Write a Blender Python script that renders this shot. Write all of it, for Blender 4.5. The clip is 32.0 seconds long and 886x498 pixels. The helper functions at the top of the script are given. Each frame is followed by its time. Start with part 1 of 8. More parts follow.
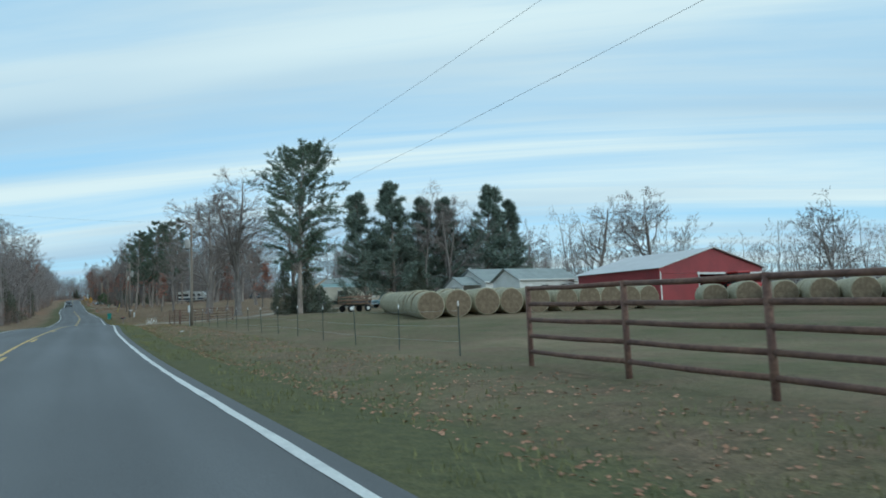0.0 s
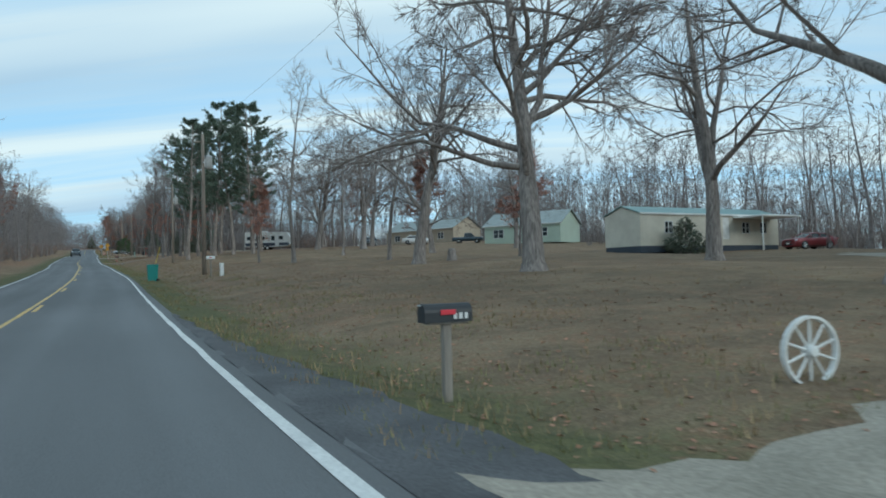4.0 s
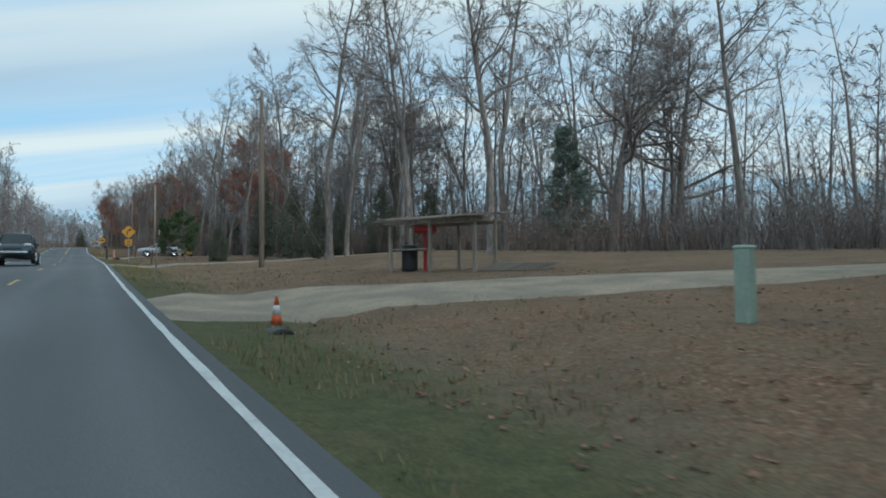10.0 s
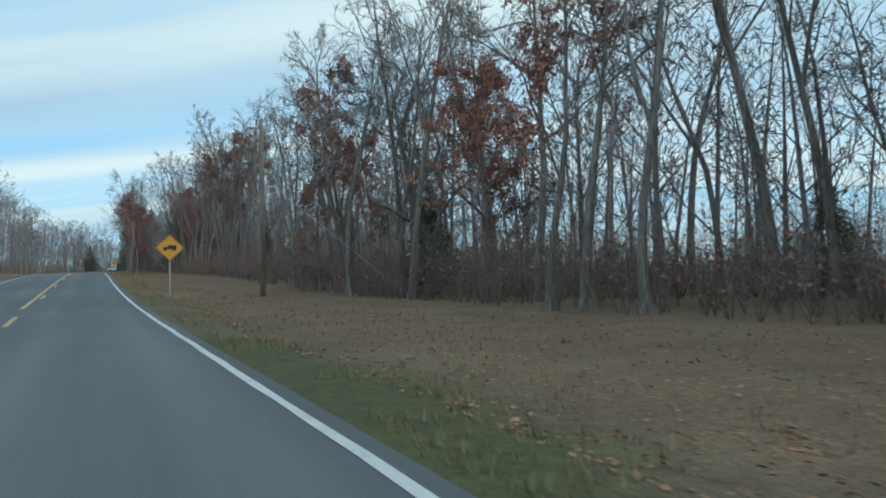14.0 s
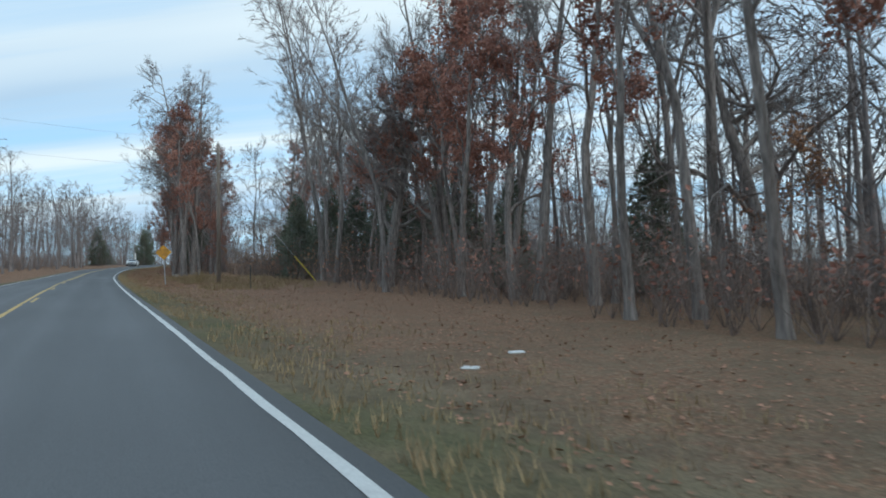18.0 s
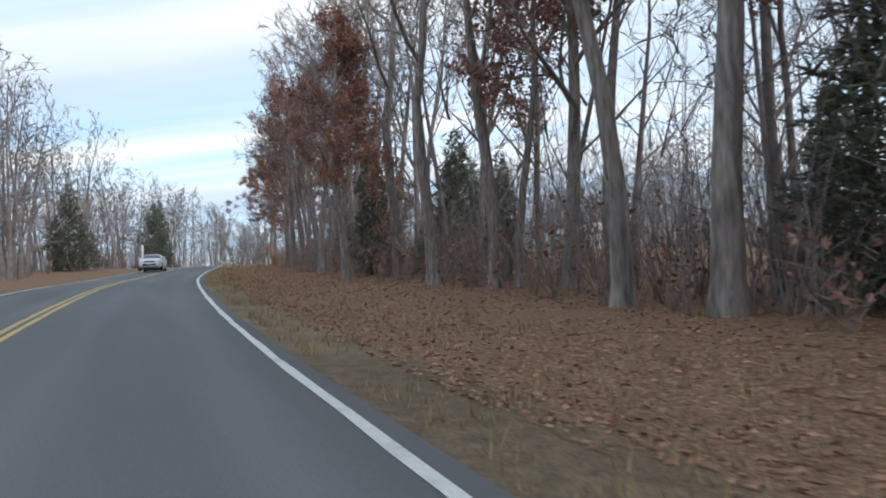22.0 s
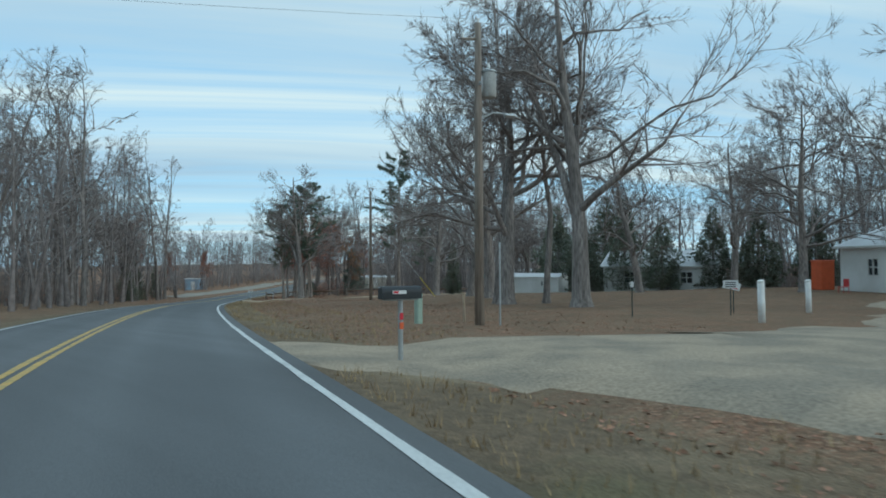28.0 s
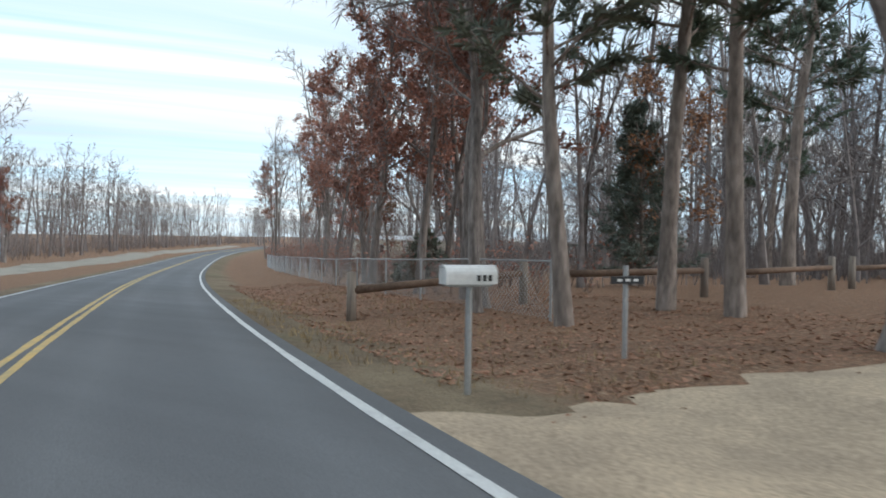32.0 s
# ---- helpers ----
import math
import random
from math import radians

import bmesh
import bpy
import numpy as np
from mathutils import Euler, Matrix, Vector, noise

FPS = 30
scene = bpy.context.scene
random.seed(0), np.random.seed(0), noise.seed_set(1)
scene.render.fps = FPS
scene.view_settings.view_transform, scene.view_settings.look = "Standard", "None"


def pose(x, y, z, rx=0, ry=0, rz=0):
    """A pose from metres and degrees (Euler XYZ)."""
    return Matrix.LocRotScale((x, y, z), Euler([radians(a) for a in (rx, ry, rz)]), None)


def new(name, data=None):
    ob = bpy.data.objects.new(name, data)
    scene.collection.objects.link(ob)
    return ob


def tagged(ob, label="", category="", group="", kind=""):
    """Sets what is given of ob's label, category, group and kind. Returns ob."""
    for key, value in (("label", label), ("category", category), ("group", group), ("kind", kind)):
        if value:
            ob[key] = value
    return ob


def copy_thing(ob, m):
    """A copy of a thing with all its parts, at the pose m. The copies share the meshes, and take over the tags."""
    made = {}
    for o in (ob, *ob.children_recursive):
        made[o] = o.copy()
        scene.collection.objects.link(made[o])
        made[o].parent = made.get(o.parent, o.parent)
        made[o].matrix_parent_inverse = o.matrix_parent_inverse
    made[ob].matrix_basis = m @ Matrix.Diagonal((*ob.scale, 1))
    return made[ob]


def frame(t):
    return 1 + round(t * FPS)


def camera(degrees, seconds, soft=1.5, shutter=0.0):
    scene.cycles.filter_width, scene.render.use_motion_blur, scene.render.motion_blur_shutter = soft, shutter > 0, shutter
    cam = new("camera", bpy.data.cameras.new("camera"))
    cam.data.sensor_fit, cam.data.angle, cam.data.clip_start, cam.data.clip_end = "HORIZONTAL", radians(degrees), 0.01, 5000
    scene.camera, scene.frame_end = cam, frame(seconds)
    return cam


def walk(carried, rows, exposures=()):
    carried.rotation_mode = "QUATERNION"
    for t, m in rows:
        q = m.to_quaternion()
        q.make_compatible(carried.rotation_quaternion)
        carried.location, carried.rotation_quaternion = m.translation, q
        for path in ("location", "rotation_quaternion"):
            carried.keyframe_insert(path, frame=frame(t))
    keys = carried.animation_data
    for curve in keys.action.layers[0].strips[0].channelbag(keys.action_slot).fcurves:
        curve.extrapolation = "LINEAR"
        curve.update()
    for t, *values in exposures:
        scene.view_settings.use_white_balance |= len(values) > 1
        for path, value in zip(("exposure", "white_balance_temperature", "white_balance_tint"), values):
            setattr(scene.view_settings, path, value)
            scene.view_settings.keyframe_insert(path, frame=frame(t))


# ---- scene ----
cam = camera(67.83, 32.0, soft=1.8, shutter=0.06)
PATH = [
    (0.0, pose(0.000, -0.000, -0.000, 95.421, 2.325, -28.396)),
    (0.2, pose(-0.078, 3.817, 0.066, 95.310, 2.164, -28.450)),
    (0.4, pose(-0.127, 7.652, 0.137, 95.200, 2.018, -28.488)),
    (0.6, pose(-0.147, 11.507, 0.211, 95.104, 1.897, -28.497)),
    (0.8, pose(-0.137, 15.384, 0.290, 95.006, 1.802, -28.483)),
    (1.0, pose(-0.098, 19.287, 0.374, 94.868, 1.722, -28.474)),
    (1.2, pose(-0.032, 23.220, 0.462, 94.661, 1.650, -28.490)),
    (1.4, pose(0.056, 27.190, 0.556, 94.398, 1.581, -28.508)),
    (1.6, pose(0.160, 31.203, 0.654, 94.104, 1.517, -28.498)),
    (1.8, pose(0.269, 35.264, 0.755, 93.827, 1.458, -28.436)),
    (2.0, pose(0.378, 39.376, 0.857, 93.538, 1.390, -28.336)),
    (2.2, pose(0.480, 43.537, 0.956, 93.214, 1.313, -28.215)),
    (2.4, pose(0.574, 47.746, 1.046, 92.966, 1.274, -28.053)),
    (2.6, pose(0.659, 51.996, 1.121, 92.797, 1.309, -27.854)),
    (2.8, pose(0.736, 56.278, 1.177, 92.640, 1.365, -27.683)),
    (3.0, pose(0.805, 60.586, 1.212, 92.448, 1.377, -27.585)),
    (3.2, pose(0.863, 64.913, 1.227, 92.266, 1.360, -27.481)),
    (3.4, pose(0.908, 69.255, 1.227, 92.111, 1.341, -27.377)),
    (3.6, pose(0.939, 73.611, 1.217, 91.990, 1.349, -27.298)),
    (3.8, pose(0.959, 77.976, 1.206, 91.904, 1.384, -27.253)),
    (4.0, pose(0.970, 82.349, 1.202, 91.849, 1.419, -27.233)),
    (4.2, pose(0.977, 86.728, 1.213, 91.825, 1.430, -27.229)),
    (4.4, pose(0.981, 91.109, 1.245, 91.828, 1.402, -27.239)),
    (4.6, pose(0.987, 95.491, 1.302, 91.859, 1.322, -27.264)),
    (4.8, pose(0.995, 99.871, 1.385, 91.917, 1.191, -27.301)),
    (5.0, pose(1.005, 104.250, 1.492, 91.995, 1.020, -27.347)),
    (5.2, pose(1.014, 108.627, 1.619, 92.084, 0.822, -27.399)),
    (5.4, pose(1.022, 113.003, 1.760, 92.178, 0.606, -27.453)),
    (5.6, pose(1.024, 117.379, 1.911, 92.270, 0.386, -27.506)),
    (5.8, pose(1.018, 121.757, 2.068, 92.351, 0.173, -27.555)),
    (6.0, pose(1.001, 126.139, 2.225, 92.414, -0.021, -27.596)),
    (6.2, pose(0.971, 130.526, 2.380, 92.452, -0.186, -27.625)),
    (6.4, pose(0.925, 134.920, 2.534, 92.457, -0.308, -27.640)),
    (6.6, pose(0.864, 139.325, 2.686, 92.422, -0.377, -27.637)),
    (6.8, pose(0.788, 143.741, 2.838, 92.369, -0.395, -27.618)),
    (7.0, pose(0.700, 148.172, 2.990, 92.347, -0.377, -27.591)),
    (7.2, pose(0.601, 152.617, 3.144, 92.394, -0.342, -27.563)),
    (7.4, pose(0.495, 157.079, 3.300, 92.492, -0.303, -27.539)),
    (7.6, pose(0.383, 161.557, 3.459, 92.576, -0.274, -27.522)),
    (7.8, pose(0.266, 166.051, 3.622, 92.641, -0.259, -27.518)),
    (8.0, pose(0.144, 170.561, 3.791, 92.668, -0.231, -27.525)),
    (8.2, pose(0.019, 175.086, 3.970, 92.628, -0.167, -27.546)),
    (8.4, pose(-0.107, 179.624, 4.159, 92.544, -0.100, -27.587)),
    (8.6, pose(-0.230, 184.174, 4.359, 92.513, -0.038, -27.627)),
    (8.8, pose(-0.350, 188.735, 4.564, 92.521, 0.034, -27.660)),
    (9.0, pose(-0.466, 193.308, 4.771, 92.495, 0.153, -27.708)),
    (9.2, pose(-0.578, 197.891, 4.978, 92.391, 0.349, -27.788)),
    (9.4, pose(-0.687, 202.485, 5.185, 92.276, 0.527, -27.875)),
    (9.6, pose(-0.795, 207.088, 5.393, 92.219, 0.592, -27.954)),
    (9.8, pose(-0.901, 211.700, 5.605, 92.209, 0.578, -28.012)),
    (10.0, pose(-1.001, 216.317, 5.821, 92.295, 0.574, -27.987)),
    (10.2, pose(-1.092, 220.936, 6.042, 92.506, 0.682, -27.921)),
    (10.4, pose(-1.170, 225.555, 6.265, 92.626, 0.928, -27.853)),
    (10.6, pose(-1.232, 230.170, 6.490, 92.558, 1.269, -27.783)),
    (10.8, pose(-1.281, 234.779, 6.714, 92.362, 1.621, -27.709)),
    (11.0, pose(-1.319, 239.381, 6.934, 92.231, 1.826, -27.626)),
    (11.2, pose(-1.352, 243.972, 7.147, 92.290, 1.763, -27.558)),
    (11.4, pose(-1.388, 248.554, 7.346, 92.461, 1.603, -27.501)),
    (11.6, pose(-1.432, 253.122, 7.529, 92.696, 1.499, -27.466)),
    (11.8, pose(-1.487, 257.677, 7.696, 92.952, 1.493, -27.455)),
    (12.0, pose(-1.555, 262.216, 7.852, 93.172, 1.529, -27.456)),
    (12.2, pose(-1.638, 266.738, 8.008, 93.326, 1.558, -27.460)),
    (12.4, pose(-1.733, 271.245, 8.173, 93.442, 1.591, -27.466)),
    (12.6, pose(-1.838, 275.736, 8.352, 93.570, 1.644, -27.475)),
    (12.8, pose(-1.950, 280.217, 8.548, 93.698, 1.683, -27.470)),
    (13.0, pose(-2.063, 284.690, 8.756, 93.768, 1.674, -27.444)),
    (13.2, pose(-2.172, 289.156, 8.968, 93.807, 1.650, -27.405)),
    (13.4, pose(-2.275, 293.617, 9.178, 93.804, 1.648, -27.367)),
    (13.6, pose(-2.374, 298.072, 9.379, 93.784, 1.671, -27.350)),
    (13.8, pose(-2.473, 302.523, 9.571, 93.773, 1.707, -27.349)),
    (14.0, pose(-2.577, 306.969, 9.757, 93.759, 1.738, -27.346)),
    (14.2, pose(-2.690, 311.410, 9.943, 93.743, 1.752, -27.328)),
    (14.4, pose(-2.810, 315.847, 10.134, 93.752, 1.771, -27.329)),
    (14.6, pose(-2.933, 320.281, 10.333, 93.795, 1.807, -27.354)),
    (14.8, pose(-3.052, 324.713, 10.543, 93.846, 1.862, -27.385)),
    (15.0, pose(-3.158, 329.144, 10.766, 93.874, 1.956, -27.408)),
    (15.2, pose(-3.245, 333.574, 11.004, 93.862, 2.094, -27.416)),
    (15.4, pose(-3.312, 338.005, 11.255, 93.859, 2.201, -27.411)),
    (15.6, pose(-3.363, 342.439, 11.519, 93.860, 2.223, -27.388)),
    (15.8, pose(-3.402, 346.878, 11.792, 93.836, 2.161, -27.355)),
    (16.0, pose(-3.432, 351.323, 12.071, 93.790, 2.034, -27.313)),
    (16.2, pose(-3.456, 355.776, 12.355, 93.727, 1.861, -27.265)),
    (16.4, pose(-3.477, 360.236, 12.639, 93.651, 1.662, -27.211)),
    (16.6, pose(-3.497, 364.706, 12.920, 93.567, 1.455, -27.154)),
    (16.8, pose(-3.518, 369.185, 13.193, 93.478, 1.261, -27.096)),
    (17.0, pose(-3.543, 373.673, 13.455, 93.388, 1.099, -27.038)),
    (17.2, pose(-3.572, 378.172, 13.704, 93.303, 0.990, -26.982)),
    (17.4, pose(-3.609, 382.680, 13.936, 93.226, 0.953, -26.929)),
    (17.6, pose(-3.654, 387.197, 14.149, 93.162, 1.010, -26.881)),
    (17.8, pose(-3.710, 391.721, 14.344, 93.110, 1.146, -26.843)),
    (18.0, pose(-3.777, 396.251, 14.521, 93.067, 1.311, -26.819)),
    (18.2, pose(-3.855, 400.784, 14.686, 93.028, 1.469, -26.813)),
    (18.4, pose(-3.944, 405.317, 14.843, 92.969, 1.606, -26.809)),
    (18.6, pose(-4.040, 409.845, 14.997, 92.868, 1.719, -26.788)),
    (18.8, pose(-4.139, 414.362, 15.156, 92.744, 1.832, -26.753)),
    (19.0, pose(-4.236, 418.865, 15.323, 92.658, 1.999, -26.733)),
    (19.2, pose(-4.327, 423.350, 15.498, 92.634, 2.237, -26.708)),
    (19.4, pose(-4.407, 427.817, 15.678, 92.557, 2.431, -26.695)),
    (19.6, pose(-4.477, 432.265, 15.859, 92.519, 2.560, -26.693)),
    (19.8, pose(-4.539, 436.696, 16.033, 92.522, 2.657, -26.693)),
    (20.0, pose(-4.596, 441.110, 16.195, 92.412, 2.751, -26.680)),
    (20.2, pose(-4.651, 445.509, 16.346, 92.267, 2.888, -26.664)),
    (20.4, pose(-4.702, 449.891, 16.490, 92.155, 3.076, -26.658)),
    (20.6, pose(-4.747, 454.256, 16.633, 92.126, 3.314, -26.678)),
    (20.8, pose(-4.781, 458.601, 16.778, 92.181, 3.545, -26.722)),
    (21.0, pose(-4.799, 462.923, 16.928, 92.265, 3.658, -26.777)),
    (21.2, pose(-4.796, 467.221, 17.087, 92.336, 3.566, -26.841)),
    (21.4, pose(-4.762, 471.490, 17.258, 92.393, 3.334, -26.972)),
    (21.6, pose(-4.690, 475.730, 17.443, 92.448, 3.051, -27.241)),
    (21.8, pose(-4.574, 479.939, 17.641, 92.522, 2.772, -27.671)),
    (22.0, pose(-4.407, 484.119, 17.853, 92.648, 2.518, -28.241)),
    (22.2, pose(-4.185, 488.270, 18.074, 92.847, 2.303, -28.923)),
    (22.4, pose(-3.906, 492.397, 18.302, 93.061, 2.080, -29.658)),
    (22.6, pose(-3.568, 496.501, 18.531, 93.219, 1.798, -30.379)),
    (22.8, pose(-3.172, 500.589, 18.756, 93.325, 1.453, -31.056)),
    (23.0, pose(-2.719, 504.666, 18.972, 93.458, 1.094, -31.696)),
    (23.2, pose(-2.212, 508.739, 19.173, 93.610, 0.816, -32.308)),
    (23.4, pose(-1.656, 512.813, 19.356, 93.670, 0.717, -32.890)),
    (23.6, pose(-1.058, 516.896, 19.520, 93.565, 0.856, -33.441)),
    (23.8, pose(-0.419, 520.989, 19.672, 93.386, 1.120, -33.960)),
    (24.0, pose(0.258, 525.093, 19.826, 93.225, 1.411, -34.437)),
    (24.2, pose(0.974, 529.208, 19.992, 93.167, 1.663, -34.863)),
    (24.4, pose(1.727, 533.334, 20.177, 93.208, 1.844, -35.259)),
    (24.6, pose(2.515, 537.472, 20.381, 93.278, 1.868, -35.648)),
    (24.8, pose(3.334, 541.621, 20.604, 93.330, 1.735, -36.018)),
    (25.0, pose(4.181, 545.783, 20.839, 93.343, 1.536, -36.325)),
    (25.2, pose(5.054, 549.954, 21.080, 93.301, 1.358, -36.541)),
    (25.4, pose(5.958, 554.131, 21.316, 93.202, 1.254, -36.750)),
    (25.6, pose(6.896, 558.306, 21.539, 93.052, 1.228, -37.049)),
    (25.8, pose(7.875, 562.475, 21.742, 92.854, 1.232, -37.472)),
    (26.0, pose(8.896, 566.632, 21.918, 92.622, 1.254, -37.999)),
    (26.2, pose(9.963, 570.774, 22.067, 92.369, 1.282, -38.607)),
    (26.4, pose(11.077, 574.897, 22.189, 92.108, 1.303, -39.274)),
    (26.6, pose(12.236, 579.000, 22.285, 91.850, 1.306, -39.979)),
    (26.8, pose(13.442, 583.081, 22.358, 91.611, 1.282, -40.699)),
    (27.0, pose(14.693, 587.138, 22.410, 91.402, 1.218, -41.413)),
    (27.2, pose(15.988, 591.170, 22.443, 91.238, 1.107, -42.098)),
    (27.4, pose(17.325, 595.177, 22.458, 91.132, 0.940, -42.733)),
    (27.6, pose(18.704, 599.159, 22.455, 91.098, 0.709, -43.295)),
    (27.8, pose(20.123, 603.115, 22.430, 91.111, 0.461, -43.813)),
    (28.0, pose(21.582, 607.046, 22.379, 91.108, 0.307, -44.365)),
    (28.2, pose(23.080, 610.956, 22.300, 91.060, 0.289, -45.013)),
    (28.4, pose(24.615, 614.849, 22.196, 90.957, 0.309, -45.734)),
    (28.6, pose(26.187, 618.732, 22.071, 90.817, 0.324, -46.503)),
    (28.8, pose(27.795, 622.609, 21.931, 90.671, 0.322, -47.251)),
    (29.0, pose(29.440, 626.482, 21.783, 90.507, 0.329, -47.925)),
    (29.2, pose(31.122, 630.349, 21.629, 90.279, 0.375, -48.532)),
    (29.4, pose(32.842, 634.208, 21.471, 89.995, 0.477, -49.082)),
    (29.6, pose(34.601, 638.056, 21.307, 89.675, 0.656, -49.587)),
    (29.8, pose(36.399, 641.891, 21.138, 89.373, 0.872, -50.073)),
    (30.0, pose(38.237, 645.712, 20.962, 89.183, 1.026, -50.576)),
    (30.2, pose(40.117, 649.521, 20.777, 89.144, 1.047, -51.128)),
    (30.4, pose(42.039, 653.325, 20.584, 89.190, 0.967, -51.697)),
    (30.6, pose(44.005, 657.131, 20.382, 89.183, 0.831, -52.270)),
    (30.8, pose(46.013, 660.945, 20.173, 89.103, 0.641, -52.871)),
    (31.0, pose(48.063, 664.769, 19.961, 89.064, 0.327, -53.499)),
    (31.2, pose(50.153, 668.603, 19.749, 89.036, 0.003, -54.151)),
    (31.4, pose(52.279, 672.444, 19.538, 89.032, -0.283, -54.825)),
    (31.6, pose(54.439, 676.289, 19.330, 89.081, -0.515, -55.512)),
    (31.8, pose(56.631, 680.137, 19.123, 89.142, -0.679, -56.182)),
    (32.0, pose(58.853, 683.987, 18.919, 89.217, -0.819, -56.830)),
]

# the clip's camera brightens under the trees and drifts in white balance
EXPOSURES = [(0.0, -.05, 5650, -4), (2.0, -.2, 5600, -4), (4.0, 0, 5700, -2), (8.5, 0, 5900, 2), (11.5, -.15, 5750, -2), (13.0, -.05, 5650, -4), (15.0, .0, 5650, -4), (18.0, .1, 5800, 4), (20.0, .2, 6000, 9),
             (21.2, .5, 7000, 16), (22.0, .4, 6300, 14), (23.0, .4, 6050, 10), (24.0, .35, 6300, 11), (25.0, .1, 5900, 5), (28.0, -.1, 5600, -4), (29.0, -.12, 5650, -4), (30.0, -.05, 5800, -3), (31.2, .08, 5780, 0), (32.0, .5, 6400, 11)]
walk(cam, PATH, EXPOSURES)

# ---- sky, sun ----
world = bpy.data.worlds.new("world")
scene.world = world
world.use_nodes = True
wt = world.node_tree
wt.nodes.clear()


def wnode(kind, **values):
    n = wt.nodes.new(kind)
    for k, v in values.items():
        n.inputs[k].default_value = v
    return n


wout = wt.nodes.new("ShaderNodeOutputWorld")
wbg = wt.nodes.new("ShaderNodeBackground")
wbg.inputs["Strength"].default_value = 0.11
sky = wt.nodes.new("ShaderNodeTexSky")
sky.sky_type = "NISHITA"
sky.sun_disc = False
sky.sun_elevation, sky.sun_rotation = radians(24), radians(200)
sky.air_density, sky.dust_density, sky.ozone_density = 1.0, 0.6, 1.5
# streaked cloud deck: the sky's direction laid on a plane overhead, stretched along the streaks
wco = wt.nodes.new("ShaderNodeTexCoord")
wsep = wt.nodes.new("ShaderNodeSeparateXYZ")
wt.links.new(wco.outputs["Generated"], wsep.inputs[0])


def wmath(op, a, b=None, clamp=False):
    n = wt.nodes.new("ShaderNodeMath")
    n.operation, n.use_clamp = op, clamp
    for i, v in enumerate((a, b)):
        if v is None:
            continue
        if isinstance(v, (int, float)):
            n.inputs[i].default_value = v
        else:
            wt.links.new(v, n.inputs[i])
    return n.outputs[0]


wz = wmath("ADD", wmath("MAXIMUM", wsep.outputs[2], 0.0), 0.10)
wpx, wpy = wmath("DIVIDE", wsep.outputs[0], wz), wmath("DIVIDE", wsep.outputs[1], wz)
wcomb = wt.nodes.new("ShaderNodeCombineXYZ")
wt.links.new(wpx, wcomb.inputs[0]), wt.links.new(wpy, wcomb.inputs[1])
wturn = wt.nodes.new("ShaderNodeMapping")
wturn.inputs["Rotation"].default_value = (0, 0, radians(33))
wt.links.new(wcomb.outputs[0], wturn.inputs[0])
wmap = wt.nodes.new("ShaderNodeMapping")
wmap.inputs["Scale"].default_value = (0.17, 1.35, 1)
wmap.inputs["Location"].default_value = (3.1, 1.35, 0)
wt.links.new(wturn.outputs[0], wmap.inputs[0])
wn1 = wnode("ShaderNodeTexNoise", Scale=1.15, Detail=7.0, Roughness=0.58, Distortion=0.5)
wt.links.new(wmap.outputs[0], wn1.inputs["Vector"])
wramp = wt.nodes.new("ShaderNodeValToRGB")
wramp.color_ramp.elements[0].position, wramp.color_ramp.elements[1].position = 0.36, 0.60
wt.links.new(wn1.outputs[0], wramp.inputs[0])
wn2 = wnode("ShaderNodeTexNoise", Scale=0.8, Detail=4.0, Roughness=0.5)
wmap2 = wt.nodes.new("ShaderNodeMapping")
wmap2.inputs["Scale"].default_value = (0.14, 0.7, 1)
wmap2.inputs["Location"].default_value = (7.7, 2.4, 0)
wt.links.new(wturn.outputs[0], wmap2.inputs[0]), wt.links.new(wmap2.outputs[0], wn2.inputs["Vector"])
wshade = wt.nodes.new("ShaderNodeMix")          # cloud: lit cream to shaded blue-grey
wshade.data_type = "RGBA"
wshade.inputs[6].default_value, wshade.inputs[7].default_value = (7.6, 8.0, 7.9, 1), (4.2, 5.4, 6.6, 1)
wr2 = wt.nodes.new("ShaderNodeValToRGB")
wr2.color_ramp.elements[0].position, wr2.color_ramp.elements[1].position = 0.42, 0.60
wt.links.new(wn2.outputs[0], wr2.inputs[0])
wt.links.new(wr2.outputs[0], wshade.inputs[0])
wblue = wt.nodes.new("ShaderNodeMix")           # thin veil over the open sky
wblue.data_type = "RGBA"
wblue.inputs[0].default_value = 0.72
wblue.inputs[7].default_value = (4.5, 6.7, 8.6, 1)
wt.links.new(sky.outputs[0], wblue.inputs[6])
wmix = wt.nodes.new("ShaderNodeMix")
wmix.data_type = "RGBA"
wt.links.new(wramp.outputs[0], wmix.inputs[0])
wt.links.new(wblue.outputs[2], wmix.inputs[6]), wt.links.new(wshade.outputs[2], wmix.inputs[7])
wt.links.new(wmix.outputs[2], wbg.inputs[0])
wt.links.new(wbg.outputs[0], wout.inputs[0])

sun = new("sun", bpy.data.lights.new("sun", "SUN"))
sun.data.energy, sun.data.angle, sun.data.color = 0.9, radians(14), (1.0, 0.93, 0.84)
sun.matrix_world = pose(0, 0, 60, 66, 0, 20)
scene.view_settings.exposure = 0.0

# ---- materials ----
MATS = {}


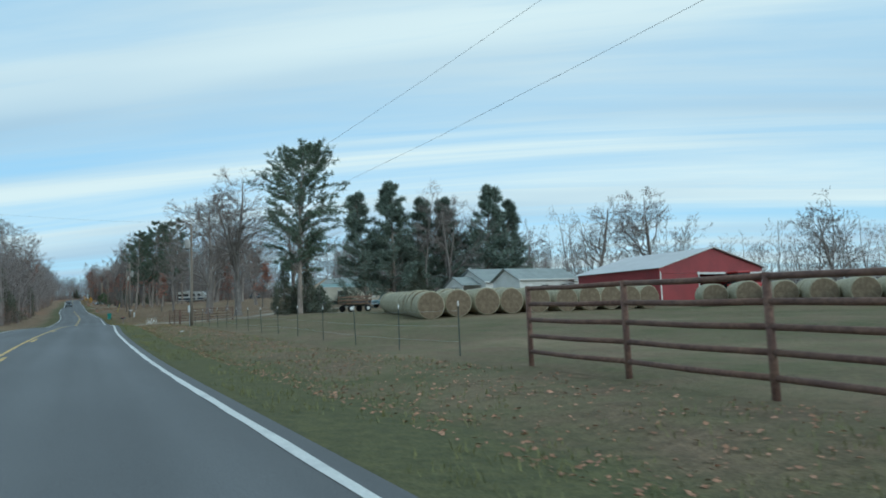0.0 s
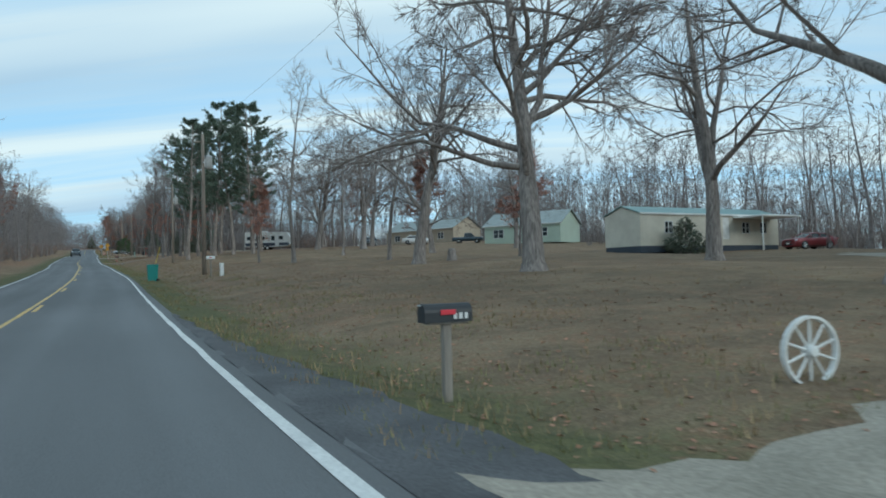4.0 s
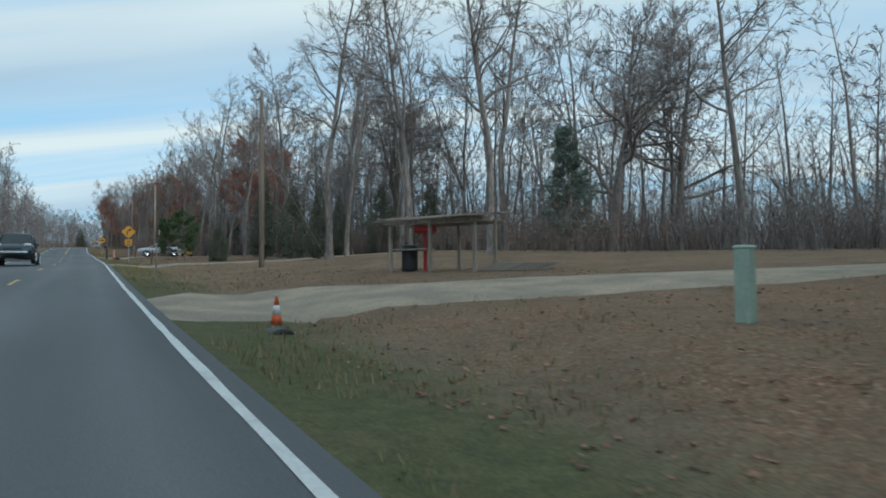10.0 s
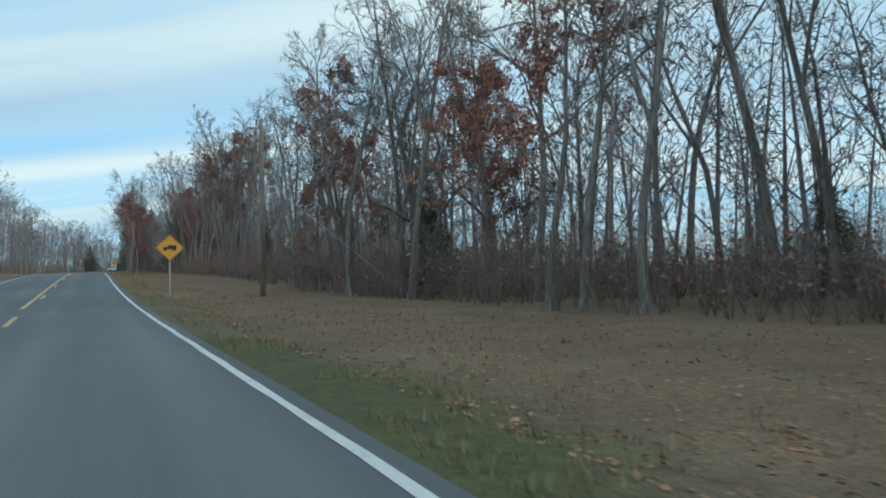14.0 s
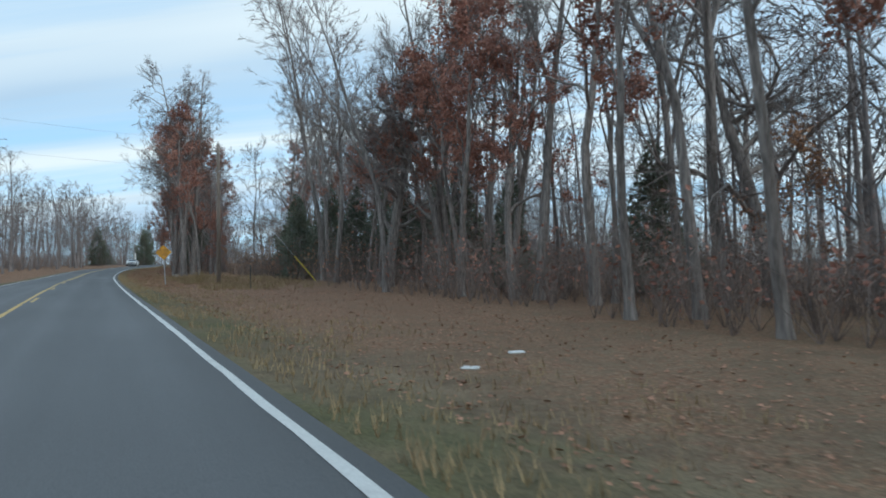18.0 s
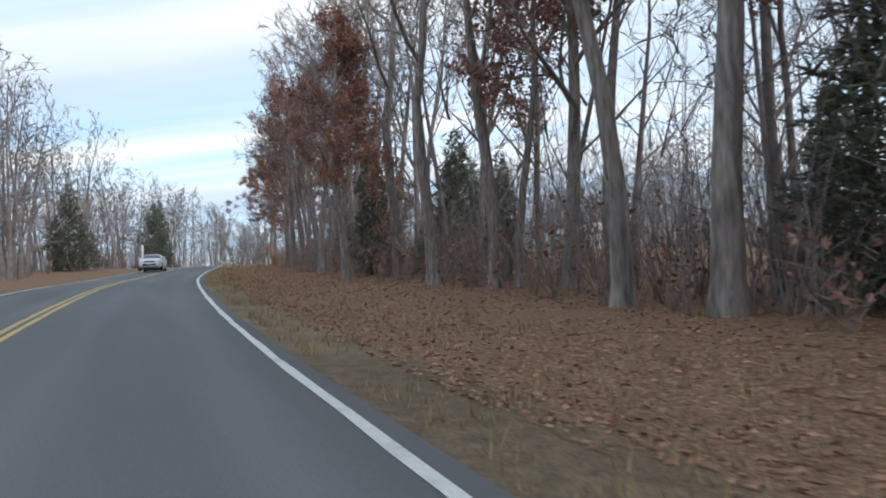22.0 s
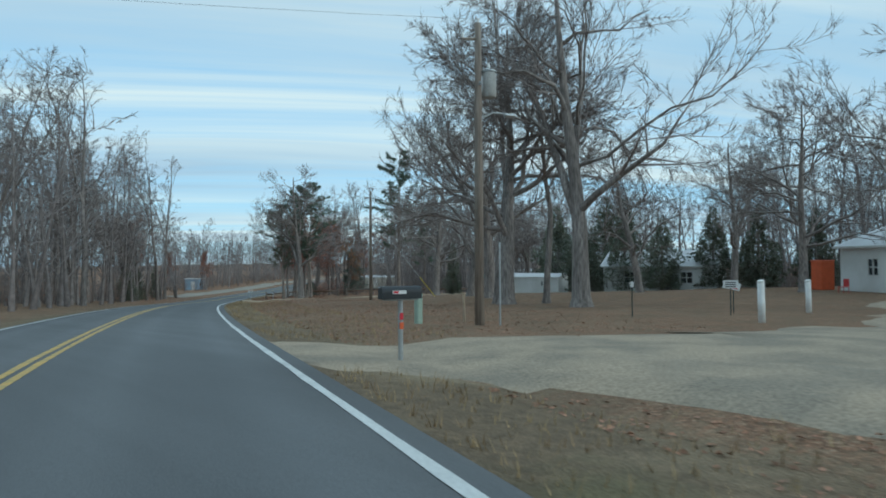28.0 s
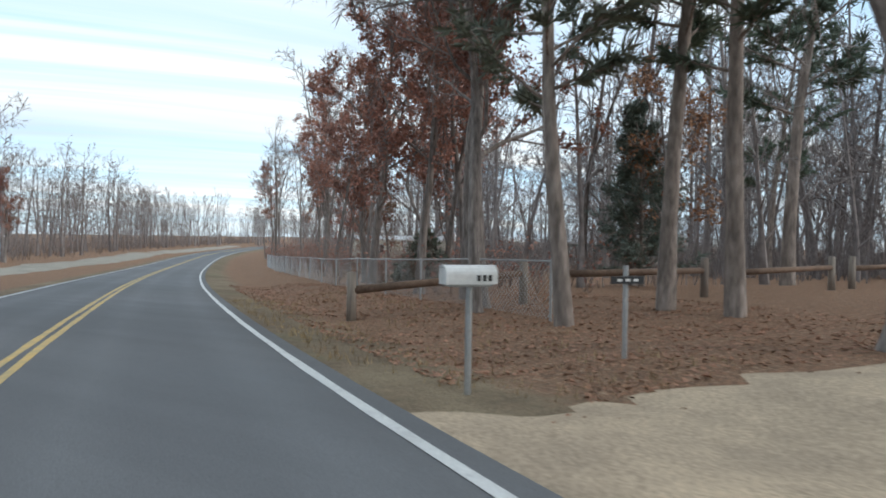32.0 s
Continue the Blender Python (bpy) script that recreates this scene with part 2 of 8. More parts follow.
def material(name, colour, rough=0.8, metal=0.0, vary=0.25, scale=3.0, fine=40.0, bump=0.2, second=None, coat=0.0, stretch=(1, 1, 1), island=0.0, spec=0.5, mid=(0.40, 0.62)):
    """A surface with two scales of variation and fine relief, in metres of the object's own space."""
    m = bpy.data.materials.new(name)
    m.use_nodes = True
    nt = m.node_tree
    bsdf = nt.nodes["Principled BSDF"]
    bsdf.inputs["Roughness"].default_value, bsdf.inputs["Metallic"].default_value = rough, metal
    bsdf.inputs["Coat Weight"].default_value = coat
    bsdf.inputs["Specular IOR Level"].default_value = spec
    co = nt.nodes.new("ShaderNodeTexCoord")
    mp = nt.nodes.new("ShaderNodeMapping")
    mp.inputs["Scale"].default_value = stretch
    nt.links.new(co.outputs["Object"], mp.inputs[0])
    a, b = nt.nodes.new("ShaderNodeTexNoise"), nt.nodes.new("ShaderNodeTexNoise")
    a.inputs["Scale"].default_value, a.inputs["Detail"].default_value = scale, 5
    b.inputs["Scale"].default_value, b.inputs["Detail"].default_value = fine, 3
    for n in (a, b):
        nt.links.new(mp.outputs[0], n.inputs["Vector"])
    ramp = nt.nodes.new("ShaderNodeValToRGB")
    ramp.color_ramp.elements[0].position, ramp.color_ramp.elements[1].position = mid
    nt.links.new(a.outputs[0], ramp.inputs[0])
    mix = nt.nodes.new("ShaderNodeMix")
    mix.data_type = "RGBA"
    c2 = second or tuple(c * (1 - vary) for c in colour)
    mix.inputs[6].default_value, mix.inputs[7].default_value = (*colour, 1), (*c2, 1)
    nt.links.new(ramp.outputs[0], mix.inputs[0])
    hsv = nt.nodes.new("ShaderNodeHueSaturation")
    mr = nt.nodes.new("ShaderNodeMapRange")
    mr.inputs[1].default_value, mr.inputs[2].default_value = 0.3, 0.7
    mr.inputs[3].default_value, mr.inputs[4].default_value = 1 - vary, 1 + vary
    nt.links.new(b.outputs[0], mr.inputs[0])
    value = mr.outputs[0]
    if island:
        geo, obj = nt.nodes.new("ShaderNodeNewGeometry"), nt.nodes.new("ShaderNodeObjectInfo")
        s = nt.nodes.new("ShaderNodeMath")
        s.operation = "ADD"
        nt.links.new(geo.outputs["Random Per Island"], s.inputs[0]), nt.links.new(obj.outputs["Random"], s.inputs[1])
        mi = nt.nodes.new("ShaderNodeMapRange")
        mi.inputs[1].default_value, mi.inputs[2].default_value = 0, 2
        mi.inputs[3].default_value, mi.inputs[4].default_value = 1 - island, 1 + island
        nt.links.new(s.outputs[0], mi.inputs[0])
        mul = nt.nodes.new("ShaderNodeMath")
        mul.operation = "MULTIPLY"
        nt.links.new(value, mul.inputs[0]), nt.links.new(mi.outputs[0], mul.inputs[1])
        value = mul.outputs[0]
    nt.links.new(value, hsv.inputs["Value"])
    nt.links.new(mix.outputs[2], hsv.inputs["Color"])
    nt.links.new(hsv.outputs[0], bsdf.inputs["Base Color"])
    if bump:
        bp = nt.nodes.new("ShaderNodeBump")
        bp.inputs["Strength"].default_value, bp.inputs["Distance"].default_value = bump, 0.02
        nt.links.new(b.outputs[0], bp.inputs["Height"])
        nt.links.new(bp.outputs[0], bsdf.inputs["Normal"])
    MATS[name] = m
    return m


def glow(name, colour, strength):
    m = material(name, colour, rough=0.3, vary=0.05, bump=0)
    m.node_tree.nodes["Principled BSDF"].inputs["Emission Color"].default_value = (*colour, 1)
    m.node_tree.nodes["Principled BSDF"].inputs["Emission Strength"].default_value = strength
    return m


def asphalt_material():
    """Worn asphalt: mottled, streaked along the road, polished paler in the wheel tracks. The mesh's attribute 'lat' is the distance from the crown."""
    m = bpy.data.materials.new("asphalt")
    m.use_nodes = True
    nt = m.node_tree
    bsdf = nt.nodes["Principled BSDF"]
    bsdf.inputs["Roughness"].default_value = 0.82
    bsdf.inputs["Specular IOR Level"].default_value = 0.4
    co = nt.nodes.new("ShaderNodeTexCoord")

    def tex(scale, stretch=(1, 1, 1), detail=4.0):
        mp = nt.nodes.new("ShaderNodeMapping")
        mp.inputs["Scale"].default_value = stretch
        n = nt.nodes.new("ShaderNodeTexNoise")
        n.inputs["Scale"].default_value, n.inputs["Detail"].default_value = scale, detail
        nt.links.new(co.outputs["Object"], mp.inputs[0]), nt.links.new(mp.outputs[0], n.inputs["Vector"])
        return n.outputs[0]

    def calc(op, a, b=0.0):
        n = nt.nodes.new("ShaderNodeMath")
        n.operation = op
        for i, v in enumerate((a, b)):
            if isinstance(v, (int, float)):
                n.inputs[i].default_value = v
            else:
                nt.links.new(v, n.inputs[i])
        return n.outputs[0]

    def span(v, a, b, c, d):
        n = nt.nodes.new("ShaderNodeMapRange")
        for i, x in enumerate((a, b, c, d)):
            n.inputs[i + 1].default_value = x
        nt.links.new(v, n.inputs[0])
        return n.outputs[0]

    at = nt.nodes.new("ShaderNodeAttribute")
    at.attribute_name = "lat"
    lane = calc("SUBTRACT", calc("ABSOLUTE", at.outputs["Fac"]), 1.6)
    off = calc("ABSOLUTE", calc("SUBTRACT", calc("ABSOLUTE", lane), 0.78))
    off = calc("ADD", off, calc("MULTIPLY", calc("SUBTRACT", tex(0.5, (1, 0.1, 1)), 0.5), 0.5))
    track = span(off, 0.05, 0.45, 1.09, 0.95)
    streak = span(tex(1.6, (1, 0.03, 1)), 0.3, 0.7, 0.92, 1.08)
    blotch = span(tex(0.22, (1, 0.35, 1), 5.0), 0.35, 0.65, 0.88, 1.12)
    grain = span(tex(70.0), 0.3, 0.7, 0.82, 1.18)
    hsv = nt.nodes.new("ShaderNodeHueSaturation")
    hsv.inputs["Color"].default_value = (0.137, 0.141, 0.146, 1)
    nt.links.new(calc("MULTIPLY", calc("MULTIPLY", track, streak), calc("MULTIPLY", blotch, grain)), hsv.inputs["Value"])
    nt.links.new(hsv.outputs[0], bsdf.inputs["Base Color"])
    bp = nt.nodes.new("ShaderNodeBump")
    bp.inputs["Strength"].default_value, bp.inputs["Distance"].default_value = 0.35, 0.02
    nt.links.new(tex(70.0), bp.inputs["Height"])
    nt.links.new(bp.outputs[0], bsdf.inputs["Normal"])
    return m


asphalt = asphalt_material()
asphalt_edge = material("asphalt_edge", (0.10, 0.10, 0.105), 0.9, vary=0.3, scale=1.2, fine=30, bump=0.5)
white_paint = material("white_line_paint", (0.66, 0.66, 0.64), 0.6, vary=0.12, scale=2.5, fine=30, bump=0.1, second=(0.5, 0.5, 0.49), mid=(0.5, 0.75))
yellow_paint = material("yellow_line_paint", (0.62, 0.40, 0.10), 0.6, vary=0.15, scale=2.5, fine=30, bump=0.1, second=(0.45, 0.33, 0.13))
gravel = material("pale_gravel", (0.40, 0.315, 0.225), 0.95, vary=0.28, scale=0.7, fine=22, bump=0.6, second=(0.27, 0.225, 0.17))
tan_gravel = material("tan_gravel", (0.50, 0.385, 0.265), 0.95, vary=0.24, scale=0.8, fine=22, bump=0.6, second=(0.37, 0.285, 0.20))
dirt = material("packed_dirt", (0.27, 0.205, 0.145), 0.95, vary=0.25, scale=0.8, fine=14, bump=0.5, second=(0.17, 0.13, 0.097))
grey_gravel = material("grey_gravel", (0.34, 0.305, 0.25), 0.95, vary=0.22, scale=0.9, fine=22, bump=0.6, second=(0.26, 0.235, 0.19))
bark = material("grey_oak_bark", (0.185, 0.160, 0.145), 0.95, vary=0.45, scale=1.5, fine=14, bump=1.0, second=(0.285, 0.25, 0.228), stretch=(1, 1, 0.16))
twig_bark = material("twig_bark", (0.22, 0.186, 0.17), 0.95, vary=0.25, scale=0.5, fine=6, bump=0.0, second=(0.28, 0.24, 0.22))
pine_bark = material("pine_bark", (0.22, 0.183, 0.157), 0.95, vary=0.35, scale=2.0, fine=8, bump=1.0, second=(0.31, 0.258, 0.225), stretch=(1, 1, 0.3))
oak_leaf = material("clinging_oak_leaf", (0.42, 0.21, 0.15), 0.8, vary=0.2, scale=0.7, fine=8, bump=0, second=(0.27, 0.125, 0.095), island=0.5)
tan_leaf = material("clinging_tan_leaf", (0.40, 0.22, 0.12), 0.75, vary=0.2, scale=0.7, fine=8, bump=0, second=(0.22, 0.10, 0.055), island=0.5)
pine_needle = material("pine_needle", (0.14, 0.18, 0.13), 0.7, vary=0.25, scale=0.6, fine=6, bump=0, second=(0.115, 0.155, 0.11), island=0.35)
white_pine_needle = material("white_pine_needle", (0.18, 0.225, 0.185), 0.7, vary=0.25, scale=0.6, fine=6, bump=0, second=(0.15, 0.19, 0.155), island=0.35)
young_needle = material("young_pine_needle", (0.13, 0.19, 0.085), 0.7, vary=0.25, scale=0.6, fine=6, bump=0, second=(0.10, 0.155, 0.08), island=0.35)
cedar_needle = material("cedar_foliage", (0.145, 0.17, 0.13), 0.8, vary=0.3, scale=0.9, fine=6, bump=0, second=(0.14, 0.145, 0.10), island=0.35)
# bark of distant trees, lightened so the colour carries some haze
hazed_far_bark = material("hazed_far_bark", (0.205, 0.178, 0.17), 0.95, vary=0.25, scale=0.1, fine=3, bump=0.0, second=(0.26, 0.228, 0.215))
bush_mat = material("bare_bush_stems", (0.25, 0.19, 0.16), 0.95, vary=0.3, scale=1, fine=6, bump=0, island=0.3)
litter = material("fallen_leaf", (0.46, 0.245, 0.16), 0.85, vary=0.2, scale=1, fine=9, bump=0, second=(0.31, 0.165, 0.095), island=0.6)
dry_grass = material("dry_grass_blade", (0.34, 0.25, 0.13), 0.85, vary=0.2, scale=1, fine=8, bump=0, second=(0.26, 0.18, 0.10), island=0.4)
green_grass = material("green_grass_blade", (0.15, 0.155, 0.065), 0.8, vary=0.2, scale=1, fine=8, bump=0, second=(0.19, 0.18, 0.07), island=0.4)
creosote = material("weathered_pole_wood", (0.20, 0.16, 0.13), 0.9, vary=0.3, scale=2, fine=14, bump=0.5, second=(0.28, 0.24, 0.20), stretch=(1, 1, 0.1))
new_pole = material("pale_pole_wood", (0.42, 0.33, 0.24), 0.9, vary=0.2, scale=2, fine=14, bump=0.4, stretch=(1, 1, 0.1))
grey_wood = material("weathered_grey_wood", (0.32, 0.28, 0.24), 0.9, vary=0.3, scale=2, fine=16, bump=0.5, stretch=(1, 1, 0.12))
brown_wood = material("brown_wood", (0.20, 0.13, 0.09), 0.9, vary=0.3, scale=2, fine=16, bump=0.5)
galvanised = material("galvanised_steel", (0.50, 0.52, 0.53), 0.45, metal=0.7, vary=0.12, scale=2, fine=20, bump=0.05)
rust_pipe = material("rusty_brown_pipe", (0.135, 0.075, 0.06), 0.75, metal=0.2, vary=0.3, scale=3, fine=20, bump=0.3, second=(0.19, 0.11, 0.08))
dark_steel = material("dark_green_steel", (0.05, 0.065, 0.06), 0.6, metal=0.3, vary=0.2, scale=3, fine=20, bump=0.1)
black_plastic = material("black_plastic", (0.025, 0.028, 0.032), 0.5, vary=0.15, scale=3, fine=30, bump=0.05)
black_rubber = material("black_rubber", (0.02, 0.02, 0.021), 0.85, vary=0.2, scale=4, fine=30, bump=0.2)
white_enamel = material("white_painted_metal", (0.78, 0.78, 0.76), 0.5, vary=0.08, scale=2, fine=20, bump=0.05, second=(0.66, 0.65, 0.62))
white_siding = material("white_siding", (0.74, 0.74, 0.72), 0.6, vary=0.06, scale=0.7, fine=14, bump=0.05, second=(0.66, 0.66, 0.63))
cream_siding = material("cream_siding", (0.66, 0.62, 0.52), 0.6, vary=0.07, scale=0.7, fine=14, bump=0.05, second=(0.58, 0.54, 0.45))
blue_siding = material("pale_blue_siding", (0.30, 0.40, 0.50), 0.6, vary=0.07, scale=0.7, fine=14, bump=0.05)
green_siding = material("pale_green_siding", (0.48, 0.56, 0.46), 0.6, vary=0.07, scale=0.7, fine=14, bump=0.05)
red_metal = material("barn_red_metal", (0.30, 0.045, 0.05), 0.55, vary=0.1, scale=0.6, fine=12, bump=0.05, second=(0.24, 0.04, 0.045))
pale_roof = material("pale_galvanised_roof", (0.58, 0.58, 0.59), 0.5, metal=0.2, vary=0.08, scale=0.6, fine=12, bump=0.05)
shingle_grey = material("grey_green_shingle", (0.30, 0.335, 0.33), 0.9, vary=0.15, scale=1, fine=16, bump=0.3)
teal_roof = material("teal_metal_roof", (0.19, 0.30, 0.29), 0.5, metal=0.2, vary=0.1, scale=1, fine=16, bump=0.05)
dark_skirt = material("dark_blue_skirting", (0.06, 0.075, 0.10), 0.8, vary=0.2, scale=1, fine=16, bump=0.2)
hay = material("weathered_hay", (0.33, 0.30, 0.21), 0.95, vary=0.3, scale=5, fine=45, bump=0.8, second=(0.40, 0.36, 0.26), stretch=(1, 1, 1))
hay_end = material("hay_bale_face", (0.16, 0.12, 0.08), 0.95, vary=0.35, scale=6, fine=45, bump=0.8, second=(0.22, 0.17, 0.115))
window_glass = material("dark_window_glass", (0.03, 0.035, 0.04), 0.08, vary=0.1, scale=2, fine=10, bump=0)
car_glass = material("tinted_car_glass", (0.035, 0.04, 0.045), 0.06, vary=0.1, scale=2, fine=10, bump=0)
silver_paint = material("silver_car_paint", (0.50, 0.52, 0.55), 0.28, metal=0.55, vary=0.03, scale=1, fine=20, bump=0, coat=0.6)
red_car = material("dark_red_car_paint", (0.22, 0.03, 0.04), 0.28, metal=0.2, vary=0.05, scale=1, fine=20, bump=0, coat=0.6)
white_car = material("white_car_paint", (0.74, 0.74, 0.74), 0.3, vary=0.03, scale=1, fine=20, bump=0, coat=0.6)
dark_car = material("dark_blue_car_paint", (0.035, 0.06, 0.08), 0.28, metal=0.2, vary=0.05, scale=1, fine=20, bump=0, coat=0.6)
chrome = material("polished_alloy", (0.75, 0.76, 0.78), 0.25, metal=0.9, vary=0.05, scale=3, fine=20, bump=0)
lamp_lens = material("clear_lamp_lens", (0.62, 0.64, 0.66), 0.12, vary=0.1, scale=6, fine=40, bump=0)
red_lens = material("red_lamp_lens", (0.35, 0.02, 0.02), 0.15, vary=0.1, scale=6, fine=40, bump=0)
sign_yellow = material("yellow_sign_sheet", (0.74, 0.36, 0.03), 0.45, vary=0.05, scale=2, fine=25, bump=0, second=(0.66, 0.31, 0.03))
sign_black = material("black_sign_ink", (0.025, 0.025, 0.025), 0.5, vary=0.1, scale=2, fine=25, bump=0)
sign_white = material("white_sign_sheet", (0.74, 0.74, 0.73), 0.5, vary=0.05, scale=2, fine=25, bump=0)
sign_back = material("sign_back_metal", (0.45, 0.46, 0.47), 0.5, metal=0.6, vary=0.1, scale=2, fine=25, bump=0)
orange_plastic = material("orange_plastic", (0.70, 0.13, 0.04), 0.55, vary=0.1, scale=3, fine=25, bump=0.05)
tractor_yellow = material("mower_yellow_paint", (0.62, 0.38, 0.04), 0.45, vary=0.1, scale=3, fine=25, bump=0.05)
red_plastic = material("red_plastic", (0.50, 0.05, 0.05), 0.5, vary=0.1, scale=3, fine=25, bump=0.05)
teal_plastic = material("teal_plastic_bin", (0.03, 0.25, 0.22), 0.55, vary=0.1, scale=3, fine=25, bump=0.05)
pale_green = material("pale_green_pedestal", (0.36, 0.46, 0.38), 0.55, vary=0.1, scale=3, fine=25, bump=0.05)
concrete = material("concrete", (0.42, 0.41, 0.39), 0.9, vary=0.15, scale=2, fine=25, bump=0.3)
yellow_guard = material("yellow_guy_guard", (0.72, 0.55, 0.06), 0.5, vary=0.08, scale=3, fine=25, bump=0)
wire_mat = material("dark_cable", (0.06, 0.06, 0.065), 0.6, vary=0.1, scale=3, fine=25, bump=0)
blue_marker = material("blue_marker_sheet", (0.05, 0.11, 0.22), 0.5, vary=0.1, scale=3, fine=25, bump=0)
stone = material("pale_field_stone", (0.37, 0.34, 0.30), 0.9, vary=0.2, scale=4, fine=25, bump=0.5)
red_ink = material("red_decal", (0.6, 0.03, 0.05), 0.5, vary=0.05, scale=3, fine=25, bump=0)
tan_wall = material("tan_wall", (0.45, 0.38, 0.29), 0.8, vary=0.1, scale=1, fine=20, bump=0.2)


def ground_material():
    """Mown grass, dead grass and leaf litter. The meshes' attribute 'leaf' says how much litter lies there, 'green' how green the grass is."""
    m = bpy.data.materials.new("grass_and_leaf_litter")
    m.use_nodes = True
    nt = m.node_tree
    bsdf = nt.nodes["Principled BSDF"]
    bsdf.inputs["Roughness"].default_value = 0.95
    bsdf.inputs["Specular IOR Level"].default_value = 0.2
    co = nt.nodes.new("ShaderNodeTexCoord")

    def tex(scale, detail=4.0, rough=0.55):
        n = nt.nodes.new("ShaderNodeTexNoise")
        n.inputs["Scale"].default_value, n.inputs["Detail"].default_value, n.inputs["Roughness"].default_value = scale, detail, rough
        nt.links.new(co.outputs["Object"], n.inputs["Vector"])
        return n.outputs[0]

    def mixed(fac, a, b):
        n = nt.nodes.new("ShaderNodeMix")
        n.data_type = "RGBA"
        if isinstance(fac, float):
            n.inputs[0].default_value = fac
        else:
            nt.links.new(fac, n.inputs[0])
        for i, v in ((6, a), (7, b)):
            if isinstance(v, tuple):
                n.inputs[i].default_value = (*v, 1)
            else:
                nt.links.new(v, n.inputs[i])
        return n.outputs[2]

    def ramp(v, lo, hi):
        n = nt.nodes.new("ShaderNodeMapRange")
        n.inputs[1].default_value, n.inputs[2].default_value = lo, hi
        nt.links.new(v, n.inputs[0])
        return n.outputs[0]

    def calc(op, a, b):
        n = nt.nodes.new("ShaderNodeMath")
        n.operation = op
        for i, v in enumerate((a, b)):
            if isinstance(v, float):
                n.inputs[i].default_value = v
            else:
                nt.links.new(v, n.inputs[i])
        return n.outputs[0]

    def attr(name):
        n = nt.nodes.new("ShaderNodeAttribute")
        n.attribute_name = name
        return n.outputs["Fac"]

    big, middle, small, fine = tex(0.09), tex(0.7), tex(5.0), tex(28.0, 3.0)
    dead = mixed(ramp(small, 0.35, 0.65), (0.225, 0.165, 0.108), (0.15, 0.113, 0.075))
    dead = mixed(ramp(calc("MULTIPLY", calc("ADD", middle, tex(0.25)), 0.5), 0.47, 0.6), dead, (0.275, 0.215, 0.14))
    live = mixed(ramp(small, 0.35, 0.65), (0.135, 0.13, 0.062), (0.095, 0.098, 0.05))
    gfac = ramp(calc("ADD", calc("MULTIPLY", calc("ADD", big, middle), 0.5), calc("SUBTRACT", attr("green"), 0.5)), 0.38, 0.62)
    grass = mixed(gfac, dead, live)
    warp = nt.nodes.new("ShaderNodeVectorMath")
    warp.operation = "MULTIPLY_ADD"
    wn = nt.nodes.new("ShaderNodeTexNoise")
    wn.inputs["Scale"].default_value = 9.0
    nt.links.new(co.outputs["Object"], wn.inputs["Vector"])
    nt.links.new(wn.outputs["Color"], warp.inputs[0])
    warp.inputs[1].default_value = (0.09, 0.09, 0.09)
    nt.links.new(co.outputs["Object"], warp.inputs[2])
    vor = nt.nodes.new("ShaderNodeTexVoronoi")
    vor.inputs["Scale"].default_value = 19.0
    nt.links.new(warp.outputs[0], vor.inputs["Vector"])
    cell = nt.nodes.new("ShaderNodeSeparateColor")
    nt.links.new(vor.outputs["Color"], cell.inputs[0])
    leaves = mixed(ramp(cell.outputs[0], 0.1, 0.9), (0.205, 0.125, 0.08), (0.315, 0.175, 0.108))
    leaves = mixed(ramp(cell.outputs[1], 0.72, 0.95), leaves, (0.37, 0.25, 0.165))
    leaves = mixed(ramp(vor.outputs["Distance"], 0.5, 1.0), leaves, (0.145, 0.095, 0.064))
    lfac = ramp(calc("ADD", calc("ADD", calc("MULTIPLY", middle, 0.45), calc("MULTIPLY", small, 0.45)), calc("SUBTRACT", attr("leaf"), 0.45)), 0.36, 0.58)
    col = mixed(lfac, grass, leaves)
    hsv = nt.nodes.new("ShaderNodeHueSaturation")
    nt.links.new(col, hsv.inputs["Color"])
    v = nt.nodes.new("ShaderNodeMapRange")
    v.inputs[1].default_value, v.inputs[2].default_value, v.inputs[3].default_value, v.inputs[4].default_value = 0.3, 0.7, 0.72, 1.28
    nt.links.new(fine, v.inputs[0])
    nt.links.new(v.outputs[0], hsv.inputs["Value"])
    nt.links.new(hsv.outputs[0], bsdf.inputs["Base Color"])
    bp = nt.nodes.new("ShaderNodeBump")
    bp.inputs["Strength"].default_value, bp.inputs["Distance"].default_value = 0.7, 0.06
    nt.links.new(calc("ADD", fine, small), bp.inputs["Height"])
    nt.links.new(bp.outputs[0], bsdf.inputs["Normal"])
    return m


ground_mat = ground_material()

# ---- plan of the road and the lie of the land ----
# from the crown of the road to the white edge line and to the yellow line: (y, metres)
EDGE = [(-150, 3.03), (25, 3.02), (44, 2.97), (70, 2.97), (105, 2.98), (125, 3.03), (560, 3.04), (640, 2.95), (700, 3.0), (1500, 3.0)]
YELLOW = [(-150, -.3), (60, -.3), (110, -.2), (190, .28), (250, .2), (340, .05), (440, -.15), (555, -.5), (600, -.45), (650, -.32), (668, -.15), (700, -.05), (1500, -.05)]
PAVED = 3.2         # half the width of the asphalt


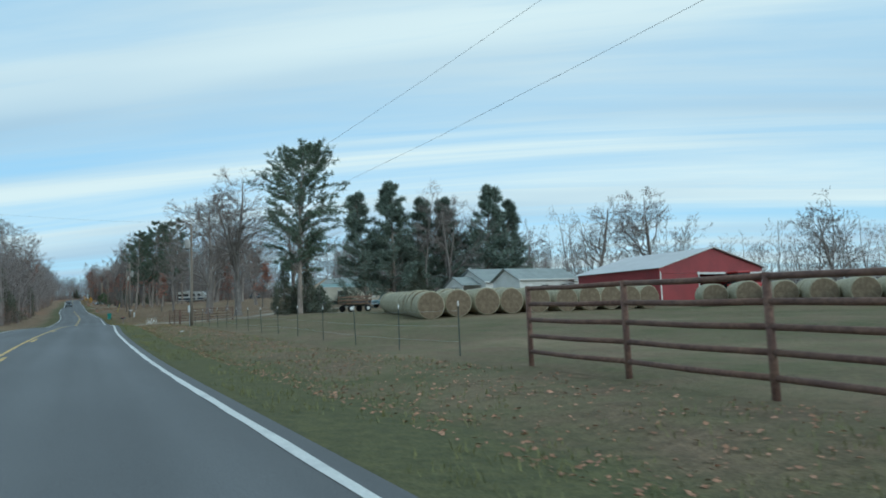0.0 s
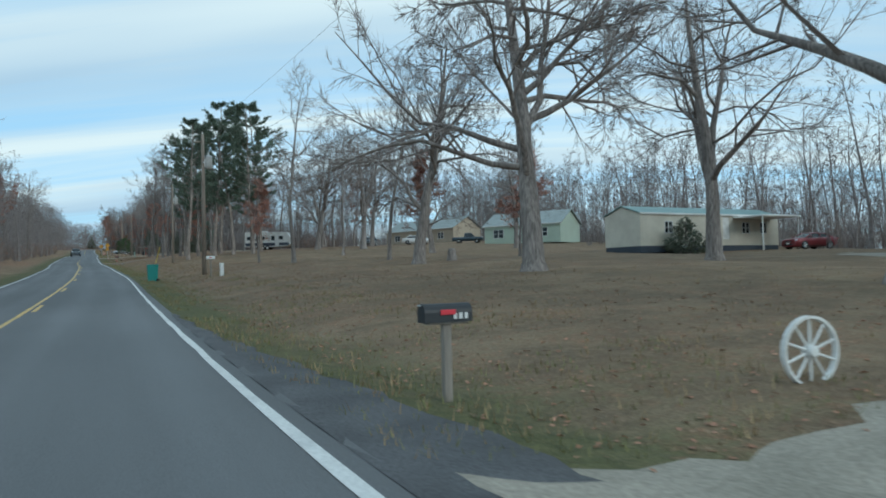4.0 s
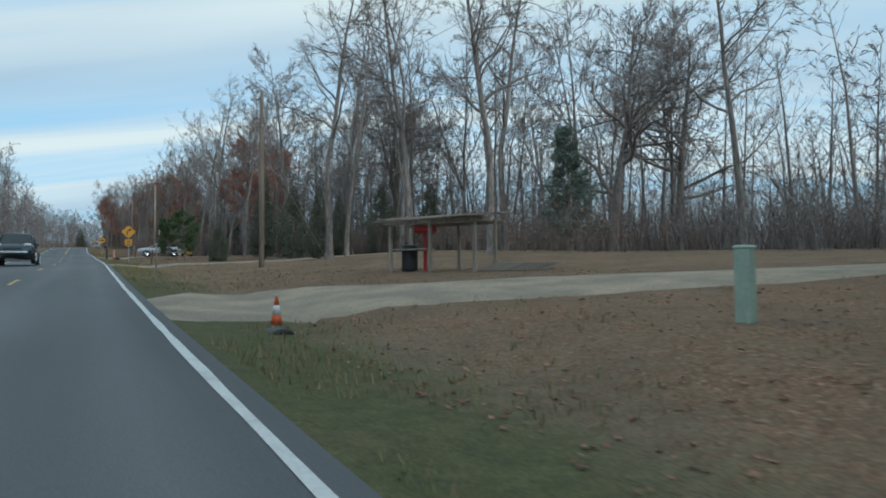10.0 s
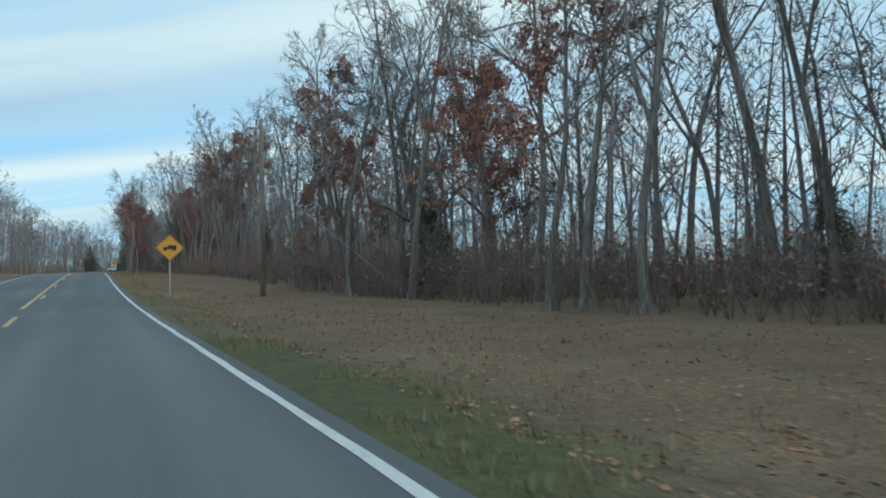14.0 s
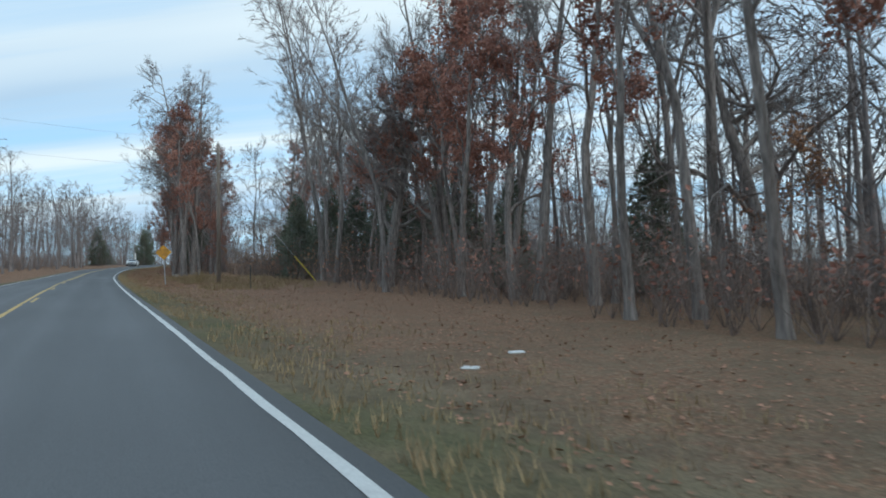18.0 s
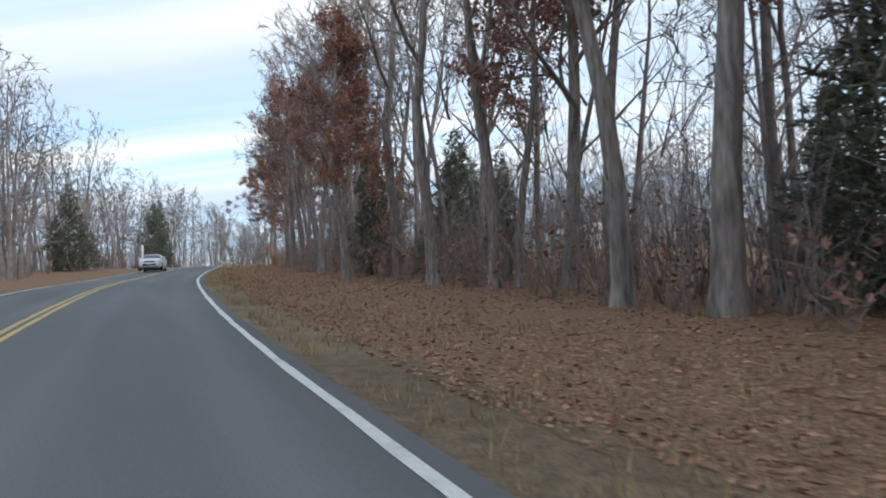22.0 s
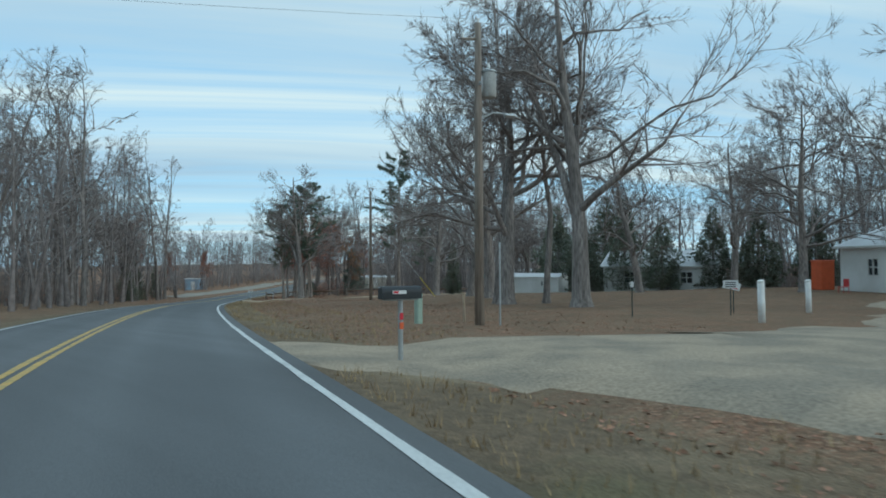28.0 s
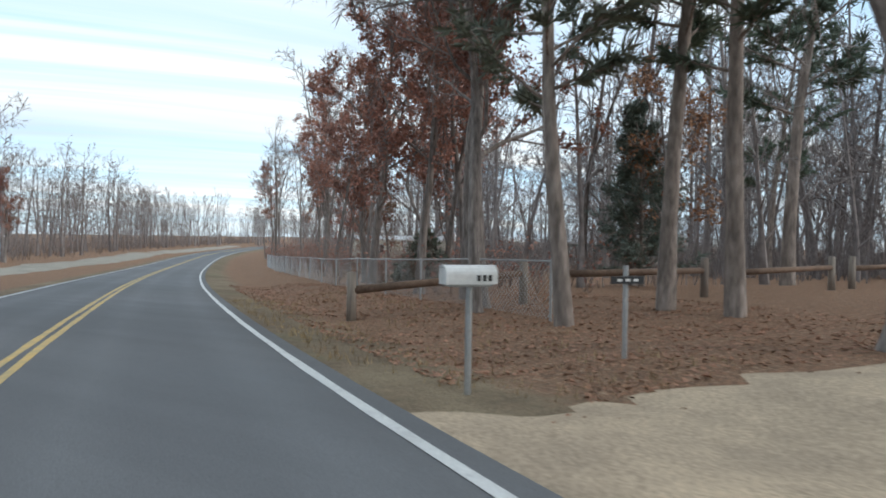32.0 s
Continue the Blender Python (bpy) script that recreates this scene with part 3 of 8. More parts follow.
def spline(knots, xs):
    """Smooth curve through (x, y) knots: cubic Hermite with finite-difference slopes."""
    kx = np.array([k[0] for k in knots], float)
    ky = np.array([k[1] for k in knots], float)
    m = np.gradient(ky, kx)
    i = np.clip(np.searchsorted(kx, xs) - 1, 0, len(kx) - 2)
    h = kx[i + 1] - kx[i]
    u = np.clip((xs - kx[i]) / h, 0, 1)
    return ((2 * u**3 - 3 * u**2 + 1) * ky[i] + (u**3 - 2 * u**2 + u) * h * m[i]
            + (3 * u**2 - 2 * u**3) * ky[i + 1] + (u**3 - u**2) * h * m[i + 1])


# centre line: (y, x) and (y, z)
CENTRE_X = [(-150, -1.37), (-40, -1.37), (0, -1.37), (18, -1.67), (36, -1.57), (54, -1.10), (72, -0.81), (90, -0.74), (110, -0.64), (130, -0.63), (150, -1.06), (170, -1.59), (190, -2.49), (210, -2.85), (230, -3.19), (250, -3.32), (270, -3.32), (290, -3.77), (310, -4.08), (330, -4.62), (350, -4.96), (370, -5.14), (390, -5.39), (410, -5.75), (430, -6.17), (450, -6.40), (470, -6.37), (490, -5.71), (510, -3.84), (530, -0.90), (550, 3.15), (570, 8.05), (590, 13.99), (610, 21.24), (630, 29.48), (650, 38.91), (668, 48.53), (683, 56.82), (705, 71.10), (740, 97.48), (780, 132.25), (840, 198.88), (920, 309.00), (1100, 586.17), (1500, 1202.12)]
CENTRE_Z = [(-150, -2.98), (-40, -1.93), (0, -1.18), (18, -0.83), (36, -0.41), (54, -0.05), (72, 0.04), (90, 0.07), (110, 0.49), (130, 1.18), (150, 1.87), (170, 2.60), (190, 3.44), (210, 4.35), (230, 5.30), (250, 6.21), (270, 6.96), (290, 7.83), (310, 8.71), (330, 9.64), (350, 10.81), (370, 12.05), (390, 13.08), (410, 13.83), (430, 14.58), (450, 15.31), (470, 16.03), (490, 16.98), (510, 18.02), (530, 18.84), (550, 19.88), (570, 20.82), (590, 21.23), (610, 21.13), (630, 20.48), (650, 19.59), (668, 18.63), (683, 17.82), (705, 16.97), (740, 16.02), (800, 15.92), (900, 16.62), (1100, 18.42), (1500, 20.82)]

# dense samples of the centre line: x, y, z, tangent
SY = np.arange(-150, 1500, 2.0)
SX = spline(CENTRE_X, SY)
SZ = spline(CENTRE_Z, SY)
TX, TY = np.gradient(SX), np.gradient(SY)
TL = np.hypot(TX, TY)
TX, TY = TX / TL, TY / TL

# the land on the right of the road, relative to the asphalt, at 9, 22 and 70 m from the centre line
RIGHT = [(-150, -.1, -.2, .0), (6, -.1, -.2, .0), (26, -.25, -.15, .0), (44, -.3, .0, .0), (54, -.33, .1, .0), (64, -.28, .35, 1.0), (78, -.1, .4, 1.4), (100, .3, 1.0, 1.6), (125, .4, 1.1, 1.8),
         (155, .3, 1.2, 2.9), (186, .6, 1.7, 3.6), (215, .4, 1.2, 2.6), (252, .1, 1.1, 1.8), (298, .15, .5, 1.0), (342, -.45, -.5, 0),
         (395, -.3, -.3, .3), (442, .0, .2, .6), (517, .15, .5, 1.0), (557, .1, .3, .6), (585, .15, .2, .5), (620, -.1, -.5, .0),
         (655, .0, .3, .6), (685, .05, .3, .3), (760, .1, .2, -.5), (1500, .1, .2, -.5)]


def rises(y, lat):
    """Height of the land over the asphalt at a distance lat from the centre line (right positive)."""
    a = np.abs(lat)
    k = np.array(RIGHT)
    r = [np.interp(y, k[:, 0], k[:, i]) for i in (1, 2, 3)]
    right = np.where(a < 9, r[0] * np.clip((a - 4.2) / 4.8, 0, 1),
                     np.where(a < 22, r[0] + (r[1] - r[0]) * (a - 9) / 13, r[1] + (r[2] - r[1]) * np.clip((a - 22) / 48, 0, 1)) - .02 * np.clip(a - 60, 0, 150))
    left = .3 * np.clip((a - 6) / 10, 0, 1) - .8 * np.clip((a - 16) / 60, 0, 1)
    side = np.where(lat > 0, right, left)
    ditch = -.17 * np.exp(-((a - 5.6) / 1.1) ** 2)
    return np.where(a < PAVED, -.012 * a, -.042 - .05 * np.clip((a - PAVED) / .5, 0, 1) + ditch + side)


def nearest(x, y):
    """Index of the nearest sample of the centre line and the distance from it to the right."""
    i = int(np.argmin((SX - x) ** 2 + (SY - y) ** 2))
    return i, (x - SX[i]) * TY[i] - (y - SY[i]) * TX[i]


def swell(x, y):
    return .10 * math.sin(x * .21 + 1.3) * math.sin(y * .17) + .05 * math.sin(x * .53 + y * .31)


def ground(x, y):
    """Height of the ground at a place."""
    i, lat = nearest(x, y)
    d = (x - SX[i]) * TX[i] + (y - SY[i]) * TY[i]
    z = SZ[i] + d * (SZ[min(i + 1, len(SZ) - 1)] - SZ[i]) / 2.0 * TY[i]
    a = abs(lat)
    return float(z + rises(SY[i], lat) + swell(x, y) * min(1, max(0, (a - 6) / 6)))


def beside(y, lat):
    """Place at a distance lat to the right of the centre line's point at y."""
    i = int(np.clip(round((y + 150) / 2), 0, len(SY) - 1))
    return SX[i] + lat * TY[i] + (y - SY[i]) * TX[i], SY[i] - lat * TX[i] + (y - SY[i]) * TY[i]

# ---- building helpers ----
class Shape:
    """Vertices and faces of one mesh; every call adds a solid."""

    def __init__(self):
        self.v, self.f = [], []

    def add(self, verts, faces):
        n = len(self.v)
        self.v.extend(verts)
        self.f.extend([tuple(i + n for i in f) for f in faces])
        return self

    def box(self, x, y, z, sx, sy, sz, b=0.0, m=None):
        """A box round (x, y, z) with edges chamfered by b."""
        hx, hy, hz = sx / 2, sy / 2, sz / 2
        b = min(b, hx * .9, hy * .9, hz * .9)
        if b <= 0:
            vs = [(i * hx, j * hy, k * hz) for k in (-1, 1) for j in (-1, 1) for i in (-1, 1)]
            fs = [(0, 2, 3, 1), (4, 5, 7, 6), (0, 1, 5, 4), (2, 6, 7, 3), (0, 4, 6, 2), (1, 3, 7, 5)]
        else:
            vs, idx = [], {}
            for k in (-1, 1):
                for j in (-1, 1):
                    for i in (-1, 1):
                        for ax in range(3):
                            idx[i, j, k, ax] = len(vs)
                            vs.append((i * (hx - (b if ax != 0 else 0)), j * (hy - (b if ax != 1 else 0)), k * (hz - (b if ax != 2 else 0))))
            fs = []
            for s in (-1, 1):
                q = [(-1, -1), (1, -1), (1, 1), (-1, 1)]
                for ax, get in ((0, lambda p: (s, p[0], p[1])), (1, lambda p: (p[0], s, p[1])), (2, lambda p: (p[0], p[1], s))):
                    f = [idx[(*get(p), ax)] for p in q]
                    fs.append(tuple(f if (s > 0) != (ax == 1) else f[::-1]))
            for a in (-1, 1):
                for c in (-1, 1):
                    fs.append((idx[-1, a, c, 1], idx[1, a, c, 1], idx[1, a, c, 2], idx[-1, a, c, 2]))
                    fs.append((idx[a, -1, c, 0], idx[a, 1, c, 0], idx[a, 1, c, 2], idx[a, -1, c, 2]))
                    fs.append((idx[a, c, -1, 0], idx[a, c, 1, 0], idx[a, c, 1, 1], idx[a, c, -1, 1]))
            for k in (-1, 1):
                for j in (-1, 1):
                    for i in (-1, 1):
                        fs.append((idx[i, j, k, 0], idx[i, j, k, 1], idx[i, j, k, 2]))
        if m is not None:
            vs = [tuple(m @ Vector(v)) for v in vs]
        return self.add([(v[0] + x, v[1] + y, v[2] + z) for v in vs], fs)

    def tube(self, pts, radii, n=6, caps=True):
        """A tapered tube along points."""
        pts = [Vector(p) for p in pts]
        if isinstance(radii, (int, float)):
            radii = [radii] * len(pts)
        vs, fs, side = [], [], None
        for i, p in enumerate(pts):
            d = (pts[min(i + 1, len(pts) - 1)] - pts[max(i - 1, 0)]).normalized()
            if side is None:
                side = d.orthogonal().normalized()
            else:
                side = (side - d * side.dot(d)).normalized()
            up = d.cross(side)
            for k in range(n):
                a = 2 * math.pi * k / n
                q = p + (side * math.cos(a) + up * math.sin(a)) * radii[i]
                vs.append((q.x, q.y, q.z))
        for i in range(len(pts) - 1):
            for k in range(n):
                a, b = i * n + k, i * n + (k + 1) % n
                fs.append((a, b, b + n, a + n))
        if caps:
            fs.append(tuple(range(n))[::-1])
            fs.append(tuple((len(pts) - 1) * n + k for k in range(n)))
        return self.add(vs, fs)

    def rod(self, a, b, r, n=6):
        return self.tube([a, b], [r, r], n)

    def lathe(self, prof, n=16, centre=(0, 0, 0), axis="z", caps=True):
        """A turned solid from (radius, height) pairs."""
        vs, fs = [], []
        for r, h in prof:
            for k in range(n):
                a = 2 * math.pi * k / n
                c, s = r * math.cos(a), r * math.sin(a)
                p = {"z": (c, s, h), "x": (h, c, s), "y": (s, h, c)}[axis]
                vs.append((p[0] + centre[0], p[1] + centre[1], p[2] + centre[2]))
        for i in range(len(prof) - 1):
            for k in range(n):
                a, b = i * n + k, i * n + (k + 1) % n
                fs.append((a, b, b + n, a + n))
        if caps:
            fs.append(tuple(range(n))[::-1])
            fs.append(tuple((len(prof) - 1) * n + k for k in range(n)))
        return self.add(vs, fs)

    def prism(self, poly, h, m=None):
        """A flat polygon in x, z pulled out along y by h, centred."""
        n = len(poly)
        vs = [(p[0], -h / 2, p[1]) for p in poly] + [(p[0], h / 2, p[1]) for p in poly]
        fs = [tuple(range(n)), tuple(range(2 * n - 1, n - 1, -1))] + [(i, i + n, (i + 1) % n + n, (i + 1) % n) for i in range(n)]
        if m is not None:
            vs = [tuple(m @ Vector(v)) for v in vs]
        return self.add(vs, fs)

    def mesh(self, name, mat, smooth=False):
        me = bpy.data.meshes.new(name)
        me.from_pydata(self.v, [], self.f)
        me.materials.append(mat)
        if smooth:
            me.polygons.foreach_set("use_smooth", [True] * len(me.polygons))
        me.update()
        return me


def part(name, shape, mat, parent, label="", smooth=False, m=None):
    """One mesh object under a thing or a part."""
    ob = new(name, shape.mesh(name, mat, smooth) if isinstance(shape, Shape) else shape)
    ob.parent = parent
    if m is not None:
        ob.matrix_basis = m
    if label:
        ob["label"] = label
    return ob


def thing(name, label, category, group="", kind=""):
    ob = new(name)
    ob.empty_display_size = 0.2
    return tagged(ob, label, category, group, kind)


def solid(name, shape, mat, label, category, group="", kind="", smooth=False):
    """A thing that is one mesh."""
    return tagged(new(name, shape.mesh(name, mat, smooth)), label, category, group, kind)


def stand(x, y, turn=0.0, sink=0.03, tilt=0.0, roll=0.0):
    """The pose of a thing on the ground, turned by degrees."""
    return pose(x, y, ground(x, y) - sink, tilt, roll, turn)


def heading(y):
    """Degrees by which the road at y is turned from the y axis (to the left positive)."""
    i = int(np.clip((y + 150) / 2, 0, len(SY) - 1))
    return math.degrees(math.atan2(-TX[i], TY[i]))

# ---- ground, road, lines, drives ----
def strip_grid(stations, lats, height, attrs=None):
    """Grid of vertices along the road: stations are indices into the centre line's samples."""
    vs, fs = [], []
    for i in stations:
        for a in lats:
            x, y = SX[i] + a * TY[i], SY[i] - a * TX[i]
            vs.append((x, y, height(i, a, x, y)))
    n = len(lats)
    for r in range(len(stations) - 1):
        for c in range(n - 1):
            k = r * n + c
            fs.append((k, k + 1, k + n + 1, k + n))
    return vs, fs


def land_height(i, a, x, y):
    far = min(1, max(0, (abs(a) - 6) / 6))
    drop = -0.25 if abs(a) < PAVED - 0.4 else 0.0
    return float(SZ[i] + rises(SY[i], a) + swell(x, y) * far + drop)


LEAFY = [(-150, .15), (60, .15), (85, .38), (130, .42), (175, .40), (195, .55), (240, .42), (290, .47), (330, .42), (400, .46), (445, .8), (500, 1.0), (580, .85), (600, .5), (680, .48), (700, .9), (1500, .8)]
GREEN = [(-150, .5), (60, .5), (90, .34), (180, .35), (300, .35), (430, .4), (500, .25), (1500, .3)]
stations = list(range(0, 460)) + list(range(460, len(SY), 8))
lats = [-600, -300, -160, -90, -60, -40, -28, -20, -15, -12, -10, -8, -6.5, -5.5, -4.6, -4, -3.5, -3.2, -2.7, 0, 2.7, 3.2, 3.5, 3.8, 4.2, 4.8, 5.5, 6.2, 7, 8, 9,
        10.5, 12, 14, 16, 18.5, 22, 26, 31, 37, 45, 55, 70, 90, 120, 160, 220, 300, 390]
gv, gf = strip_grid(stations, lats, land_height)
ground_mesh = bpy.data.meshes.new("ground")
ground_mesh.from_pydata(gv, [], gf)
ground_mesh.materials.append(ground_mat)
la, ga = ground_mesh.attributes.new("leaf", "FLOAT", "POINT"), ground_mesh.attributes.new("green", "FLOAT", "POINT")
leafk, greenk = np.array(LEAFY), np.array(GREEN)
lv, gv2 = [], []
for i in stations:
    base, grn = np.interp(SY[i], leafk[:, 0], leafk[:, 1]), np.interp(SY[i], greenk[:, 0], greenk[:, 1])
    for a in lats:
        near = min(1, max(0, (abs(a) - 4.0) / 2.0))
        lv.append(base * (.25 + .75 * near))
        gv2.append(grn + (.3 if SY[i] < 320 else .12) * (1 - near))
la.data.foreach_set("value", lv), ga.data.foreach_set("value", gv2)
ground_mesh.polygons.foreach_set("use_smooth", [True] * len(ground_mesh.polygons))
tagged(new("ground", ground_mesh), "mown dead grass with patches of brown fallen leaves", "ground", kind="structure")

road_lats = [-3.38, -3.27, -2.4, -1.2, 0, 1.2, 2.4, 3.27, 3.38]
rv, rf = strip_grid(list(range(0, 560)) + list(range(560, len(SY), 8)), road_lats, lambda i, a, x, y: float(SZ[i] - .012 * abs(a) - (.14 if abs(a) > 3.3 else 0)))
rs = Shape().add(rv, rf)
road_mesh = rs.mesh("road", asphalt, True)
road_mesh.attributes.new("lat", "FLOAT", "POINT").data.foreach_set("value", road_lats * (len(rv) // len(road_lats)))
tagged(new("road", road_mesh), "worn grey asphalt two-lane country road", "road", kind="structure")


def line(name, lat, width, y0, y1, mat, label, rag=0.012):
    """A painted line on the asphalt."""
    vs, fs = [], []
    ys = np.arange(y0, y1 + .01, 1.0 if y1 - y0 > 20 else (y1 - y0) / 3)
    for y in ys:
        i = int(np.clip((y + 150) / 2, 0, len(SY) - 2))
        u = (y - SY[i]) / 2
        cx, cz = SX[i] + u * (SX[i + 1] - SX[i]), SZ[i] + u * (SZ[i + 1] - SZ[i])
        tx, ty = TX[i] + u * (TX[i + 1] - TX[i]), TY[i] + u * (TY[i + 1] - TY[i])
        for s in (-1, 1):
            a = lat(y) + s * (width / 2 + random.uniform(-rag, rag))
            vs.append((cx + a * ty, y - a * tx, cz - .012 * abs(a) + .005))
    for k in range(len(ys) - 1):
        fs.append((2 * k, 2 * k + 1, 2 * k + 3, 2 * k + 2))
    return Shape().add(vs, fs)


def table(knots, shift=0.0, sign=1.0):
    """A distance from the crown that changes along the road."""
    k = np.array(knots)
    return lambda y: sign * float(np.interp(y, k[:, 0], k[:, 1])) + shift


for nm, lat in (("edge_line_right", table(EDGE)), ("edge_line_left", lambda y: -3.1)):
    solid(nm, line(nm, lat, .105, -140, 960, white_paint, ""), white_paint, "solid white painted edge line, slightly worn", "road marking", kind="structure")
centre = thing("centre_line", "yellow painted centre line, dashed then double solid", "road marking", kind="structure")
part("solid_line", line("solid_line", table(YELLOW, -.10), .11, -140, 200, yellow_paint, ""), yellow_paint, centre)
part("solid_line", line("solid_line", table(YELLOW, -.10), .11, 330, 960, yellow_paint, ""), yellow_paint, centre)
part("solid_line", line("solid_line", table(YELLOW, .10), .11, 455, 960, yellow_paint, ""), yellow_paint, centre)
for k in range(50):
    y = -128 + 12.2 * k
    if y < 452:
        part("dash", line("dash", table(YELLOW, .10 if (y < 200 or y > 330) else 0), .11, y, y + 3.05, yellow_paint, ""), yellow_paint, centre)


DRIVES = []


def on_drive(x, y):
    """Whether a place lies on gravel."""
    for box, pts in DRIVES:
        if box[0] < x < box[1] and box[2] < y < box[3] and any((x - a) ** 2 + (y - b) ** 2 < r * r for a, b, r in pts):
            return True
    return False


def drive(name, spine, widths, mat, label, seed, lift=.05):
    """A gravel drive: a strip along a spine of places, with ragged edges, laid on the ground."""
    pts = []
    for (x0, y0), (x1, y1) in zip(spine, spine[1:]):
        n = max(2, int(math.hypot(x1 - x0, y1 - y0) / .8))
        pts += [(x0 + (x1 - x0) * k / n, y0 + (y1 - y0) * k / n) for k in range(n)]
    pts.append(spine[-1])
    cum = [0.0]
    for p, q in zip(spine, spine[1:]):
        cum.append(cum[-1] + math.hypot(q[0] - p[0], q[1] - p[1]))
    vs, fs, d, beds = [], [], 0.0, []
    m = 7
    for k, (x, y) in enumerate(pts):
        if k:
            d += math.hypot(x - pts[k - 1][0], y - pts[k - 1][1])
        a, b = pts[max(k - 1, 0)], pts[min(k + 1, len(pts) - 1)]
        L = math.hypot(b[0] - a[0], b[1] - a[1])
        nx, ny = (b[1] - a[1]) / L, -(b[0] - a[0]) / L
        w = float(np.interp(d, cum, widths)) / 2
        beds.append((x, y, w * .93))
        for c in range(m):
            t = -1 + 2 * c / (m - 1)
            r = w * t + (.16 * math.sin(d * 1.1 + t * 2 + seed) + .07 * math.sin(d * 3.7 + seed) if abs(t) == 1 else 0)
            px, py = x + nx * r, y + ny * r
            i, lat = nearest(px, py)
            if 0 < lat < 3.21:
                px, py = px + (3.21 - lat) * TY[i], py - (3.21 - lat) * TX[i]
            _, lat = nearest(px, py)
            ease = min(1, max(0, (lat - 3.21) / .5)) if lat > 0 else 1
            vs.append((px, py, ground(px, py) + (lift if abs(t) < .9 else -.02) * ease))
    for k in range(len(pts) - 1):
        for c in range(m - 1):
            q = k * m + c
            fs.append((q, q + 1, q + m + 1, q + m))
    bx_, by_ = [p[0] for p in beds], [p[1] for p in beds]
    DRIVES.append(((min(bx_) - 8, max(bx_) + 8, min(by_) - 8, max(by_) + 8), beds))
    return solid(name, Shape().add(vs, fs), mat, label, "driveway", kind="structure", smooth=True)

# ---- trees ----
def limb(rng, start, way, length, r0, r1, segs, bend, lift):
    """Points and radii of a crooked limb."""
    pts, rad, p, d = [start], [r0], Vector(start), Vector(way).normalized()
    for k in range(segs):
        d = (d + Vector((rng.gauss(0, bend), rng.gauss(0, bend), rng.gauss(0, bend) + lift))).normalized()
        p = p + d * (length / segs)
        pts.append(tuple(p))
        rad.append(r0 + (r1 - r0) * (k + 1) / segs)
    return pts, rad


def along(pts, rad, f):
    k = min(int(f * (len(pts) - 1)), len(pts) - 2)
    u = f * (len(pts) - 1) - k
    p, q = Vector(pts[k]), Vector(pts[k + 1])
    return p.lerp(q, u), (q - p).normalized(), rad[k] + (rad[k + 1] - rad[k]) * u


def side_way(rng, d, angle):
    s = d.orthogonal().normalized()
    s.rotate(Matrix.Rotation(rng.uniform(0, 2 * math.pi), 3, d))
    return (d * math.cos(angle) + s * math.sin(angle)).normalized()


def leaf_quad(sh, p, rng, size):
    a = Vector((rng.gauss(0, 1), rng.gauss(0, 1), rng.gauss(0, 1))).normalized()
    b = a.orthogonal().normalized()
    b.rotate(Matrix.Rotation(rng.uniform(0, 6.28), 3, a))
    c = a.cross(b)
    s = size * rng.uniform(.7, 1.3)
    n = len(sh.v)
    for u, w in ((-.5, 0), (0, -.32), (.5, 0), (0, .32)):
        q = p + b * (s * u) + c * (s * w) + a * (s * .12 if w else 0)
        sh.v.append((q.x, q.y, q.z))
    sh.f.append((n, n + 1, n + 2, n + 3))


def spike(sh, p, e, r):
    """A thin three-sided twig that runs to a point."""
    d = (e - p).normalized()
    a = d.orthogonal().normalized() * r
    b = d.cross(a)
    k = len(sh.v)
    for q in (p + a, p - a * .5 + b * .87, p - a * .5 - b * .87, e):
        sh.v.append((q.x, q.y, q.z))
    sh.f.extend([(k, k + 1, k + 3), (k + 1, k + 2, k + 3), (k + 2, k, k + 3)])


def sliver(sh, p, e, r):
    """The finest twig: one long triangle."""
    a = (e - p).orthogonal().normalized() * r
    k = len(sh.v)
    for q in (p + a, p - a, e):
        sh.v.append((q.x, q.y, q.z))
    sh.f.append((k, k + 1, k + 2))


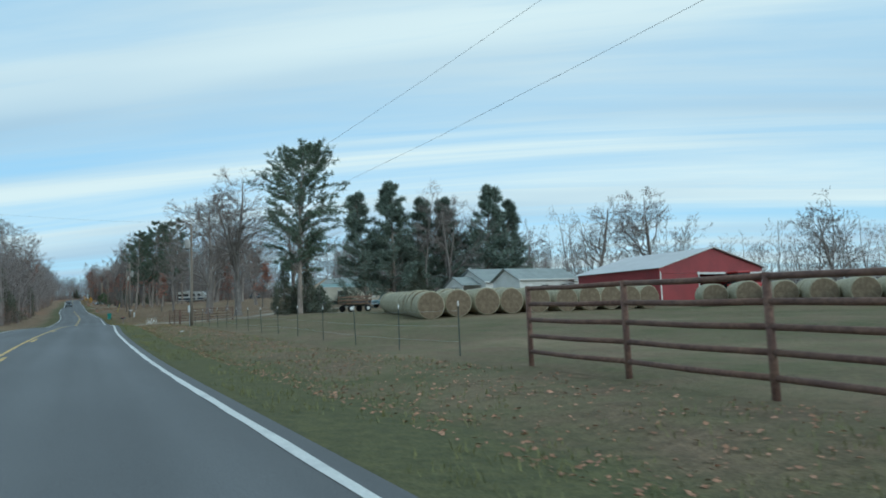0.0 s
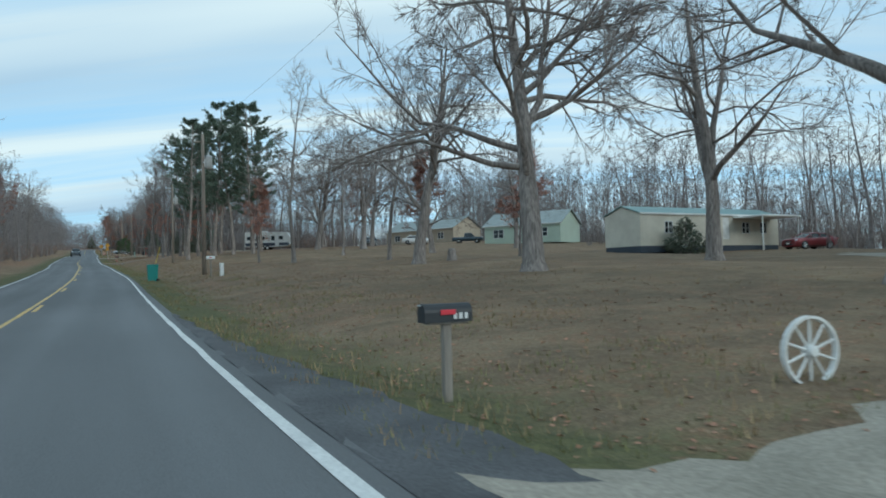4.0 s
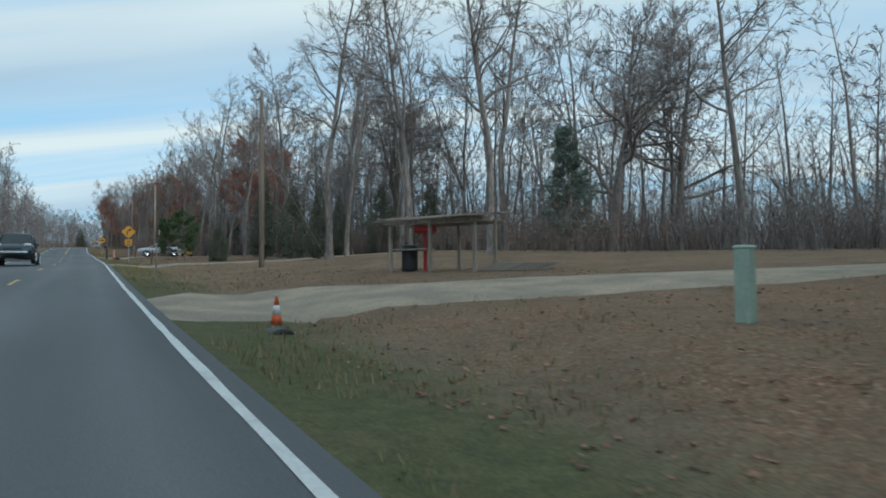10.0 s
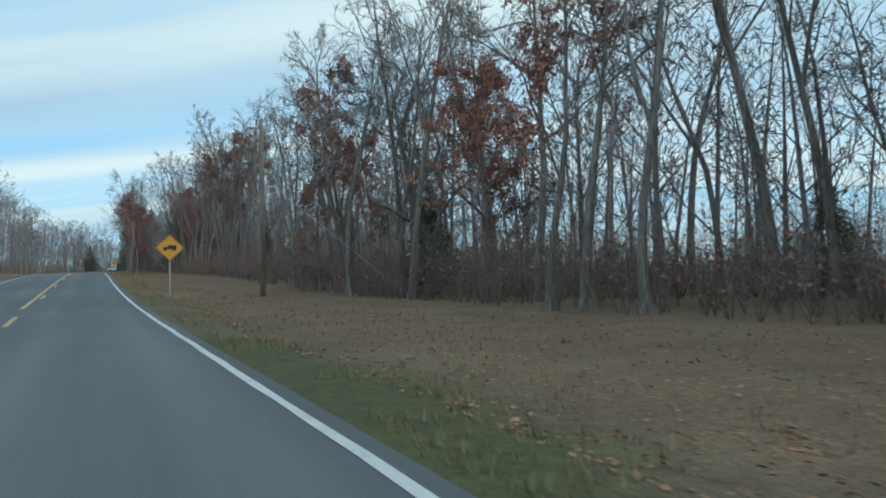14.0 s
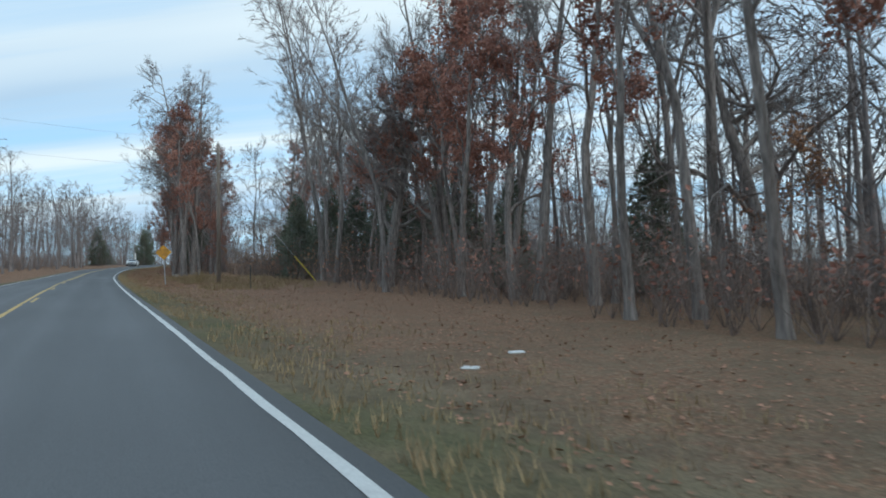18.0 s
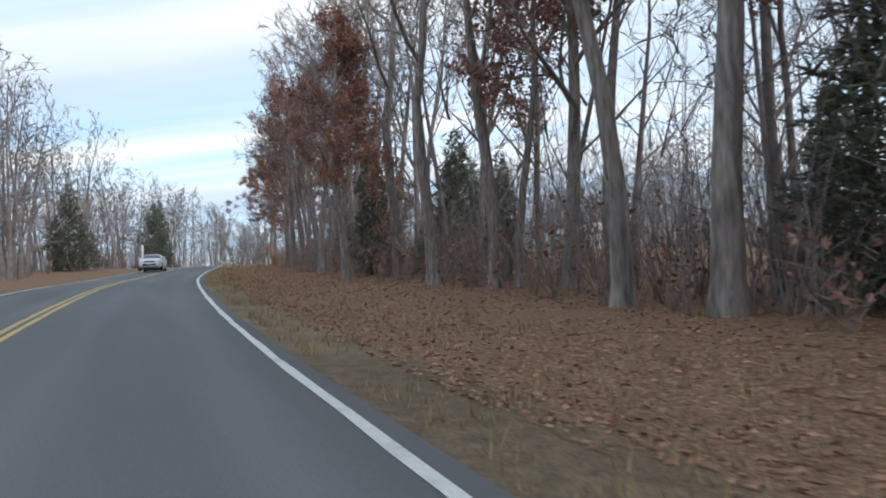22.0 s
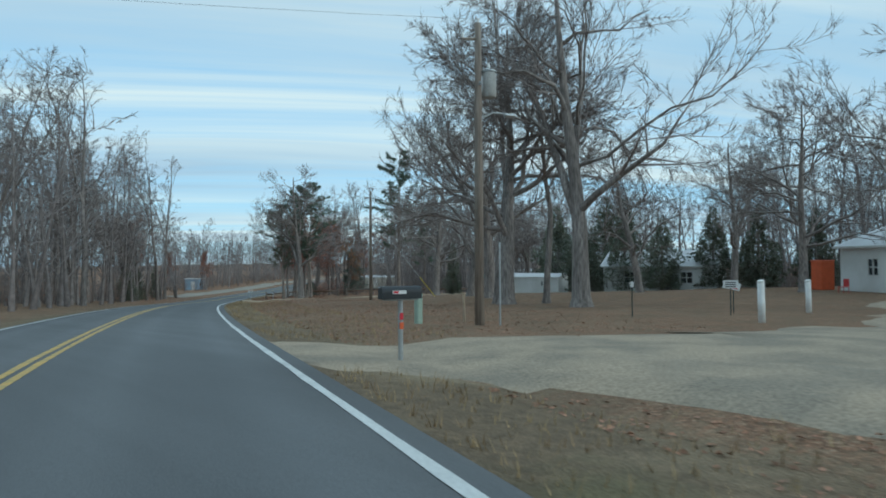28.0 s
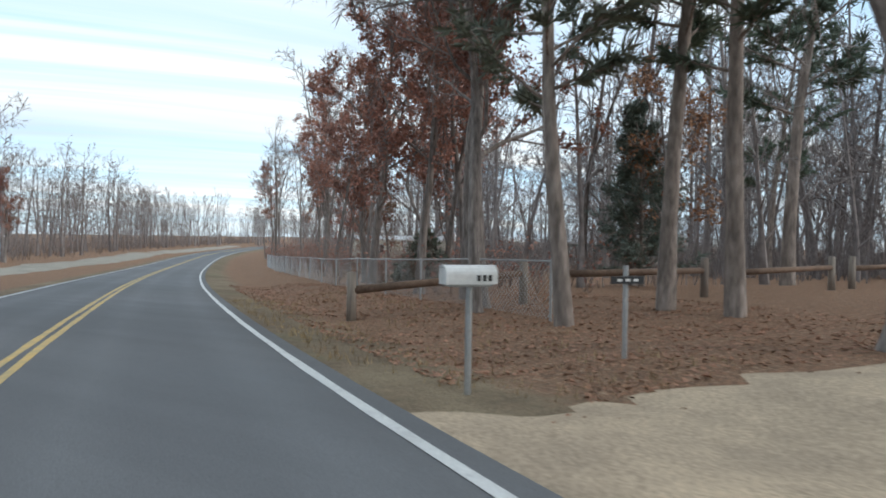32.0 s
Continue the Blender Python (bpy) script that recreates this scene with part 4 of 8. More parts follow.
def hardwood(seed, height, trunk, first=.3, spread=.42, limbs=11, subs=5, twigs=6, lean=.0, leaves=0, leaf_low=0.0, leaf_high=1.0, steep=.8, fork=0, leaf_size=.17, slim=False, fine_n=4, fine_r=.012, light=0, bend=.21, lift=.08, stout=.42):
    """A bare broadleaf tree: shapes of trunk with limbs, of fine branches and twigs, and of clinging leaves."""
    rng = random.Random(seed)
    wood, fine, leaf = Shape(), Shape(), Shape()
    pts, rad = limb(rng, (0, 0, 0), (lean, rng.uniform(-.03, .03), 1), height * .93, trunk, trunk * .12, 9, .055, .05)
    flare = [(pts[0][0], pts[0][1], -.3)] + [pts[0], (pts[0][0] + (pts[1][0] - pts[0][0]) * .25, pts[0][1] + (pts[1][1] - pts[0][1]) * .25, pts[1][2] * .25)] + pts[1:]
    radii = [trunk * 1.75, trunk * 1.4, trunk * 1.04] + rad[1:]
    if slim:
        wood.tube(flare[::4] + flare[-1:], radii[::4] + radii[-1:], 4, caps=False)
    else:
        wood.tube(flare, radii, 9, caps=False)
    tips = []
    stems = [(pts, rad)]
    for k in range(fork):
        p, d, r = along(pts, rad, first + .05 * k)
        lp, lr = limb(rng, tuple(p), side_way(rng, d, .32), height * rng.uniform(.5, .62), r * .72, trunk * .1, 7, .08, .07)
        wood.tube(lp, lr, 7, caps=False)
        stems.append((lp, lr))
    for k in range(limbs):
        sp, sr = stems[k % len(stems)]
        f = first + (1 - first) * ((k + rng.random()) / limbs) ** .9 if sp is pts else .15 + .8 * rng.random()
        p, d, r = along(sp, sr, min(f, .97))
        low = 1 - f
        L = height * spread * (.35 + .75 * low) * rng.uniform(.75, 1.2)
        way = side_way(rng, d, rng.uniform(.6, 1.1) * steep)
        lp, lr = limb(rng, tuple(p), way, L, max(r * rng.uniform(stout, stout + .2), .03), .018, 6, bend, lift)
        if slim:
            spike(wood, Vector(lp[0]), Vector(lp[3]), lr[0]), spike(wood, Vector(lp[2]), Vector(lp[-1]), lr[2])
        else:
            wood.tube(lp[::2] if light == 2 else lp, lr[::2] if light == 2 else lr, 4 if light == 2 else 5, caps=False)
        for j in range(subs):
            f2 = .22 + .75 * (j + rng.random()) / subs
            p2, d2, r2 = along(lp, lr, min(f2, .98))
            L2 = L * (.28 + .4 * (1 - f2)) * rng.uniform(.7, 1.2)
            bp, br = limb(rng, tuple(p2), side_way(rng, d2, rng.uniform(.5, 1.0)), L2, max(r2 * .55, .016), .008, 2, .2, .08)
            if slim or light == 2:
                spike(fine, Vector(bp[0]), Vector(bp[-1]), br[0] * 1.2)
            else:
                fine.tube(bp, br, 3, caps=False)
            for i in range(twigs):
                f3 = .15 + .85 * (i + rng.random()) / twigs
                p3, d3, r3 = along(bp, br, min(f3, .99))
                w3 = side_way(rng, d3, rng.uniform(.35, .9))
                L3 = rng.uniform(.4, 1.1) * (.5 + L2 * .16)
                m3 = p3 + w3 * L3 * .55 + Vector((0, 0, L3 * .04))
                e3 = m3 + (w3 + Vector((rng.gauss(0, .3), rng.gauss(0, .3), .25))).normalized() * L3 * .5
                (sliver if light or slim else spike)(fine, p3, e3, fine_r * 1.4)
                for _ in range(fine_n):
                    q3 = p3.lerp(e3, rng.uniform(.25, .8))
                    sliver(fine, q3, q3 + side_way(rng, w3, rng.uniform(.4, .9)) * L3 * rng.uniform(.5, .95), fine_r)
                tips.append((m3, e3, p3.z / height))
    if leaves:
        ok = [t for t in tips if leaf_low <= t[2] <= leaf_high] or tips
        keep = [t for t in ok if noise.noise(t[0] * .35 + Vector((seed, 0, 0))) > -.30] or ok
        for k in range(leaves):
            m3, e3, _ = rng.choice(keep)
            leaf_quad(leaf, m3.lerp(e3, rng.random()) + Vector((rng.gauss(0, .14), rng.gauss(0, .14), rng.gauss(-.05, .12))), rng, leaf_size)
    return wood, fine, leaf


def spray(sh, p, way, rng, length, width, n, spread):
    """A tuft of flat needle blades."""
    for _ in range(n):
        w = (way + Vector((rng.gauss(0, spread), rng.gauss(0, spread), rng.gauss(0, spread * .8)))).normalized()
        s = w.orthogonal().normalized()
        s.rotate(Matrix.Rotation(rng.uniform(0, 6.28), 3, w))
        L = length * rng.uniform(.6, 1.3)
        k = len(sh.v)
        q, e = p + s * width, p + w * L
        b = p - s * width + w * (L * .3)
        sh.v.extend([(q.x, q.y, q.z), (b.x, b.y, b.z), (e.x, e.y, e.z)])
        sh.f.append((k, k + 1, k + 2))


def pine(seed, height, trunk, first=.35, spread=.2, whorls=26, lean=0.0, tufts=12, droop=0.0, flat=False, blade=.42, per=9):
    """A pine: bare lower trunk, crooked boughs and tufted needles."""
    rng = random.Random(seed)
    wood, twig, needle = Shape(), Shape(), Shape()
    pts, rad = limb(rng, (0, 0, 0), (lean, 0, 1), height, trunk, .03, 9, .03, .06)
    wood.tube([(0, 0, -.3)] + pts, [trunk * 1.35, trunk * 1.15] + rad[1:], 9, caps=False)
    for k in range(whorls):
        f = first + (1 - first) * (k + rng.random() * .8) / whorls
        p, d, r = along(pts, rad, min(f, .985))
        hump = math.sin(math.pi * min(1, max(.05, (f - first) / (1 - first) * .86 + .12))) ** .7
        L = height * spread * (hump if not flat else 1 - (f - first) / (1 - first) * .9) * rng.uniform(.65, 1.25)
        way = side_way(rng, Vector((0, 0, 1)), rng.uniform(1.1, 1.5))
        way.z += .15 - droop
        lp, lr = limb(rng, tuple(p), way, L, max(r * .33, .025), .012, 5, .12, .05)
        wood.tube(lp, lr, 5, caps=False)
        for j in range(tufts):
            f2 = .3 + .7 * (j + rng.random()) / tufts
            p2, d2, _ = along(lp, lr, min(f2, .99))
            w2 = side_way(rng, d2, rng.uniform(.3, .9))
            w2.z = abs(w2.z) * .6 - droop * .4
            e2 = p2 + w2 * rng.uniform(.35, .9) * (.5 + L * .12)
            spike(twig, p2, e2, .014)
            for c in range(3):
                spray(needle, p2.lerp(e2, .35 + .33 * c), w2, rng, blade, .045, per, .75)
    return wood, twig, needle


def cedar(seed, height, width, trunk=.16, n=1100, base=.03, blade=.5):
    """A dense dark red cedar, broad below and drawn to a ragged tip."""
    rng = random.Random(seed)
    wood, needle = Shape(), Shape()
    wood.tube([(0, 0, -.3), (0, 0, height * .5), (.1, 0, height * .95)], [trunk, trunk * .7, .02], 7, caps=False)
    lobes = [(rng.uniform(0, 6.28), rng.uniform(0, 1), rng.uniform(.5, 1.45)) for _ in range(40)]
    for k in range(n):
        f = base + (1 - base) * (1 - math.sqrt(rng.random()))
        a = rng.uniform(0, 6.28)
        w = width / 2 * (1 - f) ** .85 * (.8 + .35 * min(1, f * 6))
        for la_, lf, ls in lobes:
            if abs((a - la_ + 3.14) % 6.28 - 3.14) < .5 and abs(f - lf) < .08:
                w *= ls
        r = w * math.sqrt(rng.uniform(.18, 1))
        p = Vector((math.cos(a) * r, math.sin(a) * r, f * height))
        way = Vector((math.cos(a), math.sin(a), rng.uniform(-.1, .7)))
        if k % 12 == 0:
            wood.tube([(0, 0, max(0, f * height - r * .35)), tuple(p)], [.022, .01], 3, caps=False)
        spray(needle, p, way, rng, blade, .042, 5, .8)
    return wood, needle


def tree_thing(name, shapes, mats, parts, label, category, smooth=(True, False, False)):
    ob = thing(name, label, category)
    for sh, mt, pn, sm in zip(shapes, mats, parts, smooth):
        if sh.v:
            p = part(pn, sh, mt, ob, smooth=sm)
            if pn != "trunk":
                p["kind"] = "stuff"
    return ob


def park(ob):
    """Keeps a model tree as the first of its copies: its next place is its own."""
    ob["unused"] = 1
    return ob


def plant(model, x, y, turn=0.0, size=1.0, lean=0.0, label="", group=""):
    """Sets a copy of a model tree on the ground; the model itself takes the first place."""
    m = pose(x, y, ground(x, y) - .05, 0, lean, turn)
    if model.get("unused"):
        del model["unused"]
        ob = model
        ob.matrix_basis = m
    else:
        ob = copy_thing(model, m)
    ob.scale = (size, size, size)
    if label:
        ob["label"] = label
    if group:
        ob["group"] = group
    return ob


HW = ("trunk", "crown", "foliage")


def hw(seed, label, leafmat=None, name="oak_tree", cat="tree", **kw):
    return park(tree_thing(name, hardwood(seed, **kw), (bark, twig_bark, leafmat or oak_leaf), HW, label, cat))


yard_oak = hw(1, "large bare spreading oak on a leaf-strewn lawn", height=16.5, trunk=.40, first=.2, spread=.56, limbs=24, subs=9, twigs=7, steep=1.5, light=1, fine_r=.0115, fine_n=8, bend=.30, lift=.05, stout=.44)
yard_oak_b = hw(2, "big forked bare oak on a lawn", height=17.5, trunk=.42, first=.24, spread=.52, limbs=25, subs=9, twigs=7, fork=2, steep=1.4, light=1, fine_r=.0115, fine_n=8, bend=.30, lift=.05, stout=.44)
tall_oak = hw(3, "tall bare oak with a long clear trunk", height=20, trunk=.23, first=.36, spread=.34, limbs=16, subs=6, twigs=5, steep=1.2, light=1, bend=.28, lift=.06, fine_n=7)
tall_oak_b = hw(4, "tall slender bare hardwood with a crooked crown", height=18, trunk=.19, first=.38, spread=.34, limbs=16, subs=6, twigs=5, fork=1, steep=1.1, light=1, bend=.28, lift=.06, fine_n=7)
red_oak = hw(5, "oak holding clumps of red-brown dead leaves", height=17, trunk=.24, first=.26, spread=.36, limbs=18, subs=6, twigs=5, leaves=9000, leaf_low=.08, leaf_high=.8, leaf_size=.155, light=1)
red_oak_b = hw(6, "young oak thick with red-brown dead leaves", height=11, trunk=.16, first=.15, spread=.34, limbs=13, subs=6, twigs=5, leaves=7000, leaf_size=.15, light=1)
vine_tree = hw(7, "tall bare tree with its trunk wrapped in red-brown vine leaves", height=20, trunk=.26, first=.12, spread=.2, limbs=20, subs=5, twigs=5, leaves=11000, leaf_high=.62, leaf_size=.15, light=1)
wood_tree = [hw(10 + k, ["thin bare hardwood at the edge of the woods", "slender bare tree in the woods", "bare woodland tree with fine upright twigs", "pale-trunked bare tree in the woods"][k],
                name="woodland_tree", height=(18, 16, 20, 14)[k], trunk=(.17, .13, .20, .11)[k], first=(.38, .33, .42, .3)[k], spread=(.32, .34, .30, .38)[k],
                limbs=(13, 12, 14, 11)[k], subs=5, twigs=4, light=2, fine_n=6, fine_r=.012, bend=.26, steep=(.65, .7, .6, .7)[k], fork=(1, 0, 1, 0)[k]) for k in range(4)]
wood_red = hw(20, "slender woodland oak with red-brown clinging leaves", name="woodland_tree", height=15, trunk=.15, first=.22, spread=.30, limbs=11, subs=5, twigs=4, light=2, leaves=4600, leaf_low=.1, leaf_high=.9, leaf_size=.155)
wood_tan = hw(21, "small beech with tan clinging leaves", leafmat=tan_leaf, name="woodland_tree", height=8, trunk=.08, first=.12, spread=.36, limbs=10, subs=5, twigs=4, light=2, leaves=1900, leaf_size=.14)
big_pine = park(tree_thing("pine_tree", pine(31, 19.0, .30, first=.24, spread=.29, whorls=120, tufts=12, per=6, blade=.5), (pine_bark, pine_bark, pine_needle), ("trunk", "bough_wood", "foliage"), "tall lone pine with a rounded, tufted crown", "tree"))
tall_pine = park(tree_thing("pine_tree", pine(32, 20, .25, first=.34, spread=.22, whorls=44, tufts=10), (pine_bark, pine_bark, pine_needle), ("trunk", "bough_wood", "foliage"), "tall pine with a straight bare trunk and dark needles", "tree"))
tall_pine_b = park(tree_thing("pine_tree", pine(33, 17, .22, first=.32, spread=.19, whorls=30, tufts=9), (pine_bark, pine_bark, pine_needle), ("trunk", "bough_wood", "foliage"), "slim pine with open layered boughs", "tree"))
white_pine = park(tree_thing("white_pine", pine(34, 14, .22, first=.04, spread=.33, whorls=120, tufts=13, flat=True, blade=.6, per=4), (pine_bark, pine_bark, white_pine_needle), ("trunk", "bough_wood", "foliage"), "full blue-green pine with layered boughs", "tree"))
yard_pine = park(tree_thing("pine_tree", pine(36, 13, .17, first=.30, spread=.24, whorls=42, tufts=9, blade=.36, per=6), (pine_bark, pine_bark, cedar_needle), ("trunk", "bough_wood", "foliage"), "dark limbed-up evergreen with a bare lower trunk", "tree"))
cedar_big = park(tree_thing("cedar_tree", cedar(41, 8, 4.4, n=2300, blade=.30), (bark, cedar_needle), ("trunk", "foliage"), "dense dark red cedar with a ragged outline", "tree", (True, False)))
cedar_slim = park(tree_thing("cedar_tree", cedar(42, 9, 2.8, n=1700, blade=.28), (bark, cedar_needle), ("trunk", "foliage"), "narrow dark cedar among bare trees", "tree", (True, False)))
pine_sapling = park(tree_thing("pine_sapling", pine(45, 4.0, .05, first=.16, spread=.26, whorls=46, tufts=7, blade=.20, per=7), (pine_bark, pine_bark, young_needle), ("trunk", "bough_wood", "foliage"), "young green pine with loose open boughs", "tree"))
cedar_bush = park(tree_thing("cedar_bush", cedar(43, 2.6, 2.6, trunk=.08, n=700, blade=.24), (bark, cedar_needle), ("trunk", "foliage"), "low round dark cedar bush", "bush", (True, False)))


def bare_bush(seed, height, n):
    rng = random.Random(seed)
    sh = Shape()
    for k in range(n):
        a, t = rng.uniform(0, 6.28), rng.uniform(.05, .75)
        w = Vector((math.cos(a) * t, math.sin(a) * t, 1)).normalized()
        L = height * rng.uniform(.6, 1.1)
        p = Vector((rng.gauss(0, .15), rng.gauss(0, .15), -.05))
        m = p + w * L * .5
        e = m + (w + Vector((rng.gauss(0, .25), rng.gauss(0, .25), 0))) * L * .5
        sh.tube([p, m, e], [.008, .006, .003], 3, caps=False)
        for j in range(4):
            q = m.lerp(e, rng.random())
            x = q + Vector((rng.gauss(0, .2), rng.gauss(0, .2), rng.uniform(.05, .3))) * height * .5
            sh.tube([q, x], [.004, .002], 3, caps=False)
    return sh


bush_model = park(tagged(new("bare_bush", bare_bush(51, 1.9, 100).mesh("bare_bush", bush_mat)), "leafless brown bush of fine stems", "bush"))
bush_low = park(tagged(new("bare_bush", bare_bush(52, 1.1, 60).mesh("bare_bush", bush_mat)), "low tangle of bare brown stems", "bush"))

# ---- woods ----
wrng = random.Random(77)


def woods(y0, y1, lat0, lat1, step, models, jitter=.5, size=(.8, 1.15)):
    """Scatters woodland trees over a belt beside the road, denser at its edge."""
    y = y0
    while y < y1:
        lat = lat0 + (lat1 - lat0) * wrng.random() ** 1.6
        x, yy = beside(y + wrng.uniform(-jitter, jitter) * step, lat)
        plant(wrng.choice(models), x, yy, wrng.uniform(0, 360), wrng.uniform(*size), wrng.uniform(-3, 3))
        y += step


MIX = wood_tree * 3 + [wood_red, wood_red, wood_tan]
REDMIX = wood_tree * 2 + [wood_red] * 3 + [wood_tan]
LOW = [cedar_slim, cedar_big, wood_tan]
# right-hand woods, the near edge tree by tree
woods(250, 305, 24, 44, 2.6, MIX, size=(1.0, 1.3))
woods(305, 345, 14.5, 27, 1.7, MIX)
woods(306, 345, 19, 27, 8, LOW, size=(.6, .95))
woods(345, 432, 13.8, 25, 1.7, REDMIX)
woods(345, 432, 19, 27, 8, LOW, size=(.5, .9))
woods(432, 473, 16, 30, 1.9, REDMIX)
woods(473, 543, 9.8, 15.5, 3.4, REDMIX)
woods(475, 540, 11, 14.5, 9, LOW, size=(.45, .8))
woods(700, 775, 9.5, 22, 2.4, REDMIX + [red_oak_b])
# left-hand woods, seen far ahead
woods(105, 330, -17, -8.5, 11, wood_tree * 2 + [wood_red, cedar_slim])
woods(100, 150, -15, -9, 7, [cedar_big, white_pine, cedar_slim], size=(.9, 1.2))
woods(545, 604, -20, -11, 4, wood_tree * 4 + [wood_red], size=(.5, .75))
woods(648, 704, -15, -8, 2.2, wood_tree * 4 + [wood_red])


def triangles(name, vs, fs, mat):
    """A mesh from arrays of vertices and triangles."""
    me = bpy.data.meshes.new(name)
    me.vertices.add(len(vs))
    me.vertices.foreach_set("co", vs.astype(np.float32).ravel())
    me.loops.add(fs.size)
    me.loops.foreach_set("vertex_index", fs.astype(np.int32).ravel())
    me.polygons.add(len(fs))
    me.polygons.foreach_set("loop_start", np.arange(0, fs.size, 3, dtype=np.int32))
    me.update(calc_edges=True)
    me.materials.append(mat)
    return me


def far_wood(name, places, label, seed, variants=6, size=(.75, 1.25), fine_r=.024):
    """A far wood as one mesh: many small bare trees, each of a trunk, limbs and a haze of twigs."""
    rng = random.Random(seed)
    kinds = []
    for v in range(variants):
        w, f, l = hardwood(seed * 10 + v, 14, .15, first=.12, spread=.40, limbs=11, subs=4, twigs=2, steep=.85, slim=True, fine_n=4, fine_r=fine_r)
        a = Shape()
        a.add(w.v, w.f), a.add(f.v, f.f)
        tris = [t for q in a.f for t in ([q] if len(q) == 3 else [(q[0], q[1], q[2]), (q[0], q[2], q[3])])]
        kinds.append((np.array(a.v), np.array(tris)))
    allv, allf, n = [], [], 0
    for x, y in places:
        vv, ff = kinds[rng.randrange(variants)]
        s, t = rng.uniform(*size), rng.uniform(0, 6.28)
        c, d = math.cos(t) * s, math.sin(t) * s
        allv.append(np.stack([vv[:, 0] * c - vv[:, 1] * d + x, vv[:, 0] * d + vv[:, 1] * c + y, vv[:, 2] * s + ground(x, y) - .2], 1))
        allf.append(ff + n)
        n += len(vv)
    vs, fs = np.concatenate(allv).astype(np.float32), np.concatenate(allf).astype(np.int32)
    return tagged(new(name, triangles(name, vs, fs, hazed_far_bark)), label, "woods", kind="stuff")


frng = random.Random(5)


def belt(n, y0, y1, lat0, lat1):
    return [beside(frng.uniform(y0, y1), frng.uniform(lat0, lat1)) for _ in range(n)]


def patch(n, x0, x1, y0, y1):
    return [(frng.uniform(x0, x1), frng.uniform(y0, y1)) for _ in range(n)]


far_wood("far_woods", [p for p in belt(110, 95, 200, 58, 88) if p[1] < 150 or p[0] > 72] + patch(130, 85, 170, 135, 260) + patch(150, 105, 175, -20, 135), "grey bare woods far behind the fields", 3)
far_wood("far_woods", [p for p in belt(130, 195, 305, 38, 70) if p[1] > 226 or p[0] > 70] + belt(80, 262, 312, 22, 44) + belt(180, 305, 440, 21, 46), "grey bare woods behind the yards", 4)
far_wood("far_woods", patch(110, 74, 112, 188, 262) + belt(60, 704, 745, 30, 85), "tall grey woods behind the ranch house and the fence", 13, size=(1.0, 1.5))
far_wood("far_woods", belt(40, 436, 466, 22, 42) + belt(26, 476, 545, 11, 16) + belt(60, 500, 548, 60, 110), "grey bare woods behind the roadside trees", 7)
far_wood("far_woods", belt(210, 556, 705, 58, 100) + belt(120, 700, 800, 24, 75), "tall grey woods behind the houses", 11, size=(1.0, 1.6))
far_wood("far_woods", belt(60, 830, 1000, -40, -12) + belt(70, 850, 970, -14, -5.5) + belt(90, 775, 1000, 9, 40) + belt(40, 700, 800, 16, 40), "grey-brown woods along the road ahead", 6)
far_wood("far_woods", belt(210, 105, 350, -19, -8.5) + belt(130, 350, 545, -24, -9), "grey bare woods across the road", 8)
far_wood("far_woods", belt(100, 540, 640, -26, -10) + belt(90, 645, 712, -24, -8.5) + belt(170, 740, 850, -40, -16), "grey bare woods across the bend", 9)

def far_brush(name, places, label, seed, low, high, r, mat):
    """Far understorey as one mesh: saplings and brush, each a fan of thin stems with twigs."""
    rng = np.random.default_rng(seed)
    base = np.array([(x, y, ground(x, y) - .2) for x, y in places])
    n, stems, twigs = len(base), 6, 5
    h = rng.uniform(low, high, n) * rng.uniform(.6, 1.0, n)
    b = np.repeat(base, stems, 0) + np.concatenate([rng.normal(0, .25, (n * stems, 2)), np.zeros((n * stems, 1))], 1)
    way = np.concatenate([rng.normal(0, .22, (n * stems, 2)), np.ones((n * stems, 1))], 1)
    tip = b + way * (np.repeat(h, stems) * rng.uniform(.5, 1.1, n * stems))[:, None]

    def blades(p, q, w):
        side = rng.normal(0, 1, p.shape)
        side[:, 2] *= .2
        side /= np.linalg.norm(side, axis=1)[:, None]
        return np.stack([p + side * w, p - side * w, q], 1).reshape(-1, 3)

    f = rng.uniform(.25, .95, (n * stems * twigs, 1))
    p = np.repeat(b, twigs, 0) * (1 - f) + np.repeat(tip, twigs, 0) * f
    out = np.concatenate([rng.normal(0, .3, (len(p), 2)), rng.uniform(.1, .5, (len(p), 1))], 1) * (np.repeat(np.repeat(h, stems), twigs) * .42)[:, None]
    vs = np.concatenate([blades(b, tip, r), blades(p, p + out, r * .75)])
    return tagged(new(name, triangles(name, vs, np.arange(len(vs)).reshape(-1, 3), mat)), label, "woods", kind="stuff")


far_brush("far_brush", belt(2000, 300, 440, 21, 62) + belt(450, 436, 470, 22, 50) + belt(330, 476, 546, 9.5, 16) + belt(700, 480, 550, 70, 130), "grey bare saplings deep in the woods", 21, 3.0, 8.0, .017, hazed_far_bark)
far_brush("far_brush", [p for p in belt(2900, 95, 305, 58, 125) if not (150 < p[1] < 226 and p[0] < 74)] + belt(1100, 226, 304, 30, 60) + patch(500, 76, 120, 186, 262), "hazy saplings and brush behind the yards", 22, 4.0, 9.0, .03, hazed_far_bark)
far_brush("far_brush", belt(1300, -10, 95, 92, 150), "hazy brush behind the farm", 23, 4.0, 9.0, .04, hazed_far_bark)
far_brush("far_brush", belt(1700, 545, 712, 62, 118), "hazy saplings behind the houses", 24, 4.0, 9.5, .03, hazed_far_bark)
far_brush("far_brush", belt(1200, 702, 830, 16, 80) + belt(700, 704, 748, 28, 90), "hazy saplings beyond the fence", 25, 3.0, 8.0, .025, hazed_far_bark)
